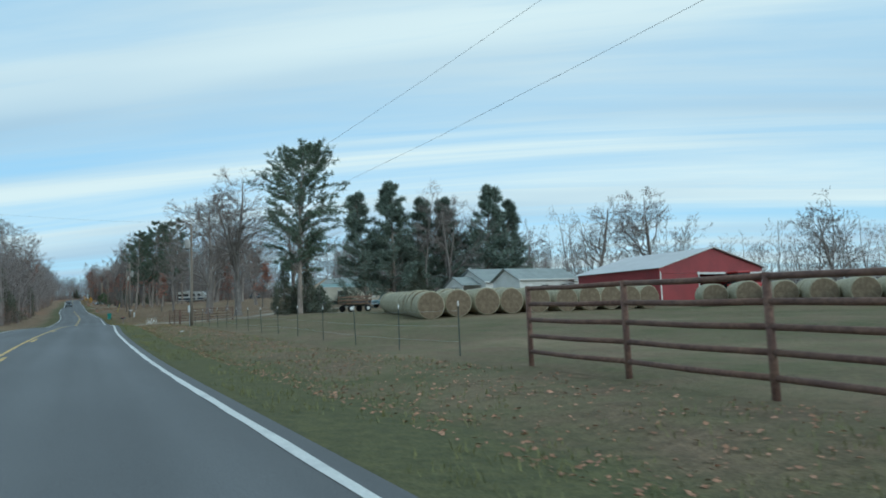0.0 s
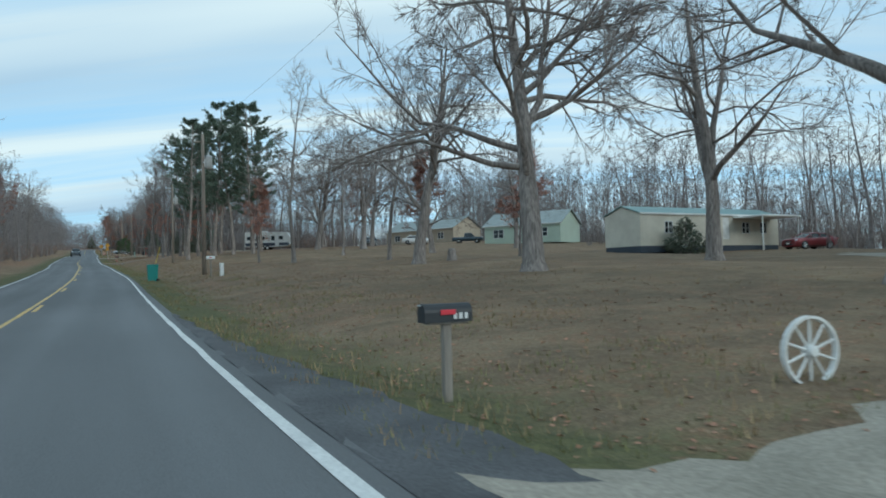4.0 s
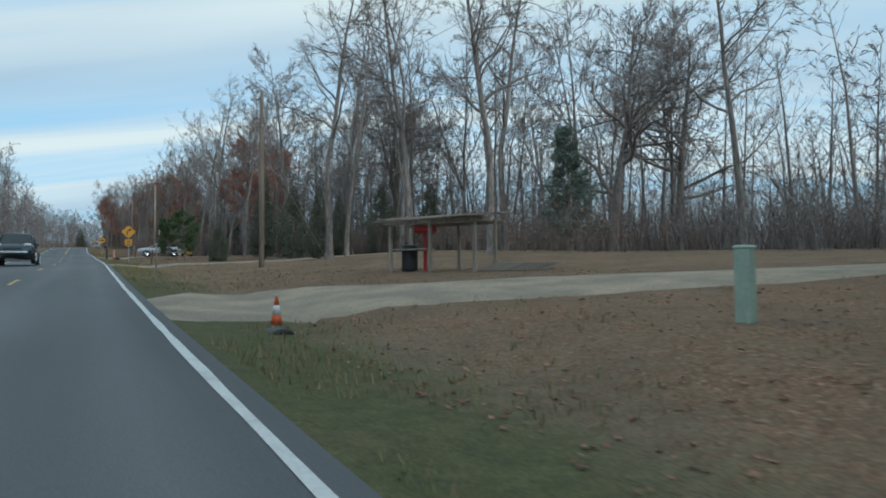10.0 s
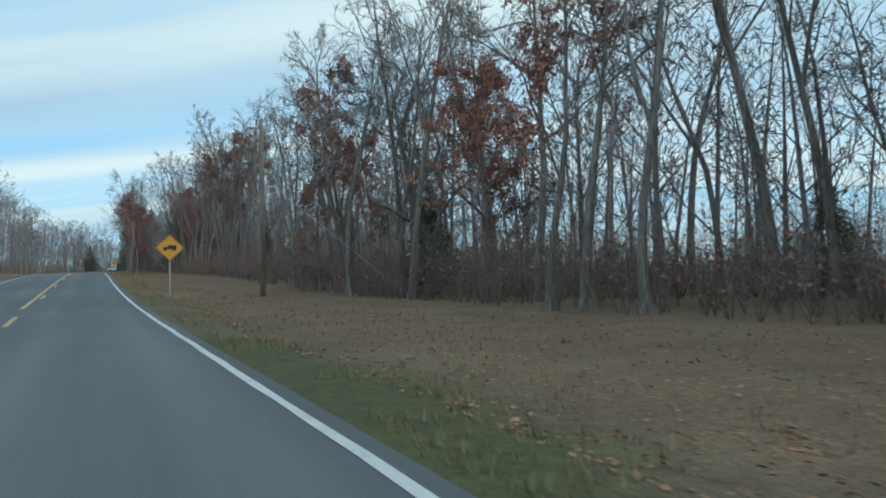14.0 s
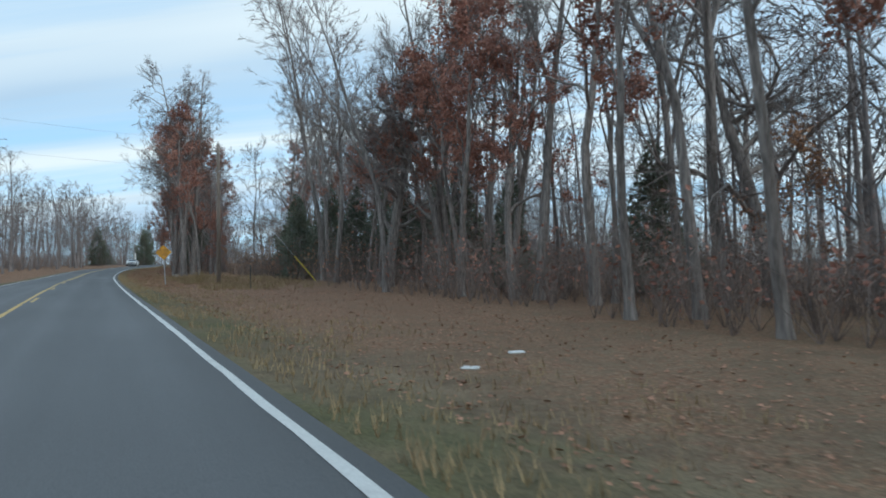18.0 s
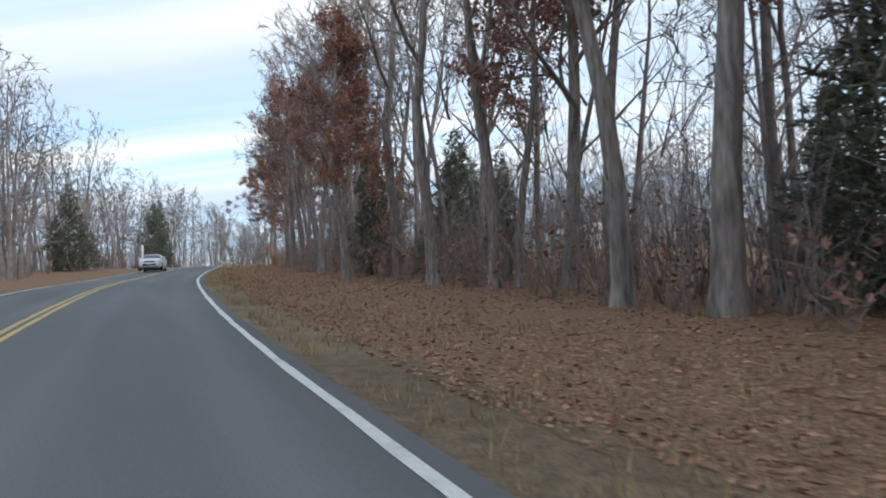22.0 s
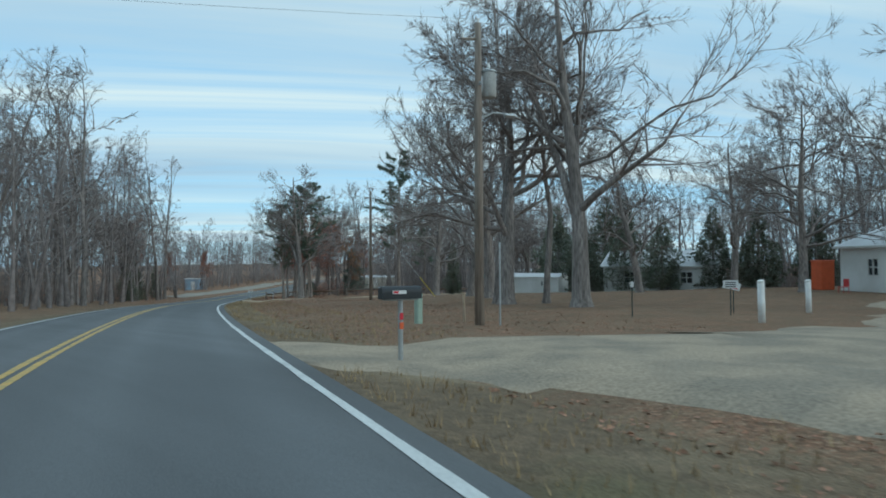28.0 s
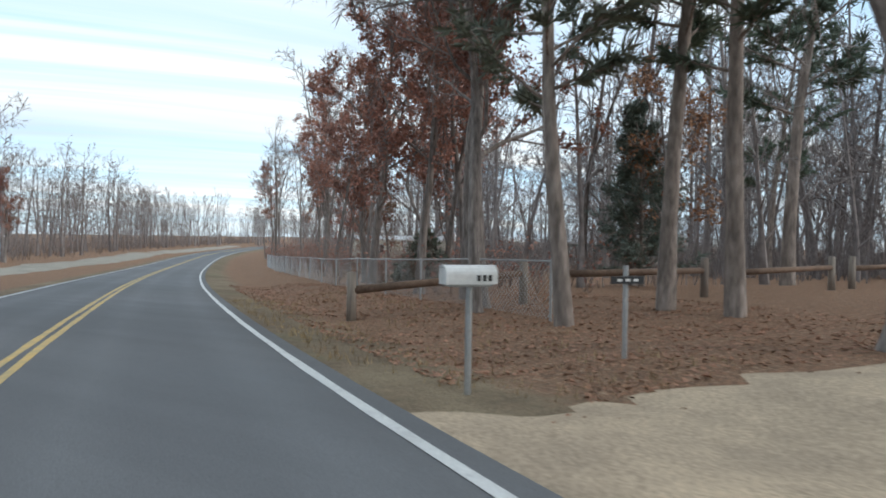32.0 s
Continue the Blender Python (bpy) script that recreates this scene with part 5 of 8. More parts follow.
far_brush("far_brush", belt(2600, 100, 545, -42, -13), "grey saplings across the road", 26, 3.0, 8.0, .022, hazed_far_bark)
far_brush("far_brush", belt(1300, 545, 712, -48, -14) + belt(900, 735, 900, -48, -17), "grey saplings across the bend", 27, 3.0, 7.0, .02, hazed_far_bark)

# ---- trees that stand by themselves ----
def grove(rows, group=""):
    for model, x, y, turn, size in rows:
        plant(model, x, y, turn, size, group=group)


# field and farm yard
grove([(big_pine, 21.4, 73.6, 20, 1.02), (cedar_big, 22.6, 75.4, 40, .82), (cedar_big, 20.2, 75.6, 150, .75), (cedar_bush, 23.8, 73.8, 0, 1.3),
       (white_pine, 38.5, 96.0, 10, 1.25), (white_pine, 42.5, 94.5, 80, 1.35), (white_pine, 47.0, 95.0, 200, 1.2), (white_pine, 56.5, 89.5, 160, 1.3), (white_pine, 60.5, 89.0, 230, 1.15), (white_pine, 52.5, 93.5, 20, 1.2), (tall_oak, 47.0, 91.5, 0, .95), (yard_oak_b, 50.0, 89.5, 40, .95), (tall_oak_b, 52.0, 91.0, 90, .95), (cedar_big, 46.0, 92.5, 10, 1.0),
       (yard_oak, 78.0, 88.0, 10, 1.05), (yard_oak_b, 88.0, 84.0, 70, 1.1), (yard_oak, 95.0, 56.0, 200, .8), (tall_oak_b, 44.5, 97.0, 0, .8)])
# oak lawn
grove([(yard_oak, 16.4, 104.3, 130, 1.12), (yard_oak_b, 18.1, 91.2, 200, 1.1), (yard_oak, 19.3, 121.4, 60, 1.0), (yard_oak_b, 30.0, 107.0, 15, 1.0),
       (tall_oak, 15.0, 136.5, 0, .8), (red_oak_b, 24.0, 131.0, 40, .8), (red_oak_b, 29.0, 124.0, 90, .75), (tall_oak_b, 20.4, 129.0, 10, .85),
       (red_oak_b, 13.5, 143.0, 200, .7), (cedar_bush, 44.5, 122.2, 0, 1.25), (tall_oak, 38.0, 136.0, 100, .8), (yard_oak, 33.0, 147.0, 250, .8),
       (yard_oak_b, 46.0, 150.0, 20, .75), (tall_oak_b, 24.5, 152.0, 300, .85)])
# pines before the camper
grove([(tall_pine, 14.5, 176.7, 0, 1.05), (tall_pine, 16.6, 185.0, 60, 1.0), (tall_pine_b, 17.2, 189.8, 120, 1.1), (tall_pine_b, 15.2, 192.2, 10, 1.05),
       (tall_pine, 19.0, 173.2, 200, 1.0), (tall_pine_b, 16.8, 175.4, 300, 1.1), (tall_pine_b, 21.5, 187.0, 40, 1.0), (tall_pine, 13.0, 181.5, 90, .95),
       (tall_pine, 22.4, 184.6, 140, 1.1), (tall_pine_b, 11.8, 187.0, 220, .95), (tall_pine, 10.6, 172.0, 20, .9), (yard_oak, 30.5, 182.0, 70, 1.1),
       (yard_oak_b, 36.0, 176.5, 0, 1.1), (tall_oak, 34.0, 191.0, 10, 1.1), (yard_oak, 41.0, 186.0, 100, 1.05),
       (tall_oak, 31.0, 208.0, 70, 1.0), (tall_oak_b, 35.0, 214.0, 150, 1.05), (yard_oak, 40.0, 209.0, 220, 1.0), (tall_oak, 44.0, 216.0, 20, 1.05), (tall_oak_b, 38.0, 222.0, 300, 1.0), (red_oak, 47.0, 212.0, 110, .95)])
grove([(tall_oak, 9.1, 208.5, 0, .95), (tall_oak, 10.9, 205.0, 60, 1.0), (tall_oak_b, 9.8, 201.2, 120, 1.0), (tall_oak, 12.4, 200.0, 200, 1.05),
       (tall_oak_b, 14.6, 210.2, 10, .95), (red_oak, 15.6, 196.2, 30, .85), (tall_oak_b, 12.0, 211.5, 80, .9), (red_oak, 8.4, 212.5, 170, .7),
       (tall_oak, 18.0, 205.0, 250, .9), (red_oak, 20.5, 212.0, 330, .85), (tall_oak_b, 24.0, 207.0, 20, .9), (tall_oak, 28.0, 214.0, 110, .95),
       (red_oak_b, 17.0, 217.0, 40, .8), (bush_model, 8.6, 217.0, 0, 1.3), (bush_model, 9.8, 218.5, 60, 1.2), (cedar_slim, 14.0, 222.5, 0, .55), (cedar_big, 17.5, 224.0, 70, .6)])
# stand and big clearing
grove([(tall_oak, 11.4, 254.0, 40, .95), (tall_oak_b, 14.8, 260.5, 0, .95), (tall_oak_b, 13.7, 247.4, 160, 1.0), (tall_oak, 15.5, 242.5, 220, .9),
       (cedar_big, 20.0, 266.5, 20, .75), (cedar_big, 22.5, 262.5, 90, .7), (cedar_slim, 17.0, 268.5, 50, .6), (cedar_slim, 12.5, 259.5, 0, .6), (white_pine, 23.5, 246.5, 30, .5), (tall_oak, 22.5, 252.0, 10, 1.05), (yard_oak, 27.0, 247.0, 60, .95), (tall_oak_b, 31.0, 255.0, 100, 1.1), (tall_oak, 26.5, 261.0, 150, 1.05), (yard_oak_b, 22.0, 268.0, 200, .9), (tall_oak, 30.0, 240.0, 240, 1.0), (yard_oak, 36.0, 250.0, 300, .95),
       (tall_oak, 20.0, 262.5, 200, .9), (tall_oak, 12.0, 281.5, 80, .8), (tall_oak_b, 15.6, 279.8, 140, 1.0), (cedar_big, 7.6, 269.6, 0, .38),
       (pine_sapling, 6.4, 280.6, 40, 1.1), (pine_sapling, 5.2, 282.0, 160, .92), (tall_oak, 14.0, 272.5, 260, .9), (cedar_big, 12.5, 266.0, 60, .7),
       (cedar_slim, 11.6, 271.6, 130, .8), (red_oak, 17.0, 286.0, 10, .8)])
grove([(tall_oak, 11.6, 294.3, 20, 1.0), (tall_oak, 13.5, 314.5, 90, .95), (tall_oak_b, 15.5, 309.5, 20, 1.0), (red_oak, 14.6, 304.0, 140, .8),
       (red_oak, 14.2, 291.5, 250, .95), (tall_oak, 18.0, 300.5, 330, .9), (cedar_slim, 16.5, 311.5, 0, .7), (tall_oak_b, 10.9, 320.8, 40, .85),
       (tall_oak, 12.6, 328.2, 120, .85), (yard_oak, 14.5, 341.0, 200, .85), (tall_oak_b, 12.4, 341.3, 0, .9), (red_oak, 13.5, 334.0, 60, .8)])
# bend
grove([(tall_oak, 10.5, 413.4, 0, .85), (tall_oak_b, 12.4, 421.0, 40, .95), (tall_oak, 13.7, 425.8, 90, .9), (yard_oak, 18.0, 412.4, 170, .85),
       (red_oak, 10.0, 417.5, 220, .75), (red_oak, 11.2, 426.0, 300, .8), (yard_oak, 9.7, 429.6, 10, .85), (tall_oak_b, 9.9, 443.2, 60, .85),
       (tall_oak, 8.9, 436.0, 140, .85), (red_oak, 12.8, 431.5, 10, .85), (cedar_big, 9.5, 447.0, 30, .8), (cedar_big, 13.0, 450.5, 110, 1.0), (cedar_big, 10.5, 452.0, 60, .9), (cedar_big, 12.0, 441.0, 150, .85), (cedar_big, 14.0, 437.0, 20, .85), (cedar_big, 16.5, 433.5, 70, .95), (cedar_big, 17.5, 439.0, 130, 1.0),
       (cedar_big, 15.5, 445.0, 200, .9), (tall_oak, 11.2, 456.5, 0, .8), (red_oak_b, 5.4, 463.5, 70, .5)])
grove([(vine_tree, 4.6, 475.4, 0, 1.25), (tall_oak_b, 3.2, 471.4, 100, 1.15), (wood_red, 3.0, 469.2, 200, 1.35), (tall_oak, 3.0, 478.5, 20, 1.1), (tall_oak, 3.6, 473.6, 250, 1.2), (wood_tree[2], 2.8, 475.6, 40, 1.15), (wood_red, 3.4, 477.2, 90, 1.3),
       (tall_oak_b, 3.6, 482.0, 70, 1.1), (tall_oak, 4.1, 490.9, 140, 1.1), (tall_oak_b, 4.1, 493.1, 210, 1.05), (red_oak, 5.0, 486.0, 280, 1.0),
       (tall_oak, 4.9, 502.0, 350, .9), (cedar_big, 6.6, 489.0, 30, .95), (red_oak, 6.5, 497.5, 60, .9), (red_oak_b, 4.0, 485.5, 130, .9),
       (red_oak_b, 3.9, 507.0, 200, .95), (tall_oak_b, 5.0, 498.8, 260, .8)])
grove([(tall_oak_b, 6.5, 518.0, 30, .9), (tall_oak, 7.4, 515.0, 90, .9), (tall_oak_b, 7.8, 513.6, 140, .85), (tall_oak, 7.2, 509.6, 0, 1.05),
       (cedar_slim, 6.9, 511.6, 60, .72), (tall_oak_b, 8.8, 521.0, 20, .85), (red_oak, 9.6, 527.0, 200, .9), (tall_oak, 11.0, 533.0, 250, .85),
       (tall_oak_b, 10.4, 537.5, 300, .85), (red_oak, 12.2, 541.0, 10, .9), (tall_oak, 11.9, 544.8, 60, .95), (tall_oak_b, 12.7, 544.9, 160, .95),
       (tall_oak, 13.9, 544.3, 220, .85), (red_oak_b, 13.2, 548.5, 90, .9), (cedar_bush, 13.0, 538.5, 0, 1.1)])
# oaks round the houses
grove([(red_oak, 15.6, 558.0, 0, 1.0), (red_oak, 15.0, 564.0, 90, .95), (red_oak, 18.9, 568.4, 180, 1.05), (red_oak, 18.6, 574.8, 250, .95),
       (yard_oak, 22.0, 580.6, 330, .75), (tall_oak_b, 24.9, 569.4, 20, .85), (yard_oak_b, 32.4, 573.2, 80, .85), (yard_oak, 33.5, 569.6, 140, .8),
       (cedar_big, 42.0, 585.5, 0, .8), (cedar_slim, 46.0, 583.0, 60, .8), (yard_oak, 52.0, 573.0, 210, .8), (yard_pine, 48.0, 576.0, 10, 1.1), (yard_pine, 52.0, 579.0, 100, 1.2), (tall_oak, 44.0, 570.5, 30, .85), (tall_oak_b, 58.0, 574.0, 100, .9), (yard_oak, 46.0, 563.0, 60, .8), (bush_model, 16.2, 550.4, 0, .8), (bush_model, 17.4, 551.2, 60, .95), (yard_oak_b, 60.0, 597.0, 270, .85),
       (yard_oak, 72.0, 600.0, 20, .9), (bush_low, 20.5, 566.8, 0, .8), (bush_low, 22.5, 564.6, 50, .9)])
grove([(yard_oak_b, 49.3, 625.6, 30, 1.1), (yard_oak, 50.0, 631.0, 90, 1.1), (tall_oak, 53.0, 630.5, 150, .9), (yard_oak_b, 58.5, 611.2, 200, .9),
       (yard_oak, 72.0, 622.4, 250, .85), (yard_oak_b, 84.0, 632.0, 310, .85), (yard_oak, 60.7, 643.8, 20, .9), (yard_oak_b, 56.3, 637.8, 70, 1.0),
       (tall_oak, 52.0, 633.4, 120, 1.15), (yard_oak, 75.5, 637.0, 180, .9), (yard_oak_b, 83.0, 671.0, 240, .8), (yard_oak, 75.0, 662.8, 300, 1.0),
       (cedar_big, 86.0, 650.0, 20, 1.0), (cedar_big, 88.5, 646.0, 80, 1.1), (cedar_big, 87.5, 641.0, 140, 1.0), (cedar_big, 91.0, 637.0, 10, 1.1), (cedar_big, 90.0, 632.0, 60, 1.05), (cedar_big, 94.0, 628.0, 30, 1.0), (cedar_big, 95.0, 660.0, 0, 1.5), (cedar_big, 99.0, 655.0, 90, 1.6), (cedar_big, 97.0, 651.0, 40, 1.5), (cedar_slim, 79.5, 664.5, 10, .75)])
# fence corner
grove([(tall_pine_b, 90.0, 687.0, 0, 1.3), (yard_oak_b, 69.7, 683.4, 60, 1.0), (yard_pine, 70.4, 688.8, 0, 1.0),
       (tall_oak_b, 71.9, 691.6, 90, .8), (red_oak, 72.9, 692.0, 200, .8), (red_oak_b, 77.3, 697.0, 20, 1.1),
       (tall_pine, 73.7, 687.8, 250, .8), (tall_pine_b, 73.2, 686.3, 310, .9), (red_oak, 79.0, 700.5, 70, .75), (red_oak_b, 84.0, 705.0, 160, 1.0),
       (cedar_bush, 82.0, 700.0, 0, 1.0), (white_pine, 84.5, 691.5, 0, .5), (tall_pine_b, 97.0, 688.6, 10, .85), (yard_oak, 105.0, 677.0, 60, .9),
       (yard_oak_b, 113.0, 679.0, 150, .9), (tall_oak, 75.5, 694.0, 10, .8)])
# hazy trees behind the clearing at the bend
grove([(yard_oak, 16.5, 477.0, 40, .85), (tall_oak, 20.5, 488.0, 10, .8), (tall_oak_b, 19.0, 497.0, 80, .75), (tall_oak_b, 23.5, 493.0, 140, .8), (tall_oak, 26.0, 484.0, 200, .85),
       (yard_oak_b, 24.0, 473.0, 260, .8), (cedar_big, 15.4, 469.5, 20, .75), (cedar_big, 22.0, 480.0, 100, .6), (tall_oak, 29.0, 478.0, 310, .9), (red_oak_b, 18.5, 483.0, 50, .7)])
# across the road
grove([(yard_oak_b, *beside(688, -11.0), 20, .85), (yard_oak, *beside(679, -13.5), 120, .8), (yard_oak, *beside(700, -13.0), 220, .7), (cedar_big, *beside(686, -10.0), 60, .6), (cedar_big, *beside(694, -11.5), 10, .7), (cedar_slim, *beside(702, -11.0), 90, .6),
       (cedar_big, 4.6, 594.0, 0, 1.3), (cedar_slim, 6.0, 600.0, 60, 1.35), (cedar_big, -6.0, 560.0, 90, 1.1), (tall_oak_b, 8.5, 612.0, 0, .9), (tall_oak, 12.0, 622.0, 90, .85),
       (red_oak_b, 88.0, 752.0, 0, .8), (tall_oak_b, 46.0, 693.0, 40, .6), (red_oak_b, 70.0, 730.0, 90, .7)])
for spare in [o for o in scene.collection.objects if o.get("unused")]:
    for o in (*spare.children_recursive, spare):
        bpy.data.objects.remove(o)

# ---- kit of things ----
def loft(sh, rings, close=True):
    """Skins rings of equal point count."""
    n, k0 = len(rings[0]), len(sh.v)
    for r in rings:
        sh.v.extend([tuple(p) for p in r])
    for i in range(len(rings) - 1):
        for k in range(n):
            a, b = k0 + i * n + k, k0 + i * n + (k + 1) % n
            sh.f.append((a, b, b + n, a + n))
    if close:
        sh.f.append(tuple(k0 + k for k in range(n))[::-1])
        sh.f.append(tuple(k0 + (len(rings) - 1) * n + k for k in range(n)))
    return sh


def car(name, label, paint, length=4.85, width=1.78, height=1.45, style="sedan", category="car"):
    """A parked vehicle with its nose towards +x, its wheels on z = 0."""
    ob = thing(name, label, category)
    L, W = length / 2, width / 2
    body = Shape()
    if style == "sedan":
        prof = [(-L, .36, .88, .76), (-L + .09, .28, 1.02, .90), (-L + .6, .22, 1.07, .98), (-.9, .20, 1.03, 1.0), (.55, .20, 1.0, 1.0), (L - 1.15, .20, 1.0, .99), (L - .5, .20, .95, .97), (L - .14, .22, .86, .91), (L - .02, .26, .79, .84), (L, .32, .70, .80)]
        top = [(-L + .50, 1.05, .55, .80), (-L + 1.30, height - .05, .45, .64), (-.35, height, .44, .62), (.30, height - .03, .45, .64), (1.25, 1.0, .55, .84)]
    elif style == "suv":
        prof = [(-L, .42, 1.0, .86), (-L + .1, .34, 1.06, .95), (-.9, .28, 1.06, 1.0), (.6, .28, 1.04, 1.0), (L - 1.0, .3, 1.02, .98), (L - .25, .34, .92, .92), (L, .42, .72, .82)]
        top = [(-L + .08, 1.05, .6, .84), (-L + .35, height - .08, .5, .70), (-.6, height, .48, .68), (.4, height - .04, .48, .68), (1.15, 1.03, .58, .86)]
    else:  # pickup
        prof = [(-L, .48, 1.02, .94), (-L + .08, .42, 1.06, .98), (-.6, .40, 1.06, 1.0), (.5, .40, 1.08, 1.0), (L - 1.1, .42, 1.10, .98), (L - .2, .44, 1.02, .94), (L, .50, .80, .88)]
        top = [(-.62, 1.05, .6, .88), (-.45, height - .06, .52, .74), (.2, height, .50, .72), (.62, height - .05, .50, .74), (1.3, 1.08, .6, .90)]
    rings = []
    for x, zb, zt, w in prof:
        hw = W * w
        rings.append([(x, -hw * .86, zb), (x, -hw, zb + .14), (x, -hw * 1.0, zt - .22), (x, -hw * .95, zt - .06), (x, -hw * .80, zt), (x, 0, zt + .025),
                      (x, hw * .80, zt), (x, hw * .95, zt - .06), (x, hw * 1.0, zt - .22), (x, hw, zb + .14), (x, hw * .86, zb)])
    loft(body, rings)
    part("body", body, paint, ob, smooth=True)
    rings = []
    for x, z, wt_, wb in top:
        base = prof[3][2] - .04
        hw = W * wb
        rings.append([(x, -W * .88, base - .02), (x, -hw * .98, max(base, z - .12)), (x, -hw * .86, z - .015), (x, 0, z + .02), (x, hw * .86, z - .015), (x, hw * .98, max(base, z - .12)), (x, W * .88, base - .02)])
    part("rear_window", loft(Shape(), rings[:2]), car_glass, ob)
    part("side_window", loft(Shape(), rings[1:-1]), car_glass, ob)
    part("windscreen", loft(Shape(), rings[-2:]), car_glass, ob)
    skin = [[(x, -W * wb * .94, z - .075), (x, -W * wb * .84, z + .012), (x, 0, z + .045), (x, W * wb * .84, z + .012), (x, W * wb * .94, z - .075)] for x, z, wt_, wb in top[1:-1]]
    skin = [[(p[0] - .05, p[1], p[2] - .03) for p in skin[0]]] + skin + [[(p[0] + .05, p[1], p[2] - .03) for p in skin[-1]]]
    part("roof", loft(Shape(), skin), paint, ob, smooth=True)
    (x0, z0, _, w0), (x1, z1, _, w1) = top[0], top[1]
    (x3, z3, _, w3), (x4, z4, _, w4) = top[-2], top[-1]
    base = prof[3][2]
    for s in (-1, 1):
        mid = (x1 + x3) / 2 - .05
        for nm, xa, wa, xb, wb, zb in (("rear_pillar", x0 + .12, .90, x1, w1 * .93, z1), ("door_pillar", mid, .90, mid, (w1 + w3) / 2 * .95, max(z1, z3) - .02), ("front_pillar", x4, .90, x3, w3 * .93, z3)):
            part(nm, Shape().tube([(xa, s * W * wa, base - .06), (xa + (xb - xa) * .88, s * W * (wa + (wb + .06 - wa) * .9), base + (zb - base) * .86), (xb, s * W * wb, zb - .02)], [.10 if nm == "rear_pillar" else .04, .05 if nm == "rear_pillar" else .035, .03], 6), paint, ob, smooth=True)
        part("wing_mirror", Shape().box(x4 - .42, s * (W + .06), base + .08, .14, .18, .13, .04), paint, ob)
        part("door_handle", Shape().box(mid + .12, s * (W + .005), base - .14, .17, .03, .03, .01), paint, ob)
        part("headlight", Shape().box(L - .24, s * W * .70, prof[-2][2] - .02, .34, .36, .15, .05), lamp_lens, ob)
        part("tail_light", Shape().box(-L + .06, s * W * .74, prof[1][2] - .14, .16, .32, .16, .04), red_lens, ob)
    part("grille", Shape().box(L - .01, 0, prof[-1][2] - .03, .05, W * .9, .13, .02), black_plastic, ob)
    part("bumper", Shape().box(L - .03, 0, prof[-1][1] + .08, .12, W * 1.5, .16, .05), paint if style == "sedan" else chrome, ob)
    part("bumper", Shape().box(-L + .03, 0, prof[0][1] + .08, .12, W * 1.5, .16, .05), paint if style == "sedan" else chrome, ob)
    if style == "sedan":
        part("lower_grille", Shape().box(L + .01, 0, .42, .05, W * 1.15, .15, .02), black_plastic, ob)
        part("grille_bar", Shape().box(L + .02, 0, .635, .04, W * .86, .025, .008), chrome, ob)
        part("number_plate", Shape().box(L + .035, 0, .50, .02, .32, .13, .005), sign_white, ob)
        part("rear_plate", Shape().box(-L - .03, 0, .70, .02, .32, .15, .005), sign_white, ob)
        for s in (-1, 1):
            for x in (-.95, .05, 1.12):
                part("door_seam", Shape().box(x, s * (W * .995), .66, .014, .012, .56), black_plastic, ob)
            part("sill_trim", Shape().box(.05, s * (W * .99), .31, 2.3, .03, .06, .012), black_plastic, ob)
            part("window_trim", Shape().box(-.1, s * (W * .905), 1.035, 2.3, .02, .022, .005), chrome, ob)
            part("fog_lamp", Shape().box(L - .06, s * W * .62, .40, .08, .2, .09, .02), black_plastic, ob)
    if style == "pickup":
        part("load_bed", Shape().box(-L + 1.1, 0, 1.075, 1.75, W * 1.55, .03, .01), black_plastic, ob)
    r = .33 if style == "sedan" else .38
    for fx in (L * .60, -L * .57):
        for s in (-1, 1):
            # no arch is cut: a black disc stands in for the shaded well
            arch = Shape().lathe([(r + .05, -.02), (r + .05, .012)], 20, (fx, s * (W - .005), r + .01), "y")
            part("wheel_arch", arch, black_plastic, ob)
            tyre = part("tyre", Shape().lathe([(r * .72, -.10), (r * .95, -.11), (r, -.08), (r, .08), (r * .95, .11), (r * .72, .10)], 22, (fx, s * (W - .07), r), "y"), black_rubber, ob, smooth=True)
            rim = Shape().lathe([(r * .20, -.01), (r * .24, .015), (r * .24, .02)], 14, (fx, s * (W + .03), r), "y")
            for k in range(5):
                a = k * 2 * math.pi / 5
                rim.tube([(fx, s * (W + .035), r), (fx + math.sin(a) * r * .72, s * (W + .03), r + math.cos(a) * r * .72)], [.05, .055], 5)
            rim.lathe([(r * .76, -.02), (r * .76, .025), (r * .70, .03), (r * .68, -.02)], 20, (fx, s * (W + .015), r), "y", caps=False)
            part("rim", rim, chrome, tyre, "spoked alloy rim")
    return ob


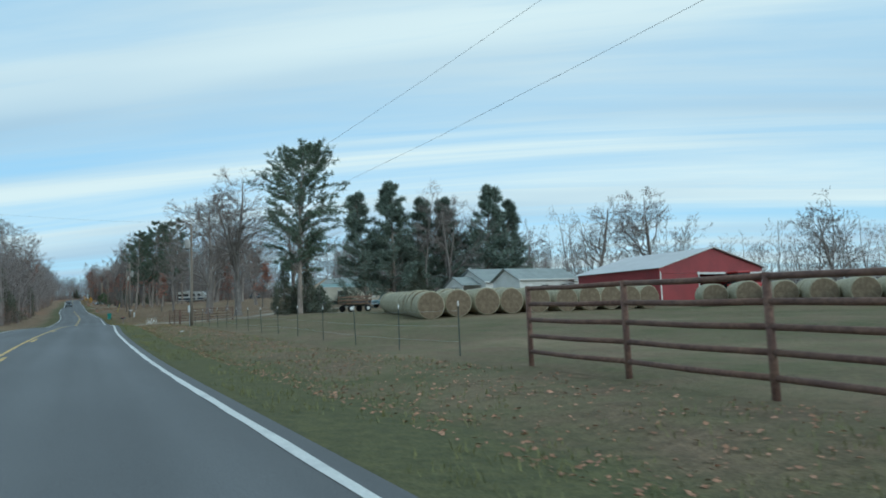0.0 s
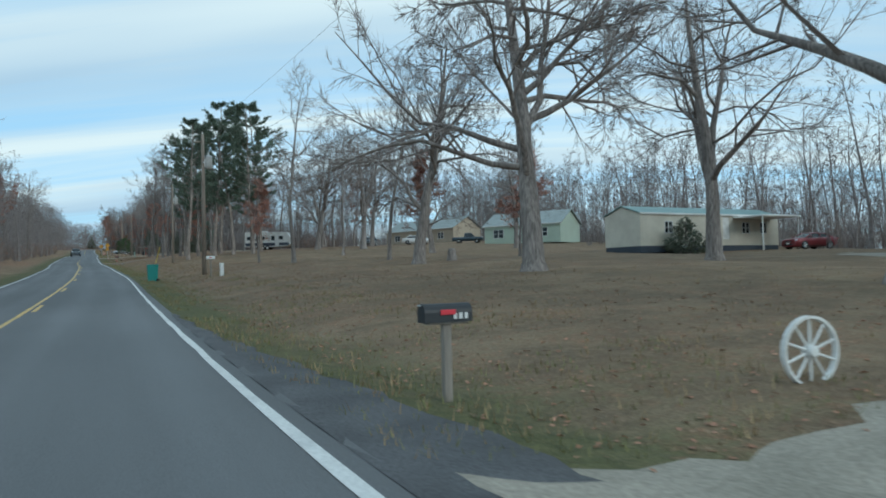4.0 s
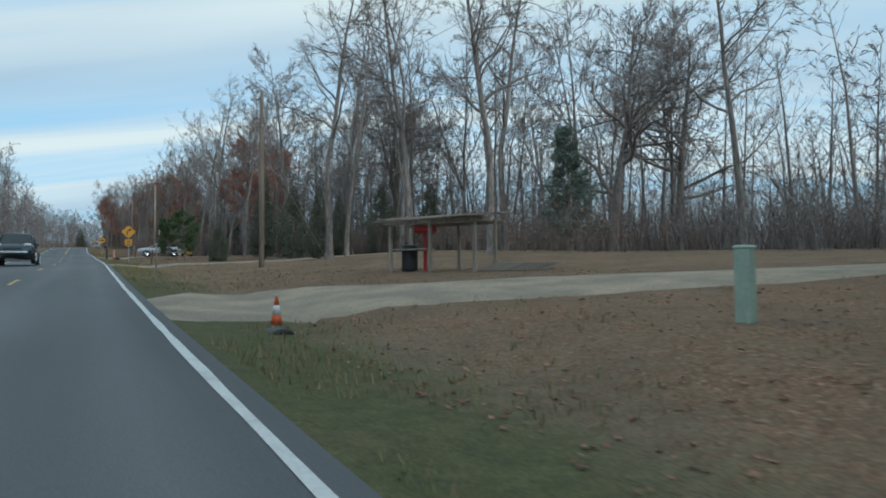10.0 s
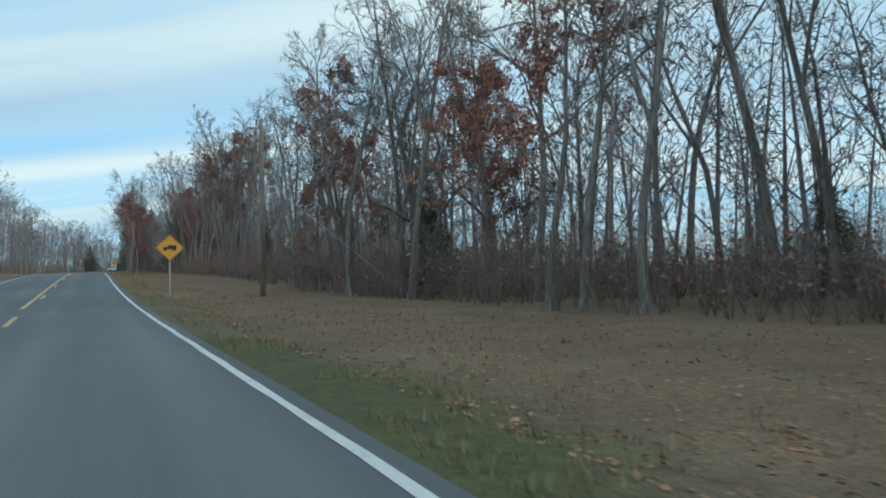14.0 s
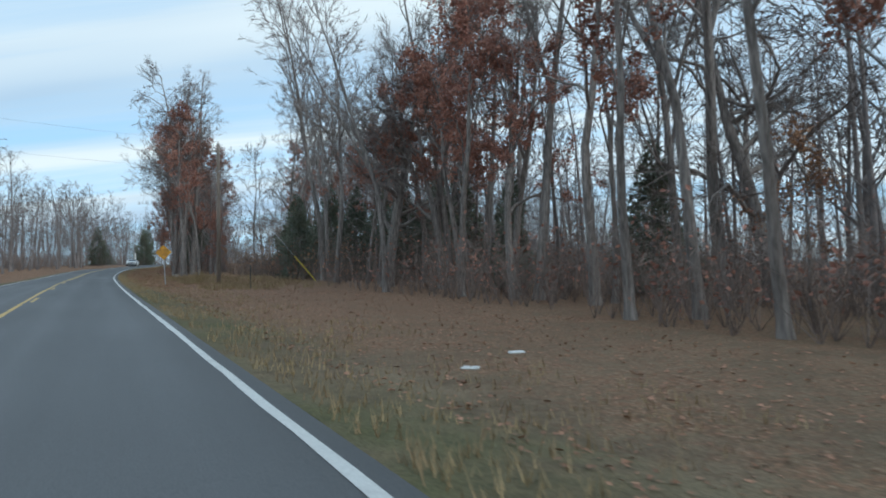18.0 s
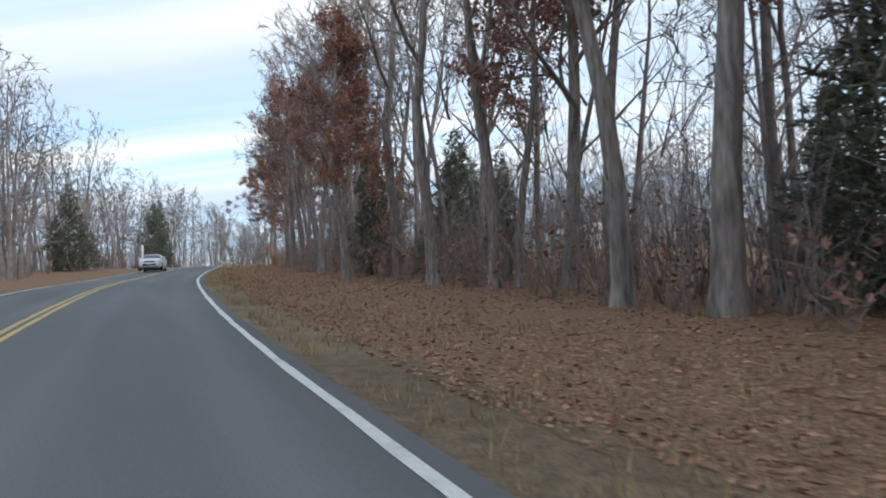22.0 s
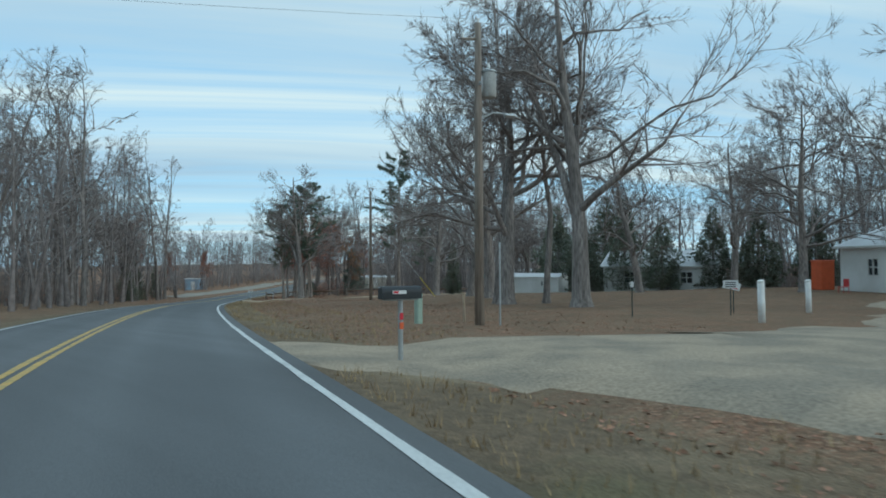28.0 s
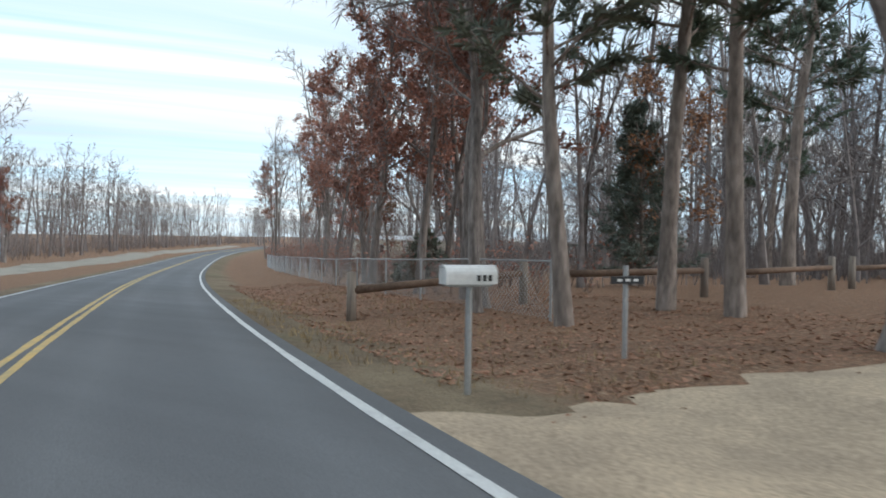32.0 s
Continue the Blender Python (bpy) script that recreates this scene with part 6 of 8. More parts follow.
def utility_pole(h=9.3, mat=None, arm=True, can=False, meter=False, label="weathered wooden utility pole", lamp=False):
    ob = thing("utility_pole", label, "utility pole")
    part("pole", Shape().tube([(0, 0, -.4), (0, 0, h * .5), (0, 0, h)], [.15, .13, .10], 10), mat or creosote, ob, smooth=True)
    if arm:
        part("crossarm", Shape().tube([(-.55, 0, h - .55), (0, -.02, h - .5)], .045, 6), creosote, ob)
        part("insulator", Shape().lathe([(.03, 0), (.05, .04), (.035, .08), (.05, .12), (.02, .16)], 10, (-.52, 0, h - .52)), white_enamel, ob)
    part("insulator", Shape().lathe([(.03, 0), (.05, .04), (.035, .08), (.05, .12), (.02, .16)], 10, (0, 0, h)), white_enamel, ob)
    part("neutral_bracket", Shape().box(0, -.14, h - 1.9, .06, .2, .1, .02), galvanised, ob)
    if can:
        c = part("transformer", Shape().lathe([(.20, 0), (.24, .04), (.24, .74), (.20, .80)], 16, (.36, 0, h - 2.3)), concrete, ob, "grey transformer can", smooth=True)
        part("lid", Shape().lathe([(.255, .80), (.255, .84), (.12, .90)], 16, (.36, 0, h - 2.3)), galvanised, c)
        part("bushing", Shape().lathe([(.03, .88), (.05, .98), (.03, 1.1)], 8, (.36, 0, h - 2.3)), white_enamel, c)
        part("mounting_bracket", Shape().box(.12, 0, h - 1.9, .2, .12, .5, .02), galvanised, ob)
    if meter:
        part("meter_box", Shape().box(.17, -.05, 1.55, .30, .18, .62, .03), galvanised, ob, "grey meter box")
        part("conduit", Shape().rod((.17, -.02, -.1), (.17, -.02, 1.3), .03), galvanised, ob)
        part("conduit", Shape().rod((.13, -.02, 1.8), (.13, -.02, h - 2), .025), galvanised, ob)
    if lamp:
        part("lamp_arm", Shape().tube([(0, 0, h - 3.0), (.5, 0, h - 2.75), (.95, 0, h - 2.75)], .03, 6), galvanised, ob)
        part("lamp_head", Shape().box(1.1, 0, h - 2.8, .42, .2, .12, .05), galvanised, ob)
    return ob


def guy_wire(a, b, guard=2.2):
    ob = thing("guy_wire", "steel guy wire with a yellow plastic guard at its foot", "guy wire")
    a, b = Vector(a), Vector(b)
    part("wire", Shape().rod(tuple(a), tuple(b), .012, 4), galvanised, ob)
    d = (a - b).normalized()
    part("guard", Shape().rod(tuple(b + d * .05), tuple(b + d * guard), .035, 6), yellow_guard, ob)
    return ob


def mailbox(box_mat, post_mat, label, flag=True, post="wood", decal=None, bars=False, h=1.1, length=.5):
    """A roadside mailbox with its door towards -x (the road)."""
    ob = thing("mailbox", label, "mailbox")
    sh = Shape()
    w, hh = .085, .10
    sec = [(-w, 0), (-w, hh)] + [(-w * math.cos(a), hh + w * math.sin(a)) for a in np.linspace(.3, math.pi - .3, 7)] + [(w, hh), (w, 0)]
    loft(sh, [[(x, y * 1.25, z + h) for y, z in sec] for x in (-length / 2, length / 2)])
    body = part("body", sh, box_mat, ob)
    part("door", loft(Shape(), [[(x, y * 1.32, (z - .1) * 1.05 + .1 + h) for y, z in sec] for x in (-length / 2 - .015, -length / 2 + .01)]), box_mat, ob)
    part("latch", Shape().box(-length / 2 - .03, 0, h + .17, .03, .05, .02, .005), galvanised, ob)
    if flag:
        part("flag", Shape().box(-.02, -w * 1.32 - .01, h + .10, .16, .008, .05, .003), red_ink, ob)
    if decal:
        part("decal", Shape().box(-.05, -w * 1.27 - .002, h + .10, .2, .006, .05), decal, ob)
    if bars:
        for k in range(3):
            part("number_bar", Shape().box(.06 + .06 * k, -w * 1.27 - .002, h + .06, .035, .006, .06), sign_white if box_mat is not white_enamel else sign_black, ob)
    if post == "wood":
        part("post", Shape().box(0, 0, h / 2 - .15, .09, .09, h + .3, .012), post_mat, ob)
    elif post == "pipe":
        part("post", Shape().rod((0, 0, -.3), (0, 0, h), .035, 8), post_mat, ob)
    elif post == "moulded":
        part("post", Shape().box(.0, 0, .42, .13, .13, 1.1, .02), post_mat, ob)
        part("sleeve", Shape().box(.0, 0, .12, .18, .18, .3, .02), post_mat, ob)
        part("bracket", Shape().tube([(.02, 0, .75), (-.12, 0, h - .02)], .06, 6), post_mat, ob)
    part("mounting_board", Shape().box(0, 0, h - .012, length * .86, .15, .025, .005), post_mat, ob)
    return ob


def diamond_sign(side, h, label, post=None):
    """A yellow diamond warning sign that faces -y, the tip of the diamond h above the ground at its foot."""
    ob = thing("warning_sign", label, "road sign")
    d = side * math.sqrt(.5)
    part("post", Shape().box(0, .035, (h + d) / 2 - .2, .06, .045, h + d + .4, .008), post or galvanised, ob)
    c = h + d
    plate = part("plate", Shape().prism([(0, c - d), (d, c), (0, c + d), (-d, c)], .006), sign_yellow, ob)
    b = Shape()
    i, j = d * .955, d * .925
    outer, inner = [(0, -i), (i, 0), (0, i), (-i, 0)], [(0, -j), (j, 0), (0, j), (-j, 0)]
    vs = [(p[0], -.006, c + p[1]) for p in outer + inner]
    b.add(vs, [(k, (k + 1) % 4, 4 + (k + 1) % 4, 4 + k) for k in range(4)])
    part("border", b, sign_black, plate)
    for s in (-1, 1):
        part("bolt", Shape().lathe([(.012, 0), (.012, .012)], 6, (0, -.012, c + s * .25), "y"), galvanised, ob)
    return ob, plate, c


def letters(text, size, x, y, z, mat, parent, name="lettering"):
    """Built-in font lettering that faces -y."""
    cu = bpy.data.curves.new(name, "FONT")
    cu.body, cu.size, cu.align_x, cu.align_y, cu.extrude = text, size, "CENTER", "CENTER", .001
    cu.materials.append(mat)
    t = new(name, cu)
    t.parent = parent
    t.matrix_basis = pose(x, y, z, 90, 0, 0)
    return t


def house(name, label, length, depth, eave, ridge, wall_mat, roof_mat, skirt=None, openings=(), gable_y=False, overhang=.35, category="house", siding=.18, porch=None):
    """A gabled house on a base of length (x) by depth (y), its front towards -y, the ridge along x. openings: (kind, x, z, w, h)."""
    ob = thing(name, label, category)
    hl, hd = length / 2, depth / 2
    t = .15
    z0 = .5 if skirt else 0
    if skirt:
        part("skirting", Shape().box(0, 0, .2, length - .06, depth - .06, .75, .01), skirt, ob)
    # front wall with real openings, cut as strips
    def wall_with_holes(holes):
        sh = Shape()
        xs = sorted({-hl, hl, *[o[1] - o[3] / 2 for o in holes], *[o[1] + o[3] / 2 for o in holes]})
        for a, b in zip(xs, xs[1:]):
            m = (a + b) / 2
            cuts = sorted([(o[2], o[2] + o[4]) for o in holes if abs(o[1] - m) < o[3] / 2])
            z = z0 - .1
            for c0, c1 in cuts + [(eave, eave)]:
                if c0 > z:
                    sh.box(m, -hd + t / 2, (z + c0) / 2, b - a, t, c0 - z)
                z = max(z, c1)
        return sh
    part("front_wall", wall_with_holes(openings), wall_mat, ob)
    n = int((eave - z0) / siding)
    lap = Shape()
    for k in range(n):
        z = z0 + (k + .5) * (eave - z0) / n
        segs, x = [], -hl
        for o in sorted(openings, key=lambda o: o[1]):
            if o[2] < z < o[2] + o[4]:
                segs.append((x, o[1] - o[3] / 2 - .06))
                x = o[1] + o[3] / 2 + .06
        segs.append((x, hl))
        for a, b in segs:
            if b - a > .05:
                lap.box((a + b) / 2, -hd - .008, z - .02, b - a, .016, siding * .3)
    part("siding", lap, wall_mat, ob)
    part("back_wall", Shape().box(0, hd - t / 2, (eave + z0) / 2 - .05, length, t, eave - z0 + .1), wall_mat, ob)
    for s in (-1, 1):
        part("gable_wall", Shape().prism([(-hd + t, z0 - .1), (hd - t, z0 - .1), (hd - t, eave), (0, ridge - .05), (-hd + t, eave)], t, Matrix.Translation((s * (hl - t / 2), 0, 0)) @ Matrix.Rotation(radians(90), 4, "Z")), wall_mat, ob)
        ang = math.atan2(ridge - eave, hd)
        run = math.hypot(ridge - eave, hd) + overhang
        rot = Matrix.Rotation(s * ang, 4, "X")
        cy, cz = s * (hd + overhang * math.cos(ang)) / 2, ridge - (run / 2) * math.sin(ang)
        slope = part("roof_slope", Shape().box(0, cy, cz + .05, length + overhang * 2, run, .08, .02, Matrix.Rotation(-s * ang, 3, "X")), roof_mat, ob)
        part("fascia", Shape().box(0, s * (hd + overhang * math.cos(ang) + .01), eave - overhang * math.sin(ang) + .02, length + overhang * 2, .03, .16, .01), white_siding, ob)
    for kind, x, z, w, h in openings:
        y = -hd
        if kind == "window":
            win = part("window", Shape().box(x, y + .07, z + h / 2, w, .02, h), window_glass, ob)
            fr = Shape()
            for dx in (-w / 2, 0, w / 2):
                fr.box(x + dx, y + .02, z + h / 2, .06, .1, h + .06)
            for dz in (0, h / 2, h):
                fr.box(x, y + .02, z + dz, w + .1, .1, .06)
            part("window_frame", fr, white_siding, win)
        elif kind == "door":
            d = part("door", Shape().box(x, y + .06, z + h / 2, w, .05, h, .01), white_enamel, ob)
            part("door_handle", Shape().box(x + w * .38, y + .02, z + h * .48, .04, .06, .04, .01), galvanised, d)
        elif kind == "garage":
            d = part("garage_door", Shape().box(x, y + .07, z + h / 2, w, .04, h, .01), white_enamel, ob)
            for k in range(1, 4):
                part("panel_rail", Shape().box(x, y + .042, z + h * k / 4, w * .98, .02, .03), concrete, d)
        elif kind == "dark":
            # black sheet inside the opening, in place of a shaded interior
            part("doorway_backing", Shape().box(x, y + 1.2, z + h / 2, w + .6, .05, h), black_plastic, ob)
    return ob


def pipe_fence(pts, h, rails, label, mat, post_r=.055, rail_r=.045, name="pipe_fence", category="fence"):
    """A fence of welded pipe from place to place."""
    ob = thing(name, label, category)
    for x, y in pts:
        g = ground(x, y)
        part("post", Shape().tube([(x, y, g - .4), (x, y, g + h + .03)], post_r, 8), mat, ob, smooth=True)
    for (x0, y0), (x1, y1) in zip(pts, pts[1:]):
        g0, g1 = ground(x0, y0), ground(x1, y1)
        for k in range(rails):
            z = .28 + (h - .30) * k / (rails - 1)
            part("rail", Shape().tube([(x0, y0, g0 + z), ((x0 + x1) / 2, (y0 + y1) / 2, (g0 + g1) / 2 + z - .015), (x1, y1, g1 + z)], rail_r, 8), mat, ob, smooth=True)
    return ob


def cone(banded=True):
    ob = thing("traffic_cone", "faded orange traffic cone with a white band" if banded else "plain faded orange traffic cone", "traffic cone")
    part("base", Shape().box(0, 0, .02, .36, .36, .04, .015), black_rubber, ob)
    part("body", Shape().lathe([(.14, .04), (.10, .28)], 14), orange_plastic, ob, smooth=True)
    part("band", Shape().lathe([(.102, .28), (.068, .50)], 14), sign_white if banded else orange_plastic, ob, "dirty white band" if banded else "", smooth=True)
    part("tip", Shape().lathe([(.067, .50), (.03, .70), (.025, .71)], 14), orange_plastic, ob, smooth=True)
    return ob


def delineator():
    """A tall channelizing tube with bands and a loop on top."""
    ob = thing("traffic_delineator", "tall orange traffic tube with dirty white bands", "traffic delineator")
    part("base", Shape().lathe([(.21, 0), (.21, .05), (.15, .08)], 14), black_rubber, ob)
    zs, rs = [.06, .32, .47, .60, .74, .87, 1.0], [.115, .095, .086, .08, .073, .066, .058]
    for k in range(6):
        part("band" if k % 2 else "body", Shape().lathe([(rs[k], zs[k]), (rs[k + 1], zs[k + 1])], 16), sign_white if k % 2 else orange_plastic, ob, "dirty white band" if k % 2 else "", smooth=True)
    part("loop", Shape().tube([(-.04, 0, .99), (-.05, 0, 1.08), (0, 0, 1.15), (.05, 0, 1.08), (.04, 0, .99)], .018, 7), orange_plastic, ob, smooth=True)
    return ob


def pedestal(h=.95, mat=None, label="pale green utility pedestal beside the road", tag=False):
    ob = thing("utility_pedestal", label, "utility pedestal")
    part("body", Shape().box(0, 0, h / 2 - .1, .22, .20, h + .2, .03), mat or pale_green, ob)
    part("cap", Shape().box(0, 0, h, .24, .22, .06, .025), mat or pale_green, ob)
    if tag:
        part("warning_tag", Shape().box(-.02, -.105, h * .7, .12, .01, .3, .003), yellow_guard, ob)
    return ob


def culvert(label="end of a corrugated steel culvert pipe in the ditch", mat=None, rings=14):
    ob = thing("culvert_pipe", label, "culvert")
    sh = Shape()
    prof = []
    for k in range(rings):
        prof.append((.23 + (.012 if k % 2 else 0), -.9 + .1 * k))
    part("pipe", sh.lathe(prof, 18, (0, 0, .1), "y"), mat or galvanised, ob, smooth=True)
    # black disc on the capped end stands in for the pipe's dark inside
    part("mouth", Shape().lathe([(.205, -.93), (.205, -.90)], 18, (0, 0, .1), "y"), black_plastic, ob)
    return ob


def bale():
    ob = thing("round_hay_bale", "weathered grey-green round hay bale on dead grass", "hay bale")
    rng = random.Random(3)
    prof = [(.70, -.76), (.745, -.70)] + [(.75 + rng.uniform(-.012, .012), -.62 + .124 * k) for k in range(11)] + [(.745, .70), (.70, .76)]
    part("wrap", Shape().lathe(prof, 26, (0, 0, .72), "y"), hay, ob, smooth=True)
    for s in (-1, 1):
        part("end_face", Shape().lathe([(.69, .762 * s), (.45, .775 * s), (.12, .765 * s)], 22, (0, 0, .72), "y"), hay_end, ob, "brown coiled end face")
    return ob

# ---- things, stretch by stretch ----
def put(ob, x, y, turn=0.0, sink=.03, lean=0.0, roll=0.0):
    ob.matrix_basis = stand(x, y, turn, sink, lean, roll)
    return ob


def again(ob, x, y, turn=0.0, sink=.03, lean=0.0, roll=0.0):
    return copy_thing(ob, stand(x, y, turn, sink, lean, roll))


# -- drives --
drive("gravel_drive", [(2.4, 83.4), (6, 83.6), (12, 84.0), (20, 86.0), (30, 92.0), (42, 108.0)], [6.0, 4.4, 3.6, 3.2, 3.0, 3.0], grey_gravel, "pale gravel drive into a wooded yard", 1)
drive("dirt_drive", [(.6, 190.4), (5, 189.2), (12, 190.4), (24, 192.5)], [6.5, 4.4, 3.6, 3.2], dirt, "rutted brown dirt drive with a dark wet mouth", 2, lift=.035)
drive("gravel_drive", [(.0, 232.2), (5, 229.8), (12, 226.5), (22, 223.0), (40, 219.0)], [8.5, 5.6, 4.0, 3.2, 3.0], gravel, "wide pale gravel drive opening to the road", 3)
drive("gravel_drive", [(-.6, 267.0), (4.0, 264.6), (12, 262.2), (26, 261.0)], [6.6, 5.2, 4.4, 4.0], gravel, "grey gravel drive with tyre tracks", 4)
drive("gravel_drive", [(-.6, 300.6), (4, 300.0), (10, 299.4), (18, 300.6), (34, 304.0)], [8.5, 6.0, 4.6, 3.6, 3.4], grey_gravel, "pale gravel drive beside a parked car", 5)
drive("gravel_lot", [(20.5, 597.5), (27, 599.0), (36, 602.0), (48, 607.0), (64, 612.5)], [13, 12, 12.5, 12, 9], gravel, "broad tan gravel lot before a workshop", 6)
drive("gravel_drive", [(26.6, 617.4), (30.2, 615.3), (34.4, 610.3), (42, 606.4), (52, 603)], [4.5, 6.5, 13.0, 14.5, 12], gravel, "second mouth of the gravel lot", 7, lift=.06)
drive("gravel_lot", [(29.6, 613.0), (30.2, 609.5), (30.4, 605.5), (29.0, 601.5)], [2.2, 4.8, 6.0, 7.0], gravel, "edge of the gravel lot beside a strip of dead grass", 12, lift=.07)
drive("gravel_drive", [(60.0, 683.9), (64, 682.4), (71, 679.8), (84, 677.0), (104, 671.0)], [9.0, 8.4, 4.2, 3.2, 3.2], tan_gravel, "pale tan gravel drive along a chain-link fence", 8)
drive("gravel_side_road", [beside(y, -10.2) for y in (706, 720, 740, 780, 840)], [4.5, 4.5, 4.5, 5, 5], grey_gravel, "pale gravel lane beside the main road", 9)
drive("gravel_drive", [(20.0, 589.0), (28, 586.5), (40, 584.0), (58, 578.0)], [4.0, 3.2, 3.0, 3.0], grey_gravel, "gravel drive behind roadside oaks", 10)

# -- asphalt aprons where the drives meet the road --
def apron(y0, y1, widths, label):
    """A ragged patch of dark asphalt beside the edge line; widths at even steps from y0 to y1."""
    vs, fs = [], []
    ys = np.arange(y0, y1 + .01, .4)
    for k, y in enumerate(ys):
        w = float(np.interp(y, np.linspace(y0, y1, len(widths)), widths)) + .07 * math.sin(y * 2.7) + .05 * math.sin(y * 7.1)
        for f in (0, .5, .93, 1):
            lat = 3.19 + max(w, .08) * f
            x, yy = beside(y, lat)
            i, _ = nearest(x, yy)
            top = float(SZ[i]) - .034
            vs.append((x, yy, top if f == 0 else ground(x, yy) + (-.05 if f == 1 else max(.03, (1 - f) * .08))))
    for k in range(len(ys) - 1):
        for c in range(3):
            q = k * 4 + c
            fs.append((q, q + 1, q + 5, q + 4))
    return solid("asphalt_apron", Shape().add(vs, fs), asphalt_edge, label, "road", kind="structure", smooth=True)


apron(84, 101, [1.4, 1.2, .9, .55, .25, .1], "dark crumbling asphalt apron at a drive mouth")

# -- field and farm --
pipe_fence([(8.0, 11.1), (7.85, 8.2), (7.6, 5.4), (7.4, 2.5), (7.2, -.5), (7.0, -3.5)], 1.58, 5, "rusty brown five-rail pipe fence along a pasture", rust_pipe)
tpost = thing("fence_post", "thin green steel fence post with a white tip", "fence post", "posts of the pasture fence")
part("stake", Shape().box(0, 0, .55, .03, .02, 1.7, .004), dark_steel, tpost)
part("flange", Shape().box(0, .014, .55, .008, .02, 1.7), dark_steel, tpost)
part("tip", Shape().box(0, 0, 1.36, .034, .024, .13, .004), sign_white, tpost)
post_ys = [14.8, 18.6, 22.4, 26.2, 30.0, 33.6, 37.4, 41.0, 44.6, 48.4, 52.2, 56.2, 60.2, 64.4, 68.6]
for k, y in enumerate(post_ys):
    x = 8.3 + .01 * y
    if k == 0:
        put(tpost, x, y)
    else:
        again(tpost, x, y, random.uniform(-9, 9), lean=random.uniform(-2, 2), roll=random.uniform(-2.5, 2.5))
strands = thing("fence_wire", "sagging strands of thin fence wire", "fence wire")
for z in (.35, .75, 1.15):
    sh = Shape()
    for y0, y1 in zip(post_ys, post_ys[1:]):
        a, b = (8.3 + .01 * y0, y0), (8.3 + .01 * y1, y1)
        sh.rod((*a, ground(*a) + z), (*b, ground(*b) + z), .003, 3)
    part("strand", sh, galvanised, strands)

hay_bale = bale()
fronts = [23.4, 25.9, 28.0, 30.4, 32.9, 35.4, 37.5, 39.7, 41.9]
bales = [(21.2 + .58 * k, 41.4 + 2.02 * k, -15) for k in range(10)] + [(x + .5 * r, 41.5 + 2.05 * r + .15 * math.sin(x * 3), -13) for x in fronts for r in range(2)] \
    + [(44.9 + .75 * k + 1.3 * r, 36.8 - 2.5 * k + 1.5 * r, -42) for k in range(7) for r in range(2)]
for k, (x, y, turn) in enumerate(bales):
    ob = put(hay_bale, x, y, turn, .05) if k == 0 else again(hay_bale, x, y, turn + random.uniform(-5, 5), .05)
    ob.scale = (1.34 + .05 * math.sin(k * 2.1), 1.34, 1.34 + .04 * math.sin(k * 1.3))
    ob["group"] = "hay bales in rows"

barn = thing("barn", "red metal barn with a pale metal roof and open front", "barn")
W2, D2, EA, RI = 8.0, 6.2, 3.5, 5.6
part("left_wall", Shape().box(-W2 + .06, 0, EA / 2, .12, D2 * 2, EA), red_metal, barn)
part("right_wall", Shape().box(W2 - .06, 0, EA / 2, .12, D2 * 2, EA), red_metal, barn)
part("rear_wall", Shape().prism([(-W2 + .13, 0), (W2 - .13, 0), (W2 - .13, EA), (0, RI - .06), (-W2 + .13, EA)], .12, Matrix.Translation((0, D2 - .07, 0))), red_metal, barn)
part("front_gable", Shape().prism([(-W2 + .13, EA - .6), (W2 - .13, EA - .6), (W2 - .13, EA), (0, RI - .06), (-W2 + .13, EA)], .12, Matrix.Translation((0, -D2 + .07, 0))), red_metal, barn)
part("front_wall", Shape().box(-5.1, -D2 + .07, (EA - .62) / 2, 5.5, .12, EA - .62), red_metal, barn)
part("door_header", Shape().box(2.7, -D2 - .03, EA - .62, 10.4, .08, .22, .01), white_enamel, barn)
for x in (-7.85, -2.3, 7.85):
    part("corner_trim", Shape().box(x, -D2 - .02, EA / 2 - .2, .16, .05, EA - .4, .01), white_enamel, barn)
ribs = Shape()
for k in range(35):
    ribs.box(-W2 - .012, -D2 + .2 + k * .345, EA / 2, .025, .04, EA - .05)
part("wall_ribs", ribs, red_metal, barn)["kind"] = "stuff"
for s in (-1, 1):
    a = math.atan2(RI - EA, W2)
    run = math.hypot(RI - EA, W2) + .4
    part("roof_slope", Shape().box(s * (W2 + .4 * math.cos(a)) / 2, 0, RI - run / 2 * math.sin(a) + .05, run, D2 * 2 + .7, .06, .01, Matrix.Rotation(s * a, 3, "Y")), pale_roof, barn)
part("gable_trim", Shape().tube([(-W2 - .35, -D2 - .3, EA - .05), (0, -D2 - .3, RI + .06), (W2 + .35, -D2 - .3, EA - .05)], .07, 4), white_enamel, barn)
put(barn, 58.8, 54.1, 0)
lean_to = thing("lean_to", "open lean-to of pale metal sheet beside the barn", "shed")
part("roof", Shape().box(0, 0, 2.75, 4.6, 9.0, .06, .01, Matrix.Rotation(.12, 3, "Y")), pale_roof, lean_to)
for y in (-4.2, 0, 4.2):
    part("post", Shape().box(2.1, y, 1.2, .12, .12, 2.6, .01), grey_wood, lean_to)
    part("post", Shape().box(-2.1, y, 1.4, .12, .12, 2.9, .01), grey_wood, lean_to)
put(lean_to, 69.6, 52.6, 0)
tractor = thing("tractor", "red farm tractor with a glazed cab before the barn", "tractor")
tractor_red = material("tractor_red_paint", (.42, .035, .03), .4, vary=.08, scale=2, fine=20, bump=.02, coat=.3)
part("hood", Shape().box(1.15, 0, 1.25, 1.9, .75, .75, .12), tractor_red, tractor)
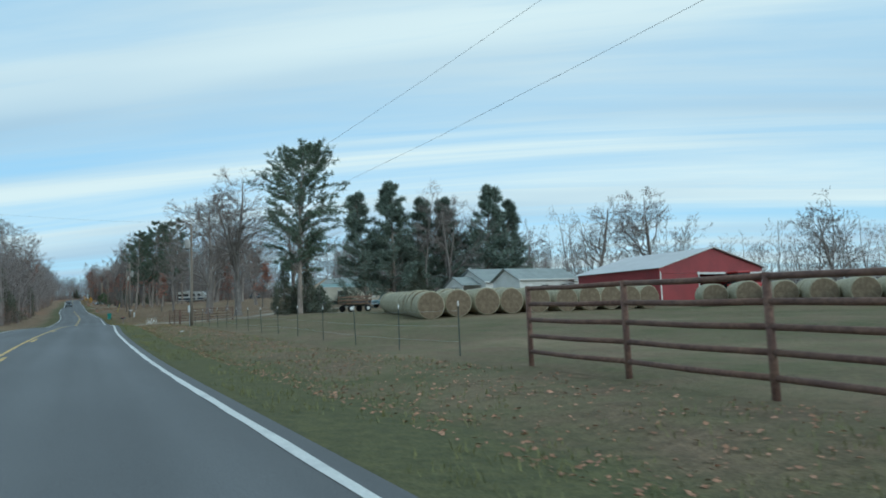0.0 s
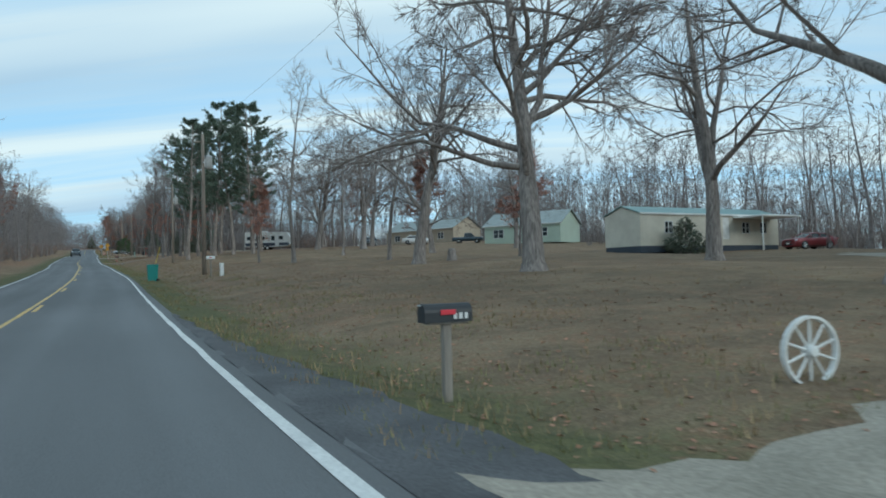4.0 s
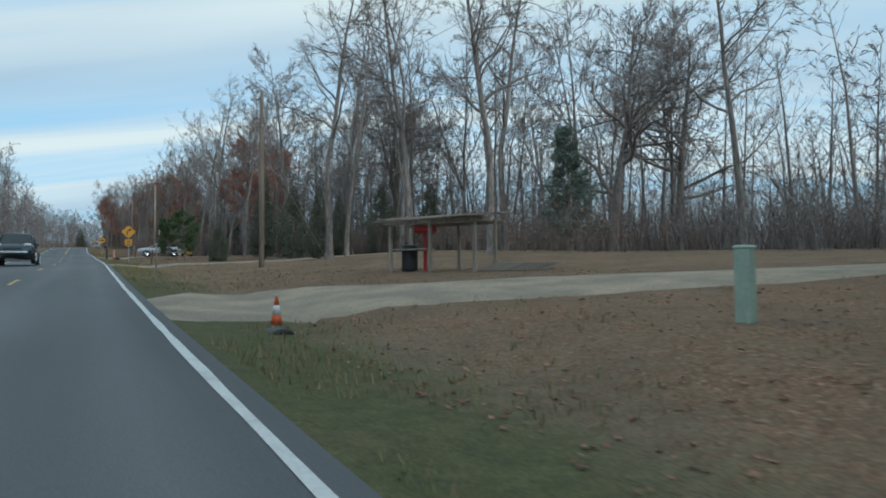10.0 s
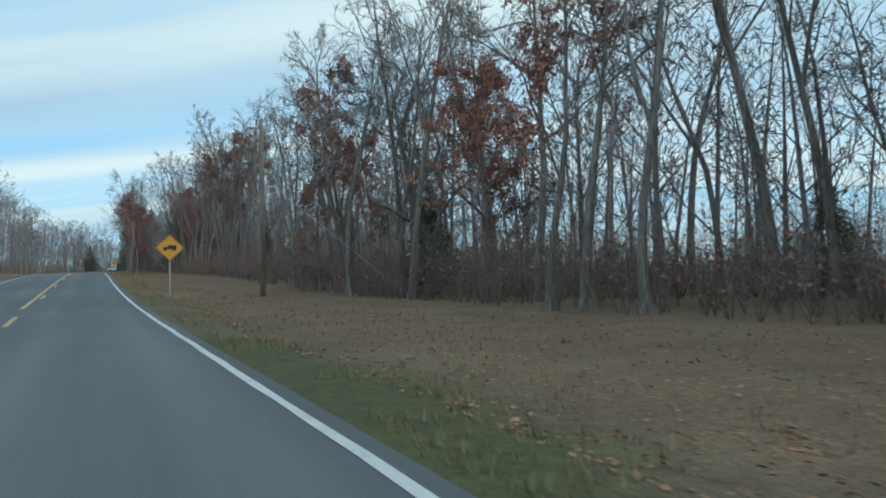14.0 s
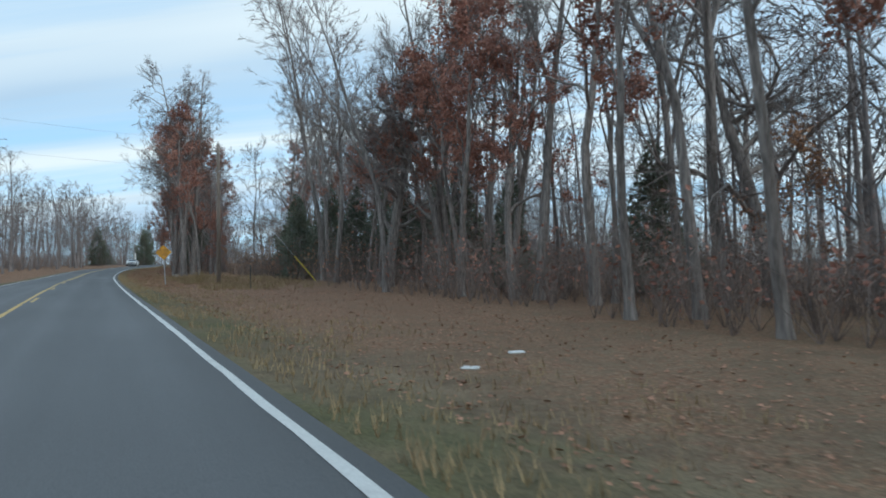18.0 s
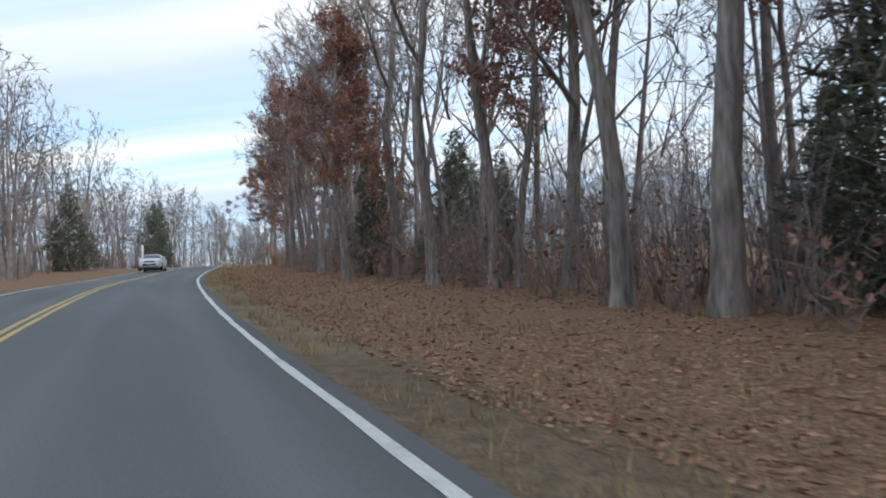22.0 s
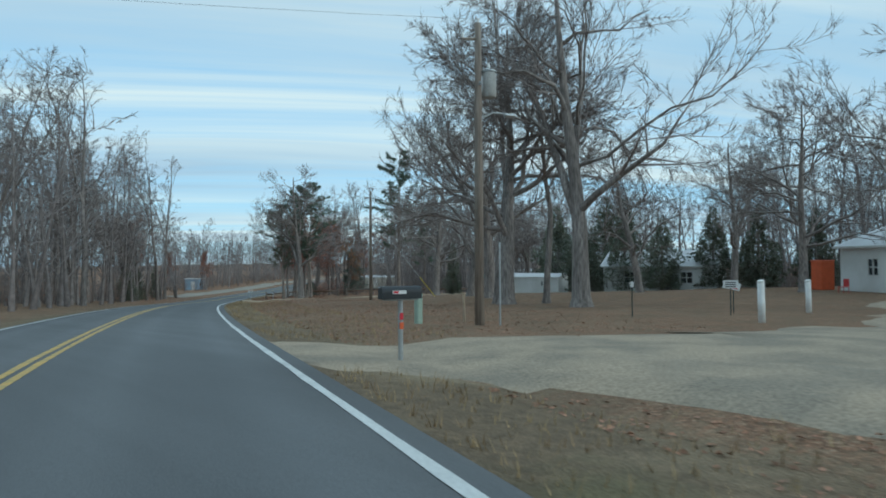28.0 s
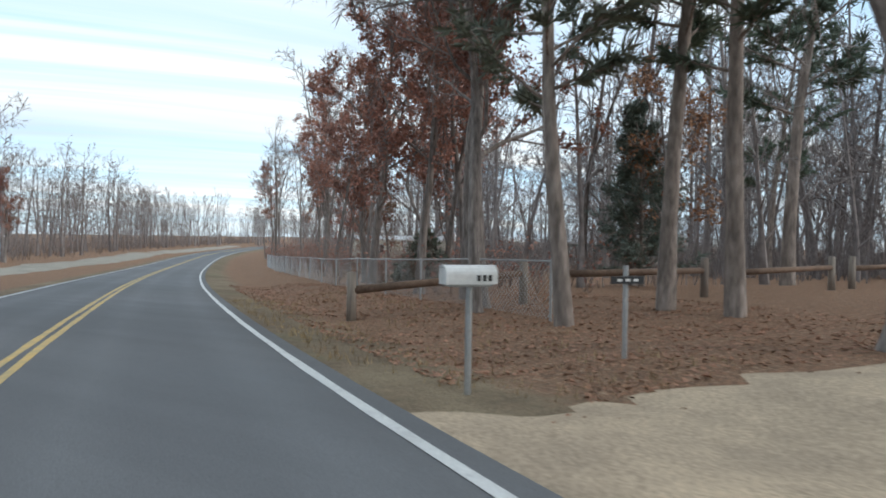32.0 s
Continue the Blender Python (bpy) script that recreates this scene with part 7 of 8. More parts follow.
part("grille", Shape().box(2.11, 0, 1.2, .06, .6, .55, .02), black_plastic, tractor)
part("chassis", Shape().box(.7, 0, .75, 2.9, .5, .4, .04), dark_steel, tractor)
part("cab_base", Shape().box(-.55, 0, 1.35, 1.5, 1.3, .5, .06), tractor_red, tractor)
part("cab_glass", Shape().box(-.5, 0, 2.05, 1.35, 1.3, .95, .03), car_glass, tractor)
for x in (-1.15, .15):
    for y in (-.64, .64):
        part("cab_pillar", Shape().box(x, y, 2.05, .08, .08, 1.0, .01), black_plastic, tractor)
part("cab_roof", Shape().box(-.5, 0, 2.6, 1.6, 1.5, .16, .06), tractor_red, tractor)
part("exhaust", Shape().rod((.9, .3, 1.5), (.9, .3, 2.5), .05, 8), dark_steel, tractor)
for x, r, w in ((-.75, .85, .42), (1.65, .58, .32)):
    for s in (-1, 1):
        tw = part("tyre", Shape().lathe([(r * .6, -w / 2), (r * .96, -w / 2), (r, -w / 3), (r, w / 3), (r * .96, w / 2), (r * .6, w / 2)], 22, (x, s * .85, r), "y"), black_rubber, tractor, smooth=True)
        part("rim", Shape().lathe([(r * .58, -.1), (r * .58, .1), (r * .2, .12)], 16, (x, s * .85, r), "y"), galvanised, tw, "pale steel rim")
    if x < 0:
        for s in (-1, 1):
            part("mudguard", Shape().box(x, s * .85, 1.78, 1.5, .45, .08, .03), tractor_red, tractor)
put(tractor, 60.4, 45.6, -8)
tractor.scale = (1.15, 1.15, 1.15)
tank = solid("storage_tank", Shape().lathe([(.9, 0), (.95, .05), (.95, 1.7), (.5, 2.0), (.2, 2.1)], 20), galvanised, "grey round storage tank beside the barn", "tank", smooth=True)
put(tank, 66.0, 45.0)

farmhouse = house("house", "white farmhouse with a grey-green shingle roof", 16, 8, 2.75, 4.6, white_siding, shingle_grey,
                  openings=[("window", -1.0, .9, 1.2, 1.3), ("door", 1.2, .15, .95, 2.05), ("window", 3.6, .9, 1.6, 1.2), ("window", 6.0, 1.0, .8, 1.0)])
put(farmhouse, 55.2, 79.0, 0)
garage = house("garage", "white garage wing with a gabled front", 8.0, 5.6, 2.6, 3.9, white_siding, shingle_grey, openings=[("door", -2.6, .1, .9, 2.0), ("window", -.4, 1.0, 1.1, .9), ("window", 2.3, 1.1, .7, .8)], category="garage")
put(garage, 47.9, 65.2, 0)
porch = thing("porch", "white gabled porch with square posts", "porch")
for x in (-2.2, 0, 2.2):
    part("porch_post", Shape().box(x, -1.2, 1.25, .14, .14, 2.5, .015), white_enamel, porch)
part("porch_floor", Shape().box(0, 0, .1, 5.0, 2.8, .25, .02), concrete, porch)
part("porch_beam", Shape().box(0, -1.2, 2.55, 5.0, .18, .2, .02), white_enamel, porch)
part("porch_gable", Shape().prism([(-2.5, 2.66), (2.5, 2.66), (0, 3.8)], .1, Matrix.Translation((0, -1.2, 0))), white_siding, porch)
for s in (-1, 1):
    part("porch_roof", Shape().box(s * 1.35, 0, 3.27, 2.95, 3.0, .07, .01, Matrix.Rotation(s * .428, 3, "Y")), shingle_grey, porch)
put(porch, 45.6, 78.6, -90)
wagon = thing("hay_wagon", "dark flat farm wagon with white wheel hubs", "wagon")
part("bed", Shape().box(0, 0, .85, 3.2, 1.6, .12, .02), brown_wood, wagon)
part("frame_beam", Shape().box(0, 0, .68, 3.0, .18, .16, .02), dark_steel, wagon)
for x in (-1.5, 0, 1.5):
    for y in (-.76, .76):
        part("stake", Shape().box(x, y, 1.35, .07, .05, 1.0, .01), brown_wood, wagon)
for y in (-.78, .78):
    for z in (1.2, 1.55):
        part("side_board", Shape().box(0, y, z, 3.2, .03, .14, .01), brown_wood, wagon)
part("drawbar", Shape().rod((1.5, 0, .55), (2.8, 0, .35), .05), dark_steel, wagon)
for x in (-1.05, 1.05):
    for s in (-1, 1):
        w = part("tyre", Shape().lathe([(.2, -.08), (.34, -.09), (.36, -.06), (.36, .06), (.34, .09), (.2, .08)], 18, (x, s * .78, .36), "y"), black_rubber, wagon, smooth=True)
        part("hub", Shape().lathe([(.19, -.03), (.19, .03), (.08, .05)], 14, (x, s * .87, .36), "y"), white_enamel, w, "white painted hub")
put(wagon, 24.6, 64.6, 14)
farm_truck = car("pickup_truck", "blue-green pickup truck parked behind hay bales", material("teal_truck_paint", (.10, .19, .21), .35, metal=.2, vary=.04, bump=0, coat=.4), 5.4, 1.95, 1.8, "pickup", "pickup truck")
put(farm_truck, 36.6, 83.0, 200)
farm_car = car("car", "dark sedan parked before the farmhouse", dark_car, 4.7, 1.8, 1.42)
put(farm_car, 40.8, 70.5, 95)

# -- corral gate, pole, wheels, oak lawn --
pipe_fence([(7.9, 75.4), (8.15, 73.4), (8.4, 71.5)], 1.42, 6, "rusty welded pipe gate panel beside a drive", rust_pipe, .045, .032, "pipe_gate", "gate")
pipe_fence([(8.5, 71.6), (11.4, 73.1), (14.2, 74.6)], 1.42, 5, "rusty welded pipe fence panel in grass", rust_pipe, .05, .035, "pipe_gate", "gate")
wheel = thing("wagon_wheel", "white painted iron wagon wheel standing in the lawn", "wagon wheel", "wheels flanking the drive")
part("rim", Shape().lathe([(.46, -.04), (.50, -.04), (.50, .04), (.46, .04), (.46, -.04)], 30, (0, 0, .47), "y", caps=False), white_enamel, wheel, smooth=False)
part("hub", Shape().lathe([(.07, -.09), (.09, -.05), (.09, .05), (.07, .09)], 12, (0, 0, .47), "y"), white_enamel, wheel)
for k in range(10):
    a = k * math.pi / 5
    part("spoke", Shape().tube([(math.sin(a) * .07, 0, .47 + math.cos(a) * .07), (math.sin(a) * .465, 0, .47 + math.cos(a) * .465)], [.022, .018], 6), white_enamel, wheel)
put(wheel, 7.3, 86.6, -8)
wheel.scale = (.72, .72, .72)
wheel_b = again(wheel, 6.2, 79.3, -5)
wheel_b.scale = (.72, .72, .72)
box4 = mailbox(black_plastic, grey_wood, "black mailbox with a red flag on a weathered post", bars=True, h=.84)
put(box4, 4.05, 88.3, heading(88) - 5)
part("stake", Shape().box(.03, .08, .1, .05, .03, .8, .006), dark_steel, box4)
stump = thing("tree_stump", "short dark tree stump with a broken top", "stump")
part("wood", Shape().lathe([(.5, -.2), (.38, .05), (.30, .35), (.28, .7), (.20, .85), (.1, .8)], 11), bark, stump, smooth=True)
put(stump, 22.4, 122.6)
mobile_home = house("mobile_home", "long cream mobile home with a teal roof and dark skirting", 17.5, 4.3, 3.15, 3.85, cream_siding, teal_roof, skirt=dark_skirt,
                    openings=[("window", -5.5, 1.5, .9, 1.0), ("door", 1.6, .95, .9, 2.0), ("window", 4.2, 1.5, 1.0, 1.0), ("window", 6.6, 1.5, .9, 1.0)], overhang=.12)
put(mobile_home, 49.4, 125.6, 0)
porch_roof = thing("porch_roof", "flat white porch roof on thin posts", "porch")
part("canopy", Shape().box(0, 0, 3.0, 5.2, 3.0, .16, .03), white_enamel, porch_roof)
for x in (-2.4, 2.4):
    part("porch_post", Shape().box(x, -1.35, 1.45, .1, .1, 2.95, .01), white_enamel, porch_roof)
put(porch_roof, 54.5, 121.9, 0)
red_sedan = car("car", "dark red sedan parked beside a mobile home", red_car, 4.8, 1.8, 1.45)
put(red_sedan, 57.0, 119.6, 170)
bin_ = thing("wheelie_bin", "teal plastic wheeled bin at the roadside", "bin")
sh = Shape()
loft(sh, [[(-.26, -.30, 0), (.26, -.30, 0), (.26, .30, 0), (-.26, .30, 0)], [(-.32, -.38, 1.0), (.32, -.38, 1.0), (.32, .38, 1.0), (-.32, .38, 1.0)]])
part("body", sh, teal_plastic, bin_)
part("lid", Shape().box(0, 0, 1.04, .68, .80, .07, .03), teal_plastic, bin_)
for s in (-1, 1):
    part("wheel", Shape().lathe([(.10, -.03), (.10, .03)], 12, (.28, s * .3, .1), "y"), black_rubber, bin_)
put(bin_, 3.7, 127.5, 0)
white_box = mailbox(white_enamel, grey_wood, "white mailbox on a wooden post", h=1.1)
put(white_box, 6.9, 125.4, heading(125) - 5)
put(pedestal(.8, white_enamel, "white utility pedestal on the verge"), 7.4, 124.4, 10)

# -- utility poles along the right --
poles = [(10.4, -12.0, dict()), (8.6, 64.3, dict(can=True, meter=True, label="wooden utility pole with transformer and meter box")), (6.9, 128.4, dict(can=True)),
         (8.4, 167.6, dict(can=True)), (6.8, 251.2, dict()), (6.2, 310.8, dict(mat=new_pole, label="pale new utility pole beside a gravel drive")),
         (4.9, 341.8, dict()), (2.7, 442.0, dict(label="leaning utility pole at the bend")), (36.6, 620.8, dict(can=True, lamp=True, label="utility pole with transformer and street lamp")), (57.0, 652.2, dict(label="dark utility pole in a leaf-strewn yard"))]
tops = []
for x, y, kw in poles:
    p = utility_pole(9.4, **kw)
    p["group"] = "utility poles along the road"
    put(p, x, y, heading(y) + (180 if kw.get("can") and y < 100 else 0))
    tops.append(Vector((x, y, ground(x, y) + 9.4)))
cables = thing("overhead_cables", "thin overhead power cables between poles", "cables")


def cable(a, b, sag):
    pts = [tuple(a.lerp(b, k / 10) - Vector((0, 0, 4 * sag * (k / 10) * (1 - k / 10)))) for k in range(11)]
    part("cable", Shape().tube(pts, .0045, 4), wire_mat, cables)


for a, b in zip(tops[:6], tops[1:6]):
    cable(a + Vector((0, 0, .1)), b + Vector((0, 0, .1)), .9)
    cable(a - Vector((0, 0, 1.9)), b - Vector((0, 0, 1.9)), 1.0)
cable(tops[8] + Vector((0, 0, .1)), tops[9] + Vector((0, 0, .1)), .3)
far_poles = [(-13.5, 62.0), (-18.0, 436.0), (6.0, 640.0)]
for (x, y), k in zip(far_poles, (1, 7, 8)):
    put(utility_pole(9.4, label="wooden utility pole across the road"), x, y, heading(y))
    far = Vector((x, y, ground(x, y) + 9.5))
    cable(tops[k] + Vector((0, 0, .1)), far, .35)
    if k == 7:
        cable(tops[k] - Vector((0, 0, 1.7)), far - Vector((0, 0, 1.7)), .4)
guy_wire((8.4, 168.0, ground(8.4, 168) + 7.5), (6.7, 171.4, ground(6.7, 171.4)))
guy_wire((2.9, 442.0, ground(2.9, 442) + 7.5), (8.6, 439.6, ground(8.6, 439.6)))
guy_wire((57.2, 652.0, ground(57, 652) + 7.0), (62.0, 649.4, ground(62, 649.4)))
guy_wire((6.9, 251.4, ground(6.9, 251.4) + 6.5), (11.5, 254.8, ground(11.5, 254.8)), .1)
guy_wire((5.2, 341.6, ground(5.2, 341.6) + 6.0), (11.6, 337.8, ground(11.6, 337.8)), .1)

# -- camper and ranch house --
rv = thing("travel_trailer", "white travel trailer with dark windows under pines", "trailer")
sh = Shape()
loft(sh, [[(x, y, z) for x, z in ((-3.9, .55), (3.3, .55), (3.9, .95), (3.95, 1.9), (3.3, 2.95), (2.9, 3.05), (-3.9, 3.05))] for y in (-1.2, 1.2)])
part("shell", sh, white_enamel, rv)
part("stripe", Shape().box(-.1, -1.21, .95, 7.4, .02, .5, .005), dark_skirt, rv)
for x, z, w, h in ((-3.1, 2.0, .9, .55), (-1.3, 2.0, 1.5, .6), (.9, 2.0, .55, .75), (2.2, 2.05, .8, .6)):
    win = part("window", Shape().box(x, -1.21, z, w, .03, h, .01), window_glass, rv)
    part("window_frame", Shape().box(x, -1.205, z - h / 2 - .03, w + .08, .04, .05), galvanised, win)
part("door", Shape().box(1.6, -1.215, 1.6, .65, .03, 1.85, .01), white_siding, rv)
part("roof_unit", Shape().box(-.8, 0, 3.17, 1.0, .8, .25, .06), white_enamel, rv)
part("awning_roll", Shape().rod((-2.6, -1.3, 2.85), (1.2, -1.3, 2.85), .06), white_siding, rv)
part("hitch", Shape().tube([(3.5, -.4, .5), (4.9, 0, .5), (3.5, .4, .5)], .05, 6), dark_steel, rv)
for x in (-.9, -.1):
    for s in (-1, 1):
        t_ = part("tyre", Shape().lathe([(.2, -.09), (.35, -.1), (.36, .1), (.2, .09)], 18, (x, s * 1.12, .36), "y"), black_rubber, rv)
        part("rim", Shape().lathe([(.2, -.02), (.2, .02)], 14, (x, s * 1.235, .36), "y"), white_enamel, t_)
put(rv, 26.5, 197.2, -27)
ranch = house("house", "low tan ranch house with a grey roof behind pines", 20, 8, 3.0, 5.2, tan_wall, shingle_grey, openings=[("window", -6.5, .9, 1.6, 1.2), ("door", -2.5, .1, 1.0, 2.1), ("window", 1.5, .9, 2.0, 1.2), ("window", 6.5, .9, 1.6, 1.2)])
put(ranch, 62.5, 206.5, -72)
green_house = house("house", "pale green house with a dark shingle roof", 13, 8, 2.9, 5.0, green_siding, shingle_grey, openings=[("window", -4.0, .9, 1.8, 1.3), ("door", -.6, .15, 1.0, 2.1), ("window", 3.6, .9, 1.6, 1.3)])
put(green_house, 62.4, 170.0, -60)
put(car("car", "white saloon car parked on dead grass", white_car), 48.4, 184.2, -35)
put(car("pickup_truck", "dark blue pickup truck parked on dead grass", dark_car, 5.4, 1.95, 1.8, "pickup", "pickup truck"), 57.0, 181.5, -35)
put(car("car", "dark car parked before a ranch house", dark_car, 4.6, 1.8, 1.6, "suv"), 42.4, 190.4, -120)
put(culvert(rings=8), 3.4, 185.9, 0, .27)
box8 = mailbox(black_plastic, new_pole, "black mailbox with a red sticker on a pale post", decal=red_ink, h=1.02)
part("reflector_strip", Shape().box(-.02, -.05, .55, .05, .01, .4, .002), red_ink, box8)
put(box8, 2.67, 185.4, heading(186) - 5)

# -- roadside stand --
stand_ = thing("roadside_stand", "rough open wooden stand with a sagging slatted roof", "stand")
for x, y, h in ((-1.6, -.75, 1.55), (-1.6, .75, 1.7), (0, -.8, 1.6), (1.6, -.75, 1.65), (1.6, .75, 1.75), (.2, .8, 1.7)):
    part("post", Shape().box(x, y, h / 2 - .1, .11, .11, h + .2, .012), grey_wood, stand_)
for k in range(10):
    part("roof_board", Shape().box(-.05 + random.uniform(-.08, .08), -1.05 + .235 * k, 1.72 + .03 * k, 4.1, .22, .03, .006, Matrix.Rotation(radians(random.uniform(-1.5, 1.5)), 3, "Y")), grey_wood, stand_)
for y in (-.8, .8):
    part("roof_beam", Shape().box(0, y, 1.64, 3.9, .08, .12, .01), grey_wood, stand_)
part("shelf", Shape().box(-.9, -.5, .75, 1.5, .5, .05, .01), grey_wood, stand_)
put(stand_, 9.4, 235.9, -58)
honesty = solid("red_mailbox", Shape().box(0, 0, 1.45, .75, .35, .24, .05).box(0, 0, .66, .10, .10, 1.35), red_plastic, "faded red box on a post under the stand", "box")
put(honesty, 9.0, 236.4, -58)
barrel = solid("barrel", Shape().lathe([(.26, 0), (.28, .1), (.27, .45), (.28, .8), (.26, .9)], 16), black_plastic, "black plastic barrel under the stand", "barrel", smooth=True)
put(barrel, 8.6, 236.8)
for k in range(6):
    plank = solid("plank", Shape().box(0, 0, .04, 2.2, .14, .04, .006), grey_wood, "loose grey plank lying on the ground", "plank")
    put(plank, 10.6 + .28 * k, 233.6 + .2 * k, -35 + 9 * random.uniform(-1, 1), -.03 * k)
cone_ = put(cone(), 1.75, 227.5, 10)
cone_.scale = (.72, .72, .72)
put(culvert("small black culvert mouth beside a cone", black_plastic, 7), 1.5, 227.0, heading(226), .3)
put(pedestal(.98, None), 6.3, 221.9, 10)
rail_post = solid("stake", Shape().box(0, 0, .6, .05, .05, 1.4, .008), grey_wood, "thin weathered wooden stake", "stake")
put(rail_post, .9, 240.6, 0)

# -- curve sign, silver car, mower --
sign, plate, c = diamond_sign(.91, 2.22, "yellow right-curve warning sign with a speed plate")
arrow = Shape()
arrow.tube([(-.12, -.007, c - .30), (-.12, -.007, c + .02), (-.07, -.007, c + .14), (.06, -.007, c + .19)], .052, 4)
arrow.prism([(.04, c + .05), (.04, c + .34), (.27, c + .195)], .006, Matrix.Translation((0, -.006, 0)))
part("curve_arrow", arrow, sign_black, plate)
sp = part("speed_plate", Shape().box(0, 0, 1.86, .6, .006, .6), sign_yellow, sign)
letters("45", .38, 0, -.006, 1.92, sign_black, sp)
part("legend_bar", Shape().box(0, -.004, 1.65, .3, .004, .08), sign_black, sp)
put(sign, 1.95, 284.6, heading(284) - 4)

silver = car("car", "silver four-door saloon parked across a gravel drive", silver_paint, 4.87, 1.79, 1.45)
lime_paint = material("lime_window_paint", (.28, .62, .10), .6, vary=.1, scale=4, fine=30, bump=0)
for k, (y, w) in enumerate(((-.28, .34), (.12, .26), (.42, .16))):
    part("windscreen_writing", Shape().box(.74, y, 1.262, .10, w, .012, .003, Matrix.Rotation(radians(26), 3, "Y")), lime_paint, silver, "lime green painted bar")
put(silver, 5.9, 298.3, 171, .0)
box13 = mailbox(black_plastic, black_plastic, "black moulded plastic mailbox on a matching post", post="moulded", bars=True, flag=True, h=1.16, length=.55)
put(box13, .35, 296.5, heading(296) - 5)
box13.scale = (1.1, 1.35, 1.08)
put(delineator(), 1.05, 296.9, 0)
stack = thing("orange_marker", "faded orange and white channel marker", "marker post")
part("tube", Shape().rod((0, 0, 0), (0, 0, 1.05), .05, 10), orange_plastic, stack)
part("band", Shape().rod((0, 0, .62), (0, 0, .74), .054, 10), sign_white, stack)
put(stack, 1.4, 308.8)
tag_post = thing("marker_post", "dark steel post with a blue number plate", "marker post")
part("stake", Shape().box(0, 0, .55, .045, .04, 1.7, .006), dark_steel, tag_post)
part("plate", Shape().box(-.06, -.03, 1.18, .13, .006, .44), blue_marker, tag_post)
for k in range(4):
    part("number_bar", Shape().box(-.06, -.036, 1.03 + .1 * k, .06, .004, .05), sign_white, tag_post)
put(tag_post, 3.0, 293.9, 10)
# whole pipe end coloured black to stand in for the shade in its mouth
put(culvert("culvert end in leaves, coloured black for its shaded mouth", black_plastic, 7), 1.35, 296.5, heading(296), .12)
mower = thing("ride_on_mower", "old yellow ride-on mower chassis in leaves", "mower")
part("deck", Shape().box(-.5, 0, .22, .9, 1.0, .18, .05), tractor_yellow, mower)
part("hood", Shape().box(.35, 0, .55, .85, .5, .38, .08), tractor_yellow, mower)
part("seat_back", Shape().box(-.35, 0, .78, .12, .4, .4, .05), tractor_yellow, mower)
part("seat", Shape().box(-.15, 0, .58, .42, .4, .12, .05), black_plastic, mower)
part("battery_box", Shape().box(-.95, .1, .4, .32, .35, .22, .03), white_enamel, mower)
part("steering_rod", Shape().rod((.05, 0, .6), (-.12, 0, 1.0), .02), dark_steel, mower)
for x, r in ((.7, .17), (-.45, .24)):
    for s in (-1, 1):
        part("wheel", Shape().lathe([(r * .5, -.06), (r, -.05), (r, .05), (r * .5, .06)], 14, (x, s * .45, r), "y"), black_rubber, mower)
put(mower, 8.3, 295.4, -15)
mower.scale = (.75, .75, .75)
pipe_fence([(10.3, 295.3), (10.2, 293.4)], 1.6, 6, "dark green steel farm gate standing open", dark_steel, .05, .03, "farm_gate", "gate")
pipe_fence([(16.0, 310.4), (15.6, 307.5), (15.2, 304.6), (14.9, 301.8), (14.7, 299.0)], 1.5, 6, "dark steel corral panels at the edge of the woods", dark_steel, .04, .025, "corral_panel", "fence")
pipe_fence([(14.6, 298.6), (14.4, 295.8), (14.2, 293.0), (14.0, 290.2), (13.8, 287.4)], 1.4, 4, "dark steel panels behind an oak", dark_steel, .04, .025, "corral_panel", "fence")
sp_ = solid("white_pipe", Shape().rod((0, 0, -.1), (0, 0, 4.2), .04, 8), white_enamel, "tall thin white service pipe beside a pole", "pipe")
put(sp_, 6.8, 311.6)
crook = thing("leaning_stake", "crooked dark wooden stake with a blue cap", "stake")
part("stake", Shape().tube([(0, 0, -.1), (.05, .02, .5), (.12, .02, 1.1)], [.05, .045, .035], 6), brown_wood, crook)
part("cap", Shape().box(.13, .02, 1.12, .10, .09, .06, .015), blue_marker, crook, "blue plastic cap")
put(crook, 3.0, 272.2)

# -- truck sign --
sign, plate, c = diamond_sign(.91, 1.75, "yellow warning sign with a black truck")
trk = Shape()
trk.prism([(-.30, c - .08), (-.30, c + .03), (-.12, c + .03), (-.06, c + .12), (.30, c + .12), (.30, c - .08)], .006, Matrix.Translation((0, -.006, 0)))
for x in (-.2, .2):
    trk.lathe([(.06, -.010), (.06, -.004)], 14, (x, 0, c - .11), "y")
part("truck_symbol", trk, sign_black, plate)
put(sign, .35, 341.2, heading(341) - 3)
for x, y in ((.8, 404.5), (2.1, 405.3), (-1.3, 306.7), (9.7, 551.5), (11.2, 552.0), (5.2, 43.0)):
    scrap = solid("litter_scrap", Shape().box(0, 0, .03, .26, .16, .05, .02), sign_white, "crumpled white scrap of litter on grass", "litter")
    put(scrap, x, y, random.uniform(0, 180))

# -- bend: school sign, stones --
sign, plate, c = diamond_sign(.76, 1.75, "yellow diamond sign with black lettering")
for k, text in enumerate(("SCHOOL", "BUS STOP", "AHEAD")):
    letters(text, .155, 0, -.006, c + .165 - .165 * k, sign_black, plate)
put(sign, -.28, 446.1, heading(444) - 2, roll=-3)
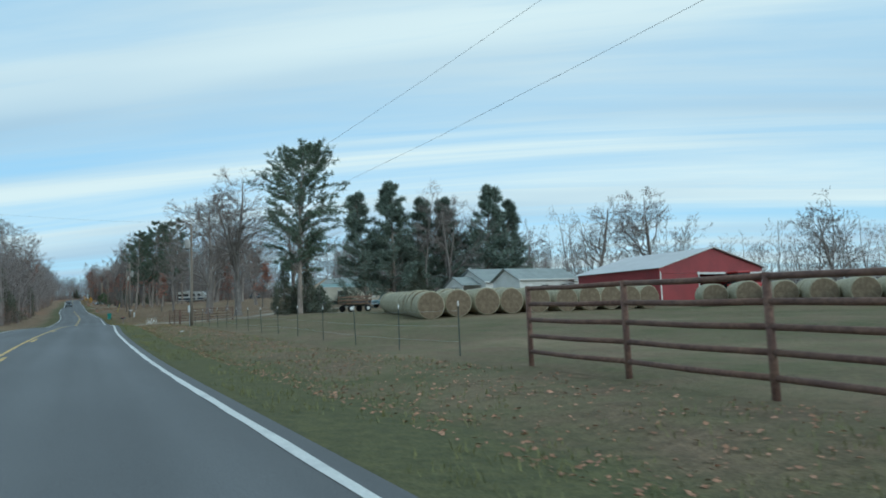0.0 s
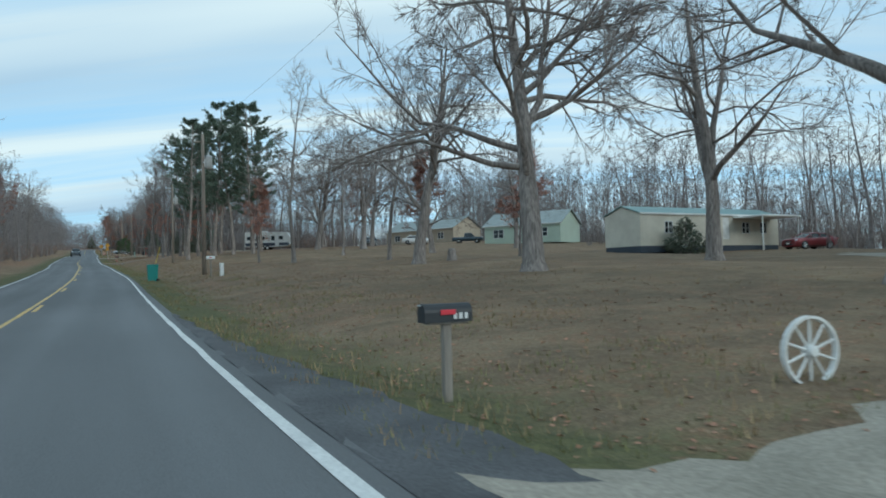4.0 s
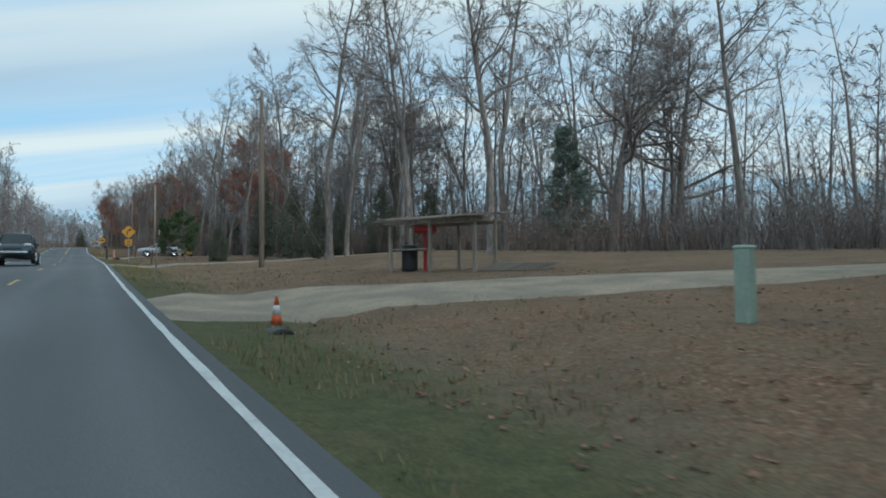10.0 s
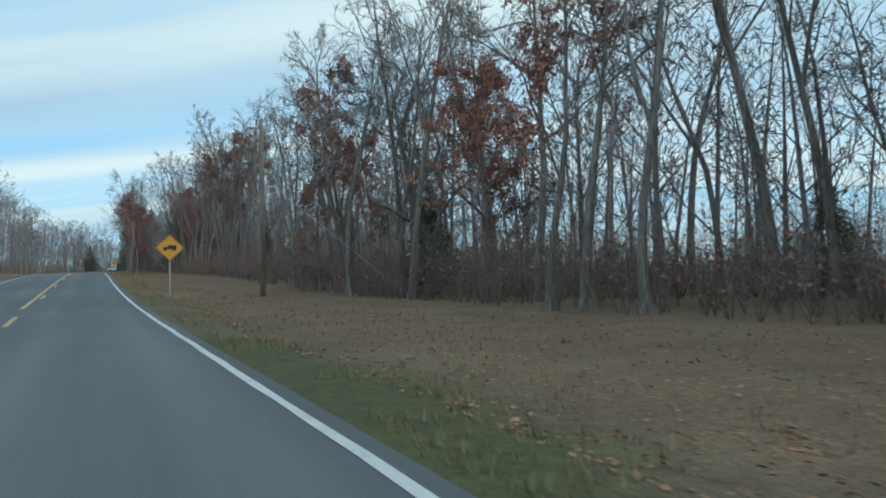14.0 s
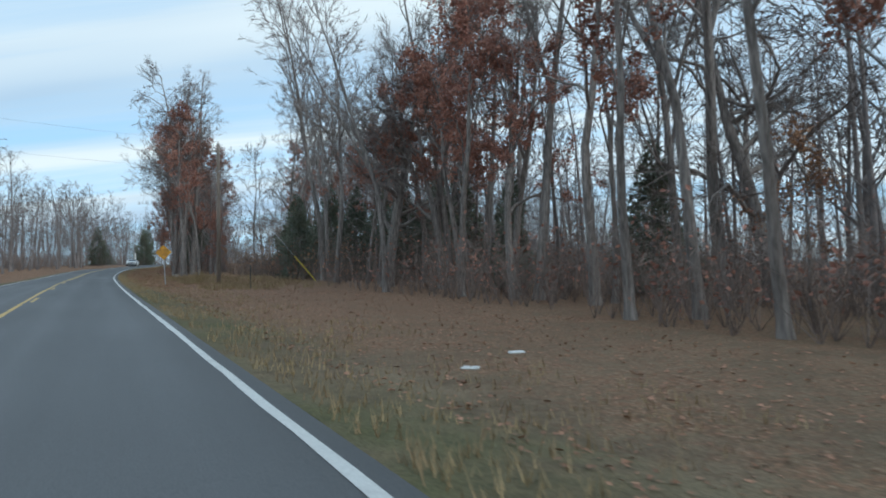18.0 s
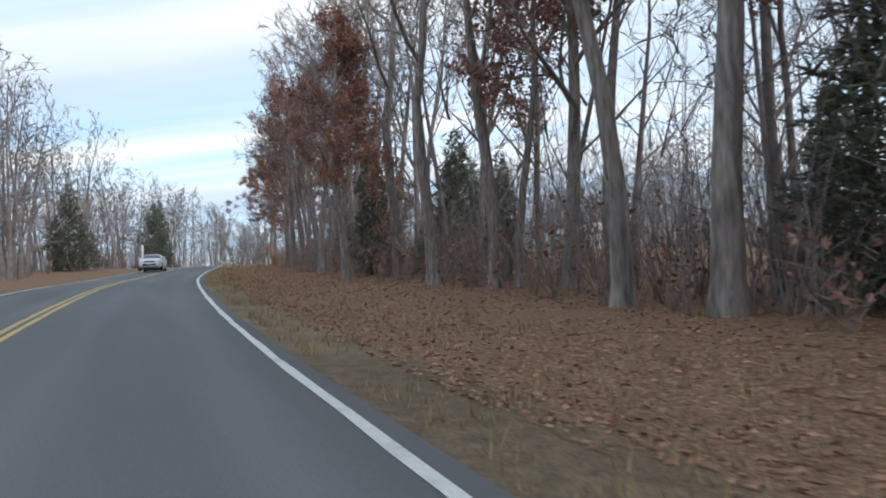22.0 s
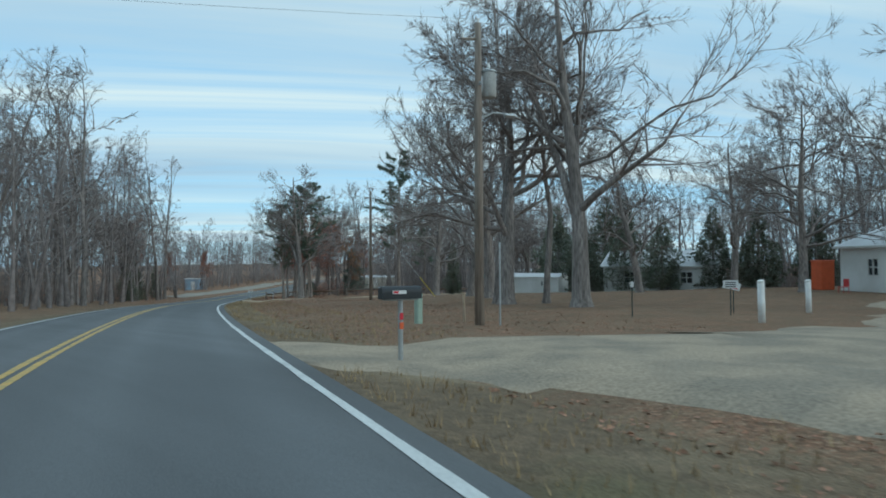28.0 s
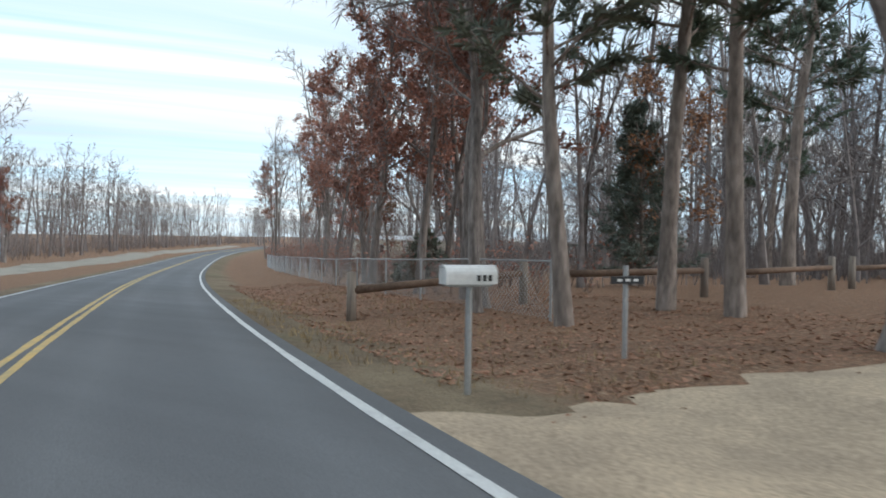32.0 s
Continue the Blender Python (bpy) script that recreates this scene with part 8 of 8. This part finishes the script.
for k, (x, y, s) in enumerate(((2.3, 469.8, .30), (2.4, 468.4, .24), (1.0, 466.0, .14))):
    rock = Shape()
    rng = random.Random(k)
    rock.lathe([(s * .7, -.05), (s, s * .25), (s * .85, s * .6), (s * .4, s * .85), (s * .1, s * .9)], 9)
    rock.v = [(v[0] * rng.uniform(.85, 1.15), v[1] * rng.uniform(.75, 1.1), v[2]) for v in rock.v]
    put(solid("stone", rock, stone, "pale rough stone lying among fallen leaves", "stone"), x, y, 40 * k)
sapling = solid("marker_stake", Shape().box(0, 0, .6, .04, .03, 1.5, .005), dark_steel, "thin dark steel stake in leaves", "stake")
put(sapling, 3.3, 434.2)

# -- pedestals, posts, houses --
put(pedestal(.76), 13.7, 558.9, 0)
put(pedestal(.78, tag=True), 11.9, 553.0, 10)
bird = thing("bird_house_post", "grey post with a red-orange sign", "post")
part("post", Shape().tube([(0, 0, -.2), (.02, 0, 1.9)], [.09, .08], 8), grey_wood, bird)
part("sign", Shape().box(-.06, -.09, 1.68, .24, .02, .28, .004), orange_plastic, bird, "faded orange sign")
put(bird, 12.2, 553.1, -10)
again(bird, 14.0, 559.1, -10)
tag = solid("tree_tag", Shape().box(0, 0, 0, .18, .02, .26, .004), sign_white, "small white sign nailed to an oak", "sign")
tag.matrix_basis = pose(18.62, 567.9, ground(18.9, 568.4) + 2.35, 0, 0, -35)
pampas = park(tagged(new("grass_tuft", bare_bush(61, 1.7, 110).mesh("grass_tuft", dry_grass)), "tall clump of dry tan ornamental grass", "grass"))
plant(pampas, 13.0, 553.9)
plant(pampas, 1.6, 443.0, 40, .6)
for x, y in ((17.2, 584.9), (-1.0, 612.0)):
    if x > 0:
        m_ = thing("verge_marker", "white flexible roadside marker post", "marker post")
        part("blade", Shape().box(0, 0, .5, .10, .012, 1.2, .004), white_enamel, m_)
        part("reflector", Shape().box(0, -.008, .98, .08, .006, .12), sign_white, m_)
        put(m_, x, y, heading(y))
wp = solid("white_post", Shape().lathe([(.16, -.2), (.16, 3.2), (.10, 3.3)], 12), white_enamel, "tall white painted post on the verge", "post")
put(wp, 2.1, 582.0)
bollard = thing("white_bollard", "white plastic pipe bollard in gravel", "bollard", "bollards of the gravel lot")
part("pipe", Shape().rod((0, 0, -.2), (0, 0, 1.32), .11, 14), white_enamel, bollard, smooth=True)
part("cap", Shape().lathe([(.12, 1.30), (.12, 1.36), (.06, 1.40)], 14), white_enamel, bollard)
put(bollard, 43.6, 615.0, roll=-3)
again(bollard, 38.3, 607.0, roll=-2)
again(bollard, 51.2, 615.9, roll=-3)
shed = house("garage", "small white garage with a pale roof", 8, 6, 2.6, 4.2, white_siding, pale_roof, openings=[("garage", -.6, .1, 2.6, 2.1), ("window", 2.6, 1.1, .8, .9)], category="garage")
put(shed, 52.0, 594.0, -48)
sage = house("house", "pale green house with a white gabled porch", 13, 8, 3.0, 5.0, green_siding, shingle_grey, skirt=concrete, openings=[("window", -4.6, 1.2, 1.3, 1.3), ("door", -1.4, .5, 1.0, 2.1), ("window", 1.5, 1.2, 1.6, 1.3), ("window", 4.6, 1.2, .8, 1.3)])
put(sage, 74.0, 588.0, -62)
grey_shop = house("shed", "low tan shed behind bare trees", 12, 8, 3.0, 4.4, tan_wall, pale_roof, openings=[("garage", 2, .1, 3, 2.4)], category="shed")
put(grey_shop, 68.0, 566.0, -75)

# -- gravel lot and workshop --
workshop = house("workshop", "white metal workshop with a blue-grey roof", 12.3, 9, 3.0, 4.6, white_siding, pale_roof, openings=[("window", -3.2, 1.0, .9, 1.1), ("door", 3.6, .1, 1.0, 2.1), ("window", 1.0, 1.0, .7, 1.1)], category="workshop", siding=.3)
put(workshop, 73.8, 613.0, -127)
rolldoor = solid("roll_door", Shape().box(0, 0, 1.25, 3.0, .08, 2.5, .01), concrete, "grey roll-up door of the workshop", "door", kind="structure")
rolldoor.matrix_basis = stand(69.0, 607.2, -37, .0)
orange_box = thing("portable_toilet", "orange portable toilet beside the workshop", "portable toilet")
part("cabin", Shape().box(0, 0, 1.05, 1.1, 1.1, 2.1, .06), orange_plastic, orange_box)
part("roof", Shape().box(0, 0, 2.14, 1.16, 1.16, .12, .05), orange_plastic, orange_box)
part("door", Shape().box(-.56, 0, 1.05, .03, .8, 1.9, .01), orange_plastic, orange_box)
part("vent_pipe", Shape().rod((.4, .4, 2.1), (.4, .4, 2.45), .04), black_plastic, orange_box)
put(orange_box, 75.5, 622.2, -30)
chair = thing("lawn_chair", "small red chair beside the workshop wall", "chair")
part("seat", Shape().box(0, 0, .42, .45, .45, .05, .015), red_plastic, chair)
part("backrest", Shape().box(0, .22, .70, .45, .04, .5, .015), red_plastic, chair)
for x in (-.2, .2):
    for y in (-.2, .2):
        part("leg", Shape().rod((x, y, 0), (x, y, .42), .018), red_plastic, chair)
put(chair, 70.6, 619.6, -120)
box28 = mailbox(black_plastic, galvanised, "large black mailbox with a white sticker on a steel stake", bars=False, decal=sign_white, h=1.0, length=.56, post="pipe", flag=False)
part("sticker_bar", Shape().box(-.10, -.115, 1.10, .07, .004, .03), red_ink, box28)
part("reflector", Shape().box(0, -.042, .60, .06, .02, .10, .004), orange_plastic, box28, "orange reflector")
part("reflector", Shape().box(0, -.042, .74, .05, .02, .10, .004), red_ink, box28, "red reflector")
put(box28, 28.5, 615.1, -22)
box28.scale = (1.15, 1.15, 1.08)
for x, y, t_, tilt, red in ((42.4, 618.9, -60, 0, False), (46.6, 617.2, -65, 0, False), (48.6, 617.9, -62, 12, True)):
    s_ = thing("yard_sign", "small white yard sign on a steel stake" if not red else "tilted white yard sign with red markings", "sign")
    part("stake", Shape().box(0, 0, .55, .04, .03, 1.5, .005), dark_steel, s_)
    bd = part("board", Shape().box(0, -.025, 1.15, .52 if x > 43 else .12, .01, .3 if x > 43 else .2, .003, Matrix.Rotation(radians(tilt), 3, "Y")), sign_white, s_)
    if x > 43:
        for k in range(3):
            part("text_bar", Shape().box(0, -.034, 1.06 + .08 * k, .36, .004, .035, 0, Matrix.Rotation(radians(tilt), 3, "Y")), red_ink if red else sign_black, bd)
    put(s_, x, y, t_)
put(pedestal(.95), 35.6, 622.5, 0)
leaner = solid("guard_stake", Shape().tube([(0, 0, -.1), (-.05, 0, 1.0)], [.05, .045], 6), new_pole, "short tan stake beside the pole", "stake")
put(leaner, 37.4, 622.2)
put(solid("service_conduit", Shape().rod((0, 0, -.1), (0, 0, 2.6), .03, 8), galvanised, "grey service conduit beside the pole", "conduit"), 37.1, 620.4)
board = thing("notice_board", "white board on two posts across the road", "sign")
part("panel", Shape().box(0, 0, .75, .75, .05, .65, .01), white_enamel, board)
for x in (-.32, .32):
    part("leg", Shape().box(x, 0, .2, .06, .06, .9, .008), white_enamel, board)
put(board, *beside(619, -6.4), heading(619) + 10)
cross = thing("wooden_cross", "small white roadside cross", "cross")
part("upright", Shape().box(0, 0, .45, .07, .05, 1.1, .008), white_enamel, cross)
part("crossbar", Shape().box(0, -.002, .68, .5, .04, .07, .008), white_enamel, cross)
put(cross, *beside(617, -7.0), heading(617))
solar = thing("kiosk", "small white and blue roadside building across the road", "building")
part("walls", Shape().box(0, 0, 1.25, 3.2, 4.5, 2.6, .03), blue_siding, solar)
part("roof", Shape().box(0, 0, 2.66, 3.7, 5.0, .18, .04), pale_roof, solar)
part("window", Shape().box(1.61, -.5, 1.5, .03, 1.2, .9), window_glass, solar)
part("door", Shape().box(.3, -2.26, 1.0, .9, .04, 2.0, .01), white_enamel, solar)
put(solar, *beside(748, -19.5), heading(748))

# -- yard before the fence corner --
maroon_paint = material("maroon_truck_paint", (.075, .018, .022), .3, metal=.2, vary=.05, scale=1, fine=20, bump=0, coat=.5)
carport = thing("carport", "teal metal carport on thin posts", "carport")
part("canopy", Shape().prism([(-3.0, 2.35), (3.0, 2.35), (3.1, 2.5), (0, 3.1), (-3.1, 2.5)], 5.5), teal_roof, carport)
for x in (-2.9, 2.9):
    for y in (-2.6, 0, 2.6):
        part("post", Shape().rod((x, y, -.1), (x, y, 2.4), .05), galvanised, carport)
put(carport, 91.0, 667.4, -60)
put(car("pickup_truck", "very dark red pickup truck under a carport", maroon_paint, 5.4, 1.95, 1.8, "pickup", "pickup truck"), 90.0, 666.2, 150)
put(car("pickup_truck", "dark pickup truck beside a carport", dark_car, 5.4, 1.95, 1.8, "pickup", "pickup truck"), 94.5, 670.3, 150)
shed2 = house("shed", "low white shed with a flat grey roof", 6.7, 4, 2.2, 2.6, white_siding, pale_roof, openings=[("window", 1.4, 1.2, .6, .5)], category="shed", overhang=.15)
put(shed2, 88.6, 658.4, -72)
white_house = house("house", "white house half hidden by bare oaks", 12, 7, 2.8, 4.4, white_siding, pale_roof, openings=[("window", -3, .9, 1.2, 1.2), ("door", 0, .1, 1, 2.1), ("window", 3, .9, 1.2, 1.2)])
put(white_house, 92.0, 643.0, -75)
green_barn = house("barn", "dark green metal barn with white corner posts", 14, 9, 3.2, 4.8, material("dark_green_metal", (.03, .13, .08), .5, vary=.08, bump=.03), pale_roof, openings=[("garage", -4, .1, 3.2, 2.6), ("dark", 2, .1, 3.5, 2.6)], category="barn")
put(green_barn, 150.0, 716.0, -60)
trailer = house("mobile_home", "cream trailer seen far through trees", 11, 3.6, 2.9, 3.3, cream_siding, pale_roof, skirt=dark_skirt, openings=[("window", -3, 1.5, 1, .9), ("door", 0, .8, .9, 2), ("window", 3, 1.5, 1, .9)], overhang=.1)
put(trailer, 118.0, 728.0, -40)

# chain-link fence: steel posts, rails and woven mesh
fence_pts = [beside(y, 8.6) for y in np.arange(694, 742, 3.0)]
fence = thing("chain_link_fence", "galvanised chain-link fence along the road", "fence")
diag = Shape()
for k, ((x0, y0), (x1, y1)) in enumerate(zip(fence_pts, fence_pts[1:])):
    g0, g1 = ground(x0, y0), ground(x1, y1)
    part("post", Shape().rod((x0, y0, g0 - .2), (x0, y0, g0 + 1.25), .03, 8), galvanised, fence)
    part("top_rail", Shape().rod((x0, y0, g0 + 1.2), (x1, y1, g1 + 1.2), .02, 6), galvanised, fence)
    n = 24
    for j in range(n):
        for s in (-1, 1):
            a, b = j / n, (j + s * 9) / n
            z0, z1 = .05, 1.18
            if b < 0:
                z1 = z0 + (z1 - z0) * (a / (a - b)); b = 0
            if b > 1:
                z1 = z0 + (z1 - z0) * ((1 - a) / (b - a)); b = 1
            diag.rod((x0 + (x1 - x0) * a, y0 + (y1 - y0) * a, g0 + (g1 - g0) * a + z0), (x0 + (x1 - x0) * b, y0 + (y1 - y0) * b, g0 + (g1 - g0) * b + z1), .004, 3)
part("mesh", diag, galvanised, fence)["kind"] = "stuff"
yard_pts = [(70.6, 694.2), (75.0, 690.8), (80.0, 687.4), (86.0, 684.6), (93.0, 681.8), (100.0, 679.2)]
for k, ((x0, y0), (x1, y1)) in enumerate(zip(yard_pts, yard_pts[1:])):
    lf = thing("log_rail_fence", "rustic fence of a dark log on two posts", "fence", "log rails in the yard")
    for x, y in ((x0, y0), (x0 + (x1 - x0) * .8, y0 + (y1 - y0) * .8)):
        g = ground(x, y)
        part("post", Shape().tube([(x, y, g - .2), (x, y, g + 1.15)], [.12, .11], 9), creosote, lf, smooth=True)
    a, b = (x0, y0), (x0 + (x1 - x0) * .8, y0 + (y1 - y0) * .8)
    part("log", Shape().tube([(*a, ground(*a) + .72), (*b, ground(*b) + .78)], [.10, .085], 9), brown_wood, lf, smooth=True)
brace = thing("wooden_gatepost", "weathered wooden gateposts with a fallen rail", "gatepost")
for x, y, h in ((65.0, 680.0, 1.15), (67.6, 678.7, 1.15)):
    part("post", Shape().box(x, y, ground(x, y) + h / 2 - .1, .12, .12, h + .2, .015), grey_wood, brace)
part("rail", Shape().tube([(65.0, 680.0, ground(65, 680) + .95), (67.4, 678.8, ground(67.4, 678.8) + .15)], .06, 7), grey_wood, brace)
part("brace", Shape().tube([(66.3, 679.3, ground(66.3, 679.3)), (66.2, 679.4, ground(66.2, 679.4) + .5)], .05, 7), grey_wood, brace)
put(culvert("black plastic culvert mouth at a drive", black_plastic, 7), 59.4, 680.2, heading(680), .16)
box32 = mailbox(white_enamel, galvanised, "white mailbox with number bars on a steel post", post="pipe", bars=True, flag=False, h=1.12, length=.52)
put(box32, 64.4, 687.3, -38)
name_post = thing("sign_post", "thin grey post with a small dark plate", "sign")
part("post", Shape().rod((0, 0, -.2), (0, 0, 1.25), .035, 8), galvanised, name_post)
part("plate", Shape().box(0, -.04, 1.06, .5, .02, .10, .004), black_plastic, name_post)
for k in range(3):
    part("text_bar", Shape().box(-.12 + .12 * k, -.052, 1.06, .07, .004, .035), sign_white, name_post)
put(name_post, 67.4, 686.7, -40)

# -- vehicles on the road --
on_road = car("pickup_truck", "dark blue pickup truck in the oncoming lane", dark_car, 5.5, 1.98, 1.85, "pickup", "pickup truck")
x_, y_ = beside(262, -1.6)
on_road.matrix_basis = pose(x_, y_, ground(x_, y_), 0, -2.6, heading(262) - 90)
sedan_on = car("car", "white saloon car in the oncoming lane", white_car, 4.7, 1.8, 1.45)
x_, y_ = beside(545, -1.6)
sedan_on.matrix_basis = pose(x_, y_, ground(x_, y_), 0, -2.5, heading(545) - 90)
for spare in [o for o in scene.collection.objects if o.get("unused")]:
    bpy.data.objects.remove(spare)

# ---- fallen leaves, grass, thickets: what nobody could count ----
lrng = random.Random(9)


def leaf_litter(name, y0, y1, lat0, lat1, n, size, label, mat=None):
    sh = Shape()
    for _ in range(n):
        y = lrng.uniform(y0, y1)
        lat = lat0 + (lat1 - lat0) * lrng.random() ** 1.3
        x, yy = beside(y, lat)
        if noise.noise(Vector((x * .35, yy * .35, 3.0))) < -.45 or (on_drive(x, yy) and lrng.random() < .95):
            continue
        z = ground(x, yy) + .015
        a, s = lrng.uniform(0, 6.28), size * lrng.uniform(.6, 1.35)
        c, d = math.cos(a) * s, math.sin(a) * s
        t1, t2 = lrng.uniform(-.1, .35) * s, lrng.uniform(-.1, .35) * s
        k = len(sh.v)
        sh.v.extend([(x - c * .5, yy - d * .5, z), (x - d * .3, yy + c * .3, z + t1), (x + c * .5, yy + d * .5, z + .01), (x + d * .3, yy - c * .3, z + t2)])
        sh.f.append((k, k + 1, k + 2, k + 3))
    return solid(name, sh, mat or litter, label, "leaves", kind="stuff")


def grass_blades(name, y0, y1, lat0, lat1, n, h, mat, label, patch_=0.0):
    sh = Shape()
    for _ in range(n):
        y = lrng.uniform(y0, y1)
        lat = lat0 + (lat1 - lat0) * lrng.random() ** 1.5
        x, yy = beside(y, lat)
        if noise.noise(Vector((x * .4, yy * .4, 8.0))) < patch_ or on_drive(x, yy):
            continue
        z = ground(x, yy) - .01
        for _k in range(3):
            a, s = lrng.uniform(0, 6.28), h * lrng.uniform(.5, 1.3)
            ox, oy = lrng.gauss(0, .05), lrng.gauss(0, .05)
            k = len(sh.v)
            c, d = math.cos(a), math.sin(a)
            sh.v.extend([(x + ox - d * .008, yy + oy + c * .008, z), (x + ox + d * .008, yy + oy - c * .008, z), (x + ox + c * s * .5, yy + oy + d * s * .5, z + s)])
            sh.f.append((k, k + 1, k + 2))
    return solid(name, sh, mat, label, "grass", kind="stuff")


leaf_litter("fallen_leaves", 0, 84, 4.6, 9, 9000, .07, "brown leaves drifted along the verge")
leaf_litter("fallen_leaves", 84, 300, 4.6, 16, 30000, .072, "scattered brown oak leaves on dead grass")
leaf_litter("fallen_leaves", 300, 445, 4.4, 13, 24000, .072, "brown leaves along the mown verge")
leaf_litter("fallen_leaves", 440, 590, 4.2, 13, 72000, .078, "thick carpet of orange-brown oak leaves")
leaf_litter("fallen_leaves", 590, 692, 5.0, 16, 24000, .075, "brown oak leaves scattered on a lawn")
leaf_litter("fallen_leaves", 682, 712, 4.2, 14, 20000, .08, "thick brown leaves along a fence")
grass_blades("verge_grass", 0, 130, 3.5, 9, 9000, .10, green_grass, "short green verge grass", -.1)
grass_blades("verge_grass", 130, 340, 3.5, 6.5, 9000, .12, green_grass, "green tufts in the verge", .0)
grass_blades("dry_grass", 84, 225, 8, 24, 9000, .09, dry_grass, "short dead lawn grass", -.1)
grass_blades("dry_grass", 80, 345, 3.5, 10, 11000, .14, dry_grass, "dry tan grass on the verge", -.05)
grass_blades("dry_grass", 345, 600, 3.45, 7.5, 15000, .16, dry_grass, "dry straw-coloured grass on the verge", -.2)
grass_blades("dry_grass", 432, 460, 7, 14, 3500, .4, dry_grass, "tall dry grass at the edge of the woods", -.2)
grass_blades("dry_grass", 600, 705, 3.45, 8, 6000, .12, dry_grass, "short dry grass on the verge", -.2)


def thicket(name, y0, y1, lat0, lat1, n, h, label, leaves=0, mat=None, leafmat=None):
    """Undergrowth: bare stems and a few clinging leaves at the foot of the woods."""
    ob = thing(name, label, "undergrowth", kind="stuff")
    sh, lf = Shape(), Shape()
    for _ in range(n):
        x, y = beside(lrng.uniform(y0, y1), lat0 + (lat1 - lat0) * lrng.random() ** 1.2)
        b = Vector((x, y, ground(x, y) - .05))
        H_ = h * lrng.uniform(.35, 1.2)
        for _k in range(lrng.randint(4, 7)):
            w = Vector((lrng.gauss(0, .28), lrng.gauss(0, .28), 1)).normalized()
            e = b + w * H_ * lrng.uniform(.6, 1.1)
            spike(sh, b, e, .013)
            for _j in range(5):
                q = b.lerp(e, lrng.uniform(.3, .95))
                f = q + Vector((lrng.gauss(0, .3), lrng.gauss(0, .3), lrng.uniform(.1, .5))) * (.35 * H_)
                sliver(sh, q, f, .011)
                if leaves and lrng.random() < leaves:
                    leaf_quad(lf, q.lerp(f, lrng.random()), lrng, .16)
    part("brushwood", sh, mat or bush_mat, ob)["kind"] = "stuff"
    if lf.v:
        part("foliage", lf, leafmat or oak_leaf, ob)["kind"] = "stuff"
    return ob


thicket("undergrowth", 303, 345, 14.5, 26, 600, 3.4, "tangled bare undergrowth at the foot of the woods", .2)
thicket("undergrowth", 345, 434, 13.4, 26, 1300, 3.4, "dense bare undergrowth with some red leaves", .25)
thicket("undergrowth", 434, 474, 14.5, 28, 650, 3.2, "bare undergrowth with tan leaves behind dry grass", .25, leafmat=tan_leaf)
thicket("undergrowth", 474, 545, 9.2, 15.5, 420, 2.4, "bare brush among roadside trunks", .3)
thicket("undergrowth", 240, 300, 22, 36, 700, 3.6, "brush at the far edge of a clearing", .1)
thicket("undergrowth", 214, 240, 34, 50, 300, 3.4, "brush behind the camper", .1)
thicket("undergrowth", 700, 790, 9.6, 20, 600, 2.6, "red-leaved brush along the fence", .5)
thicket("undergrowth", 110, 150, 60, 80, 300, 4.6, "hazy brush behind the yards", .05)
thicket("undergrowth", 585, 705, 62, 84, 700, 4.8, "hazy brush behind the houses", .05)
thicket("undergrowth", 0, 110, 100, 130, 450, 5.5, "hazy brush beyond the pasture", .0)
thicket("undergrowth", 790, 1000, 9.6, 24, 600, 3.6, "bare brush along the road ahead", .1)
thicket("undergrowth", 100, 345, -16, -8, 600, 4.0, "dark brush along the far side of the road", .1)
thicket("undergrowth", 345, 712, -18, -9, 900, 4.2, "bare brush along the far side of the road", .05)
thicket("undergrowth", 735, 900, -26, -14, 500, 4.2, "bare brush beyond the gravel lane", .05)
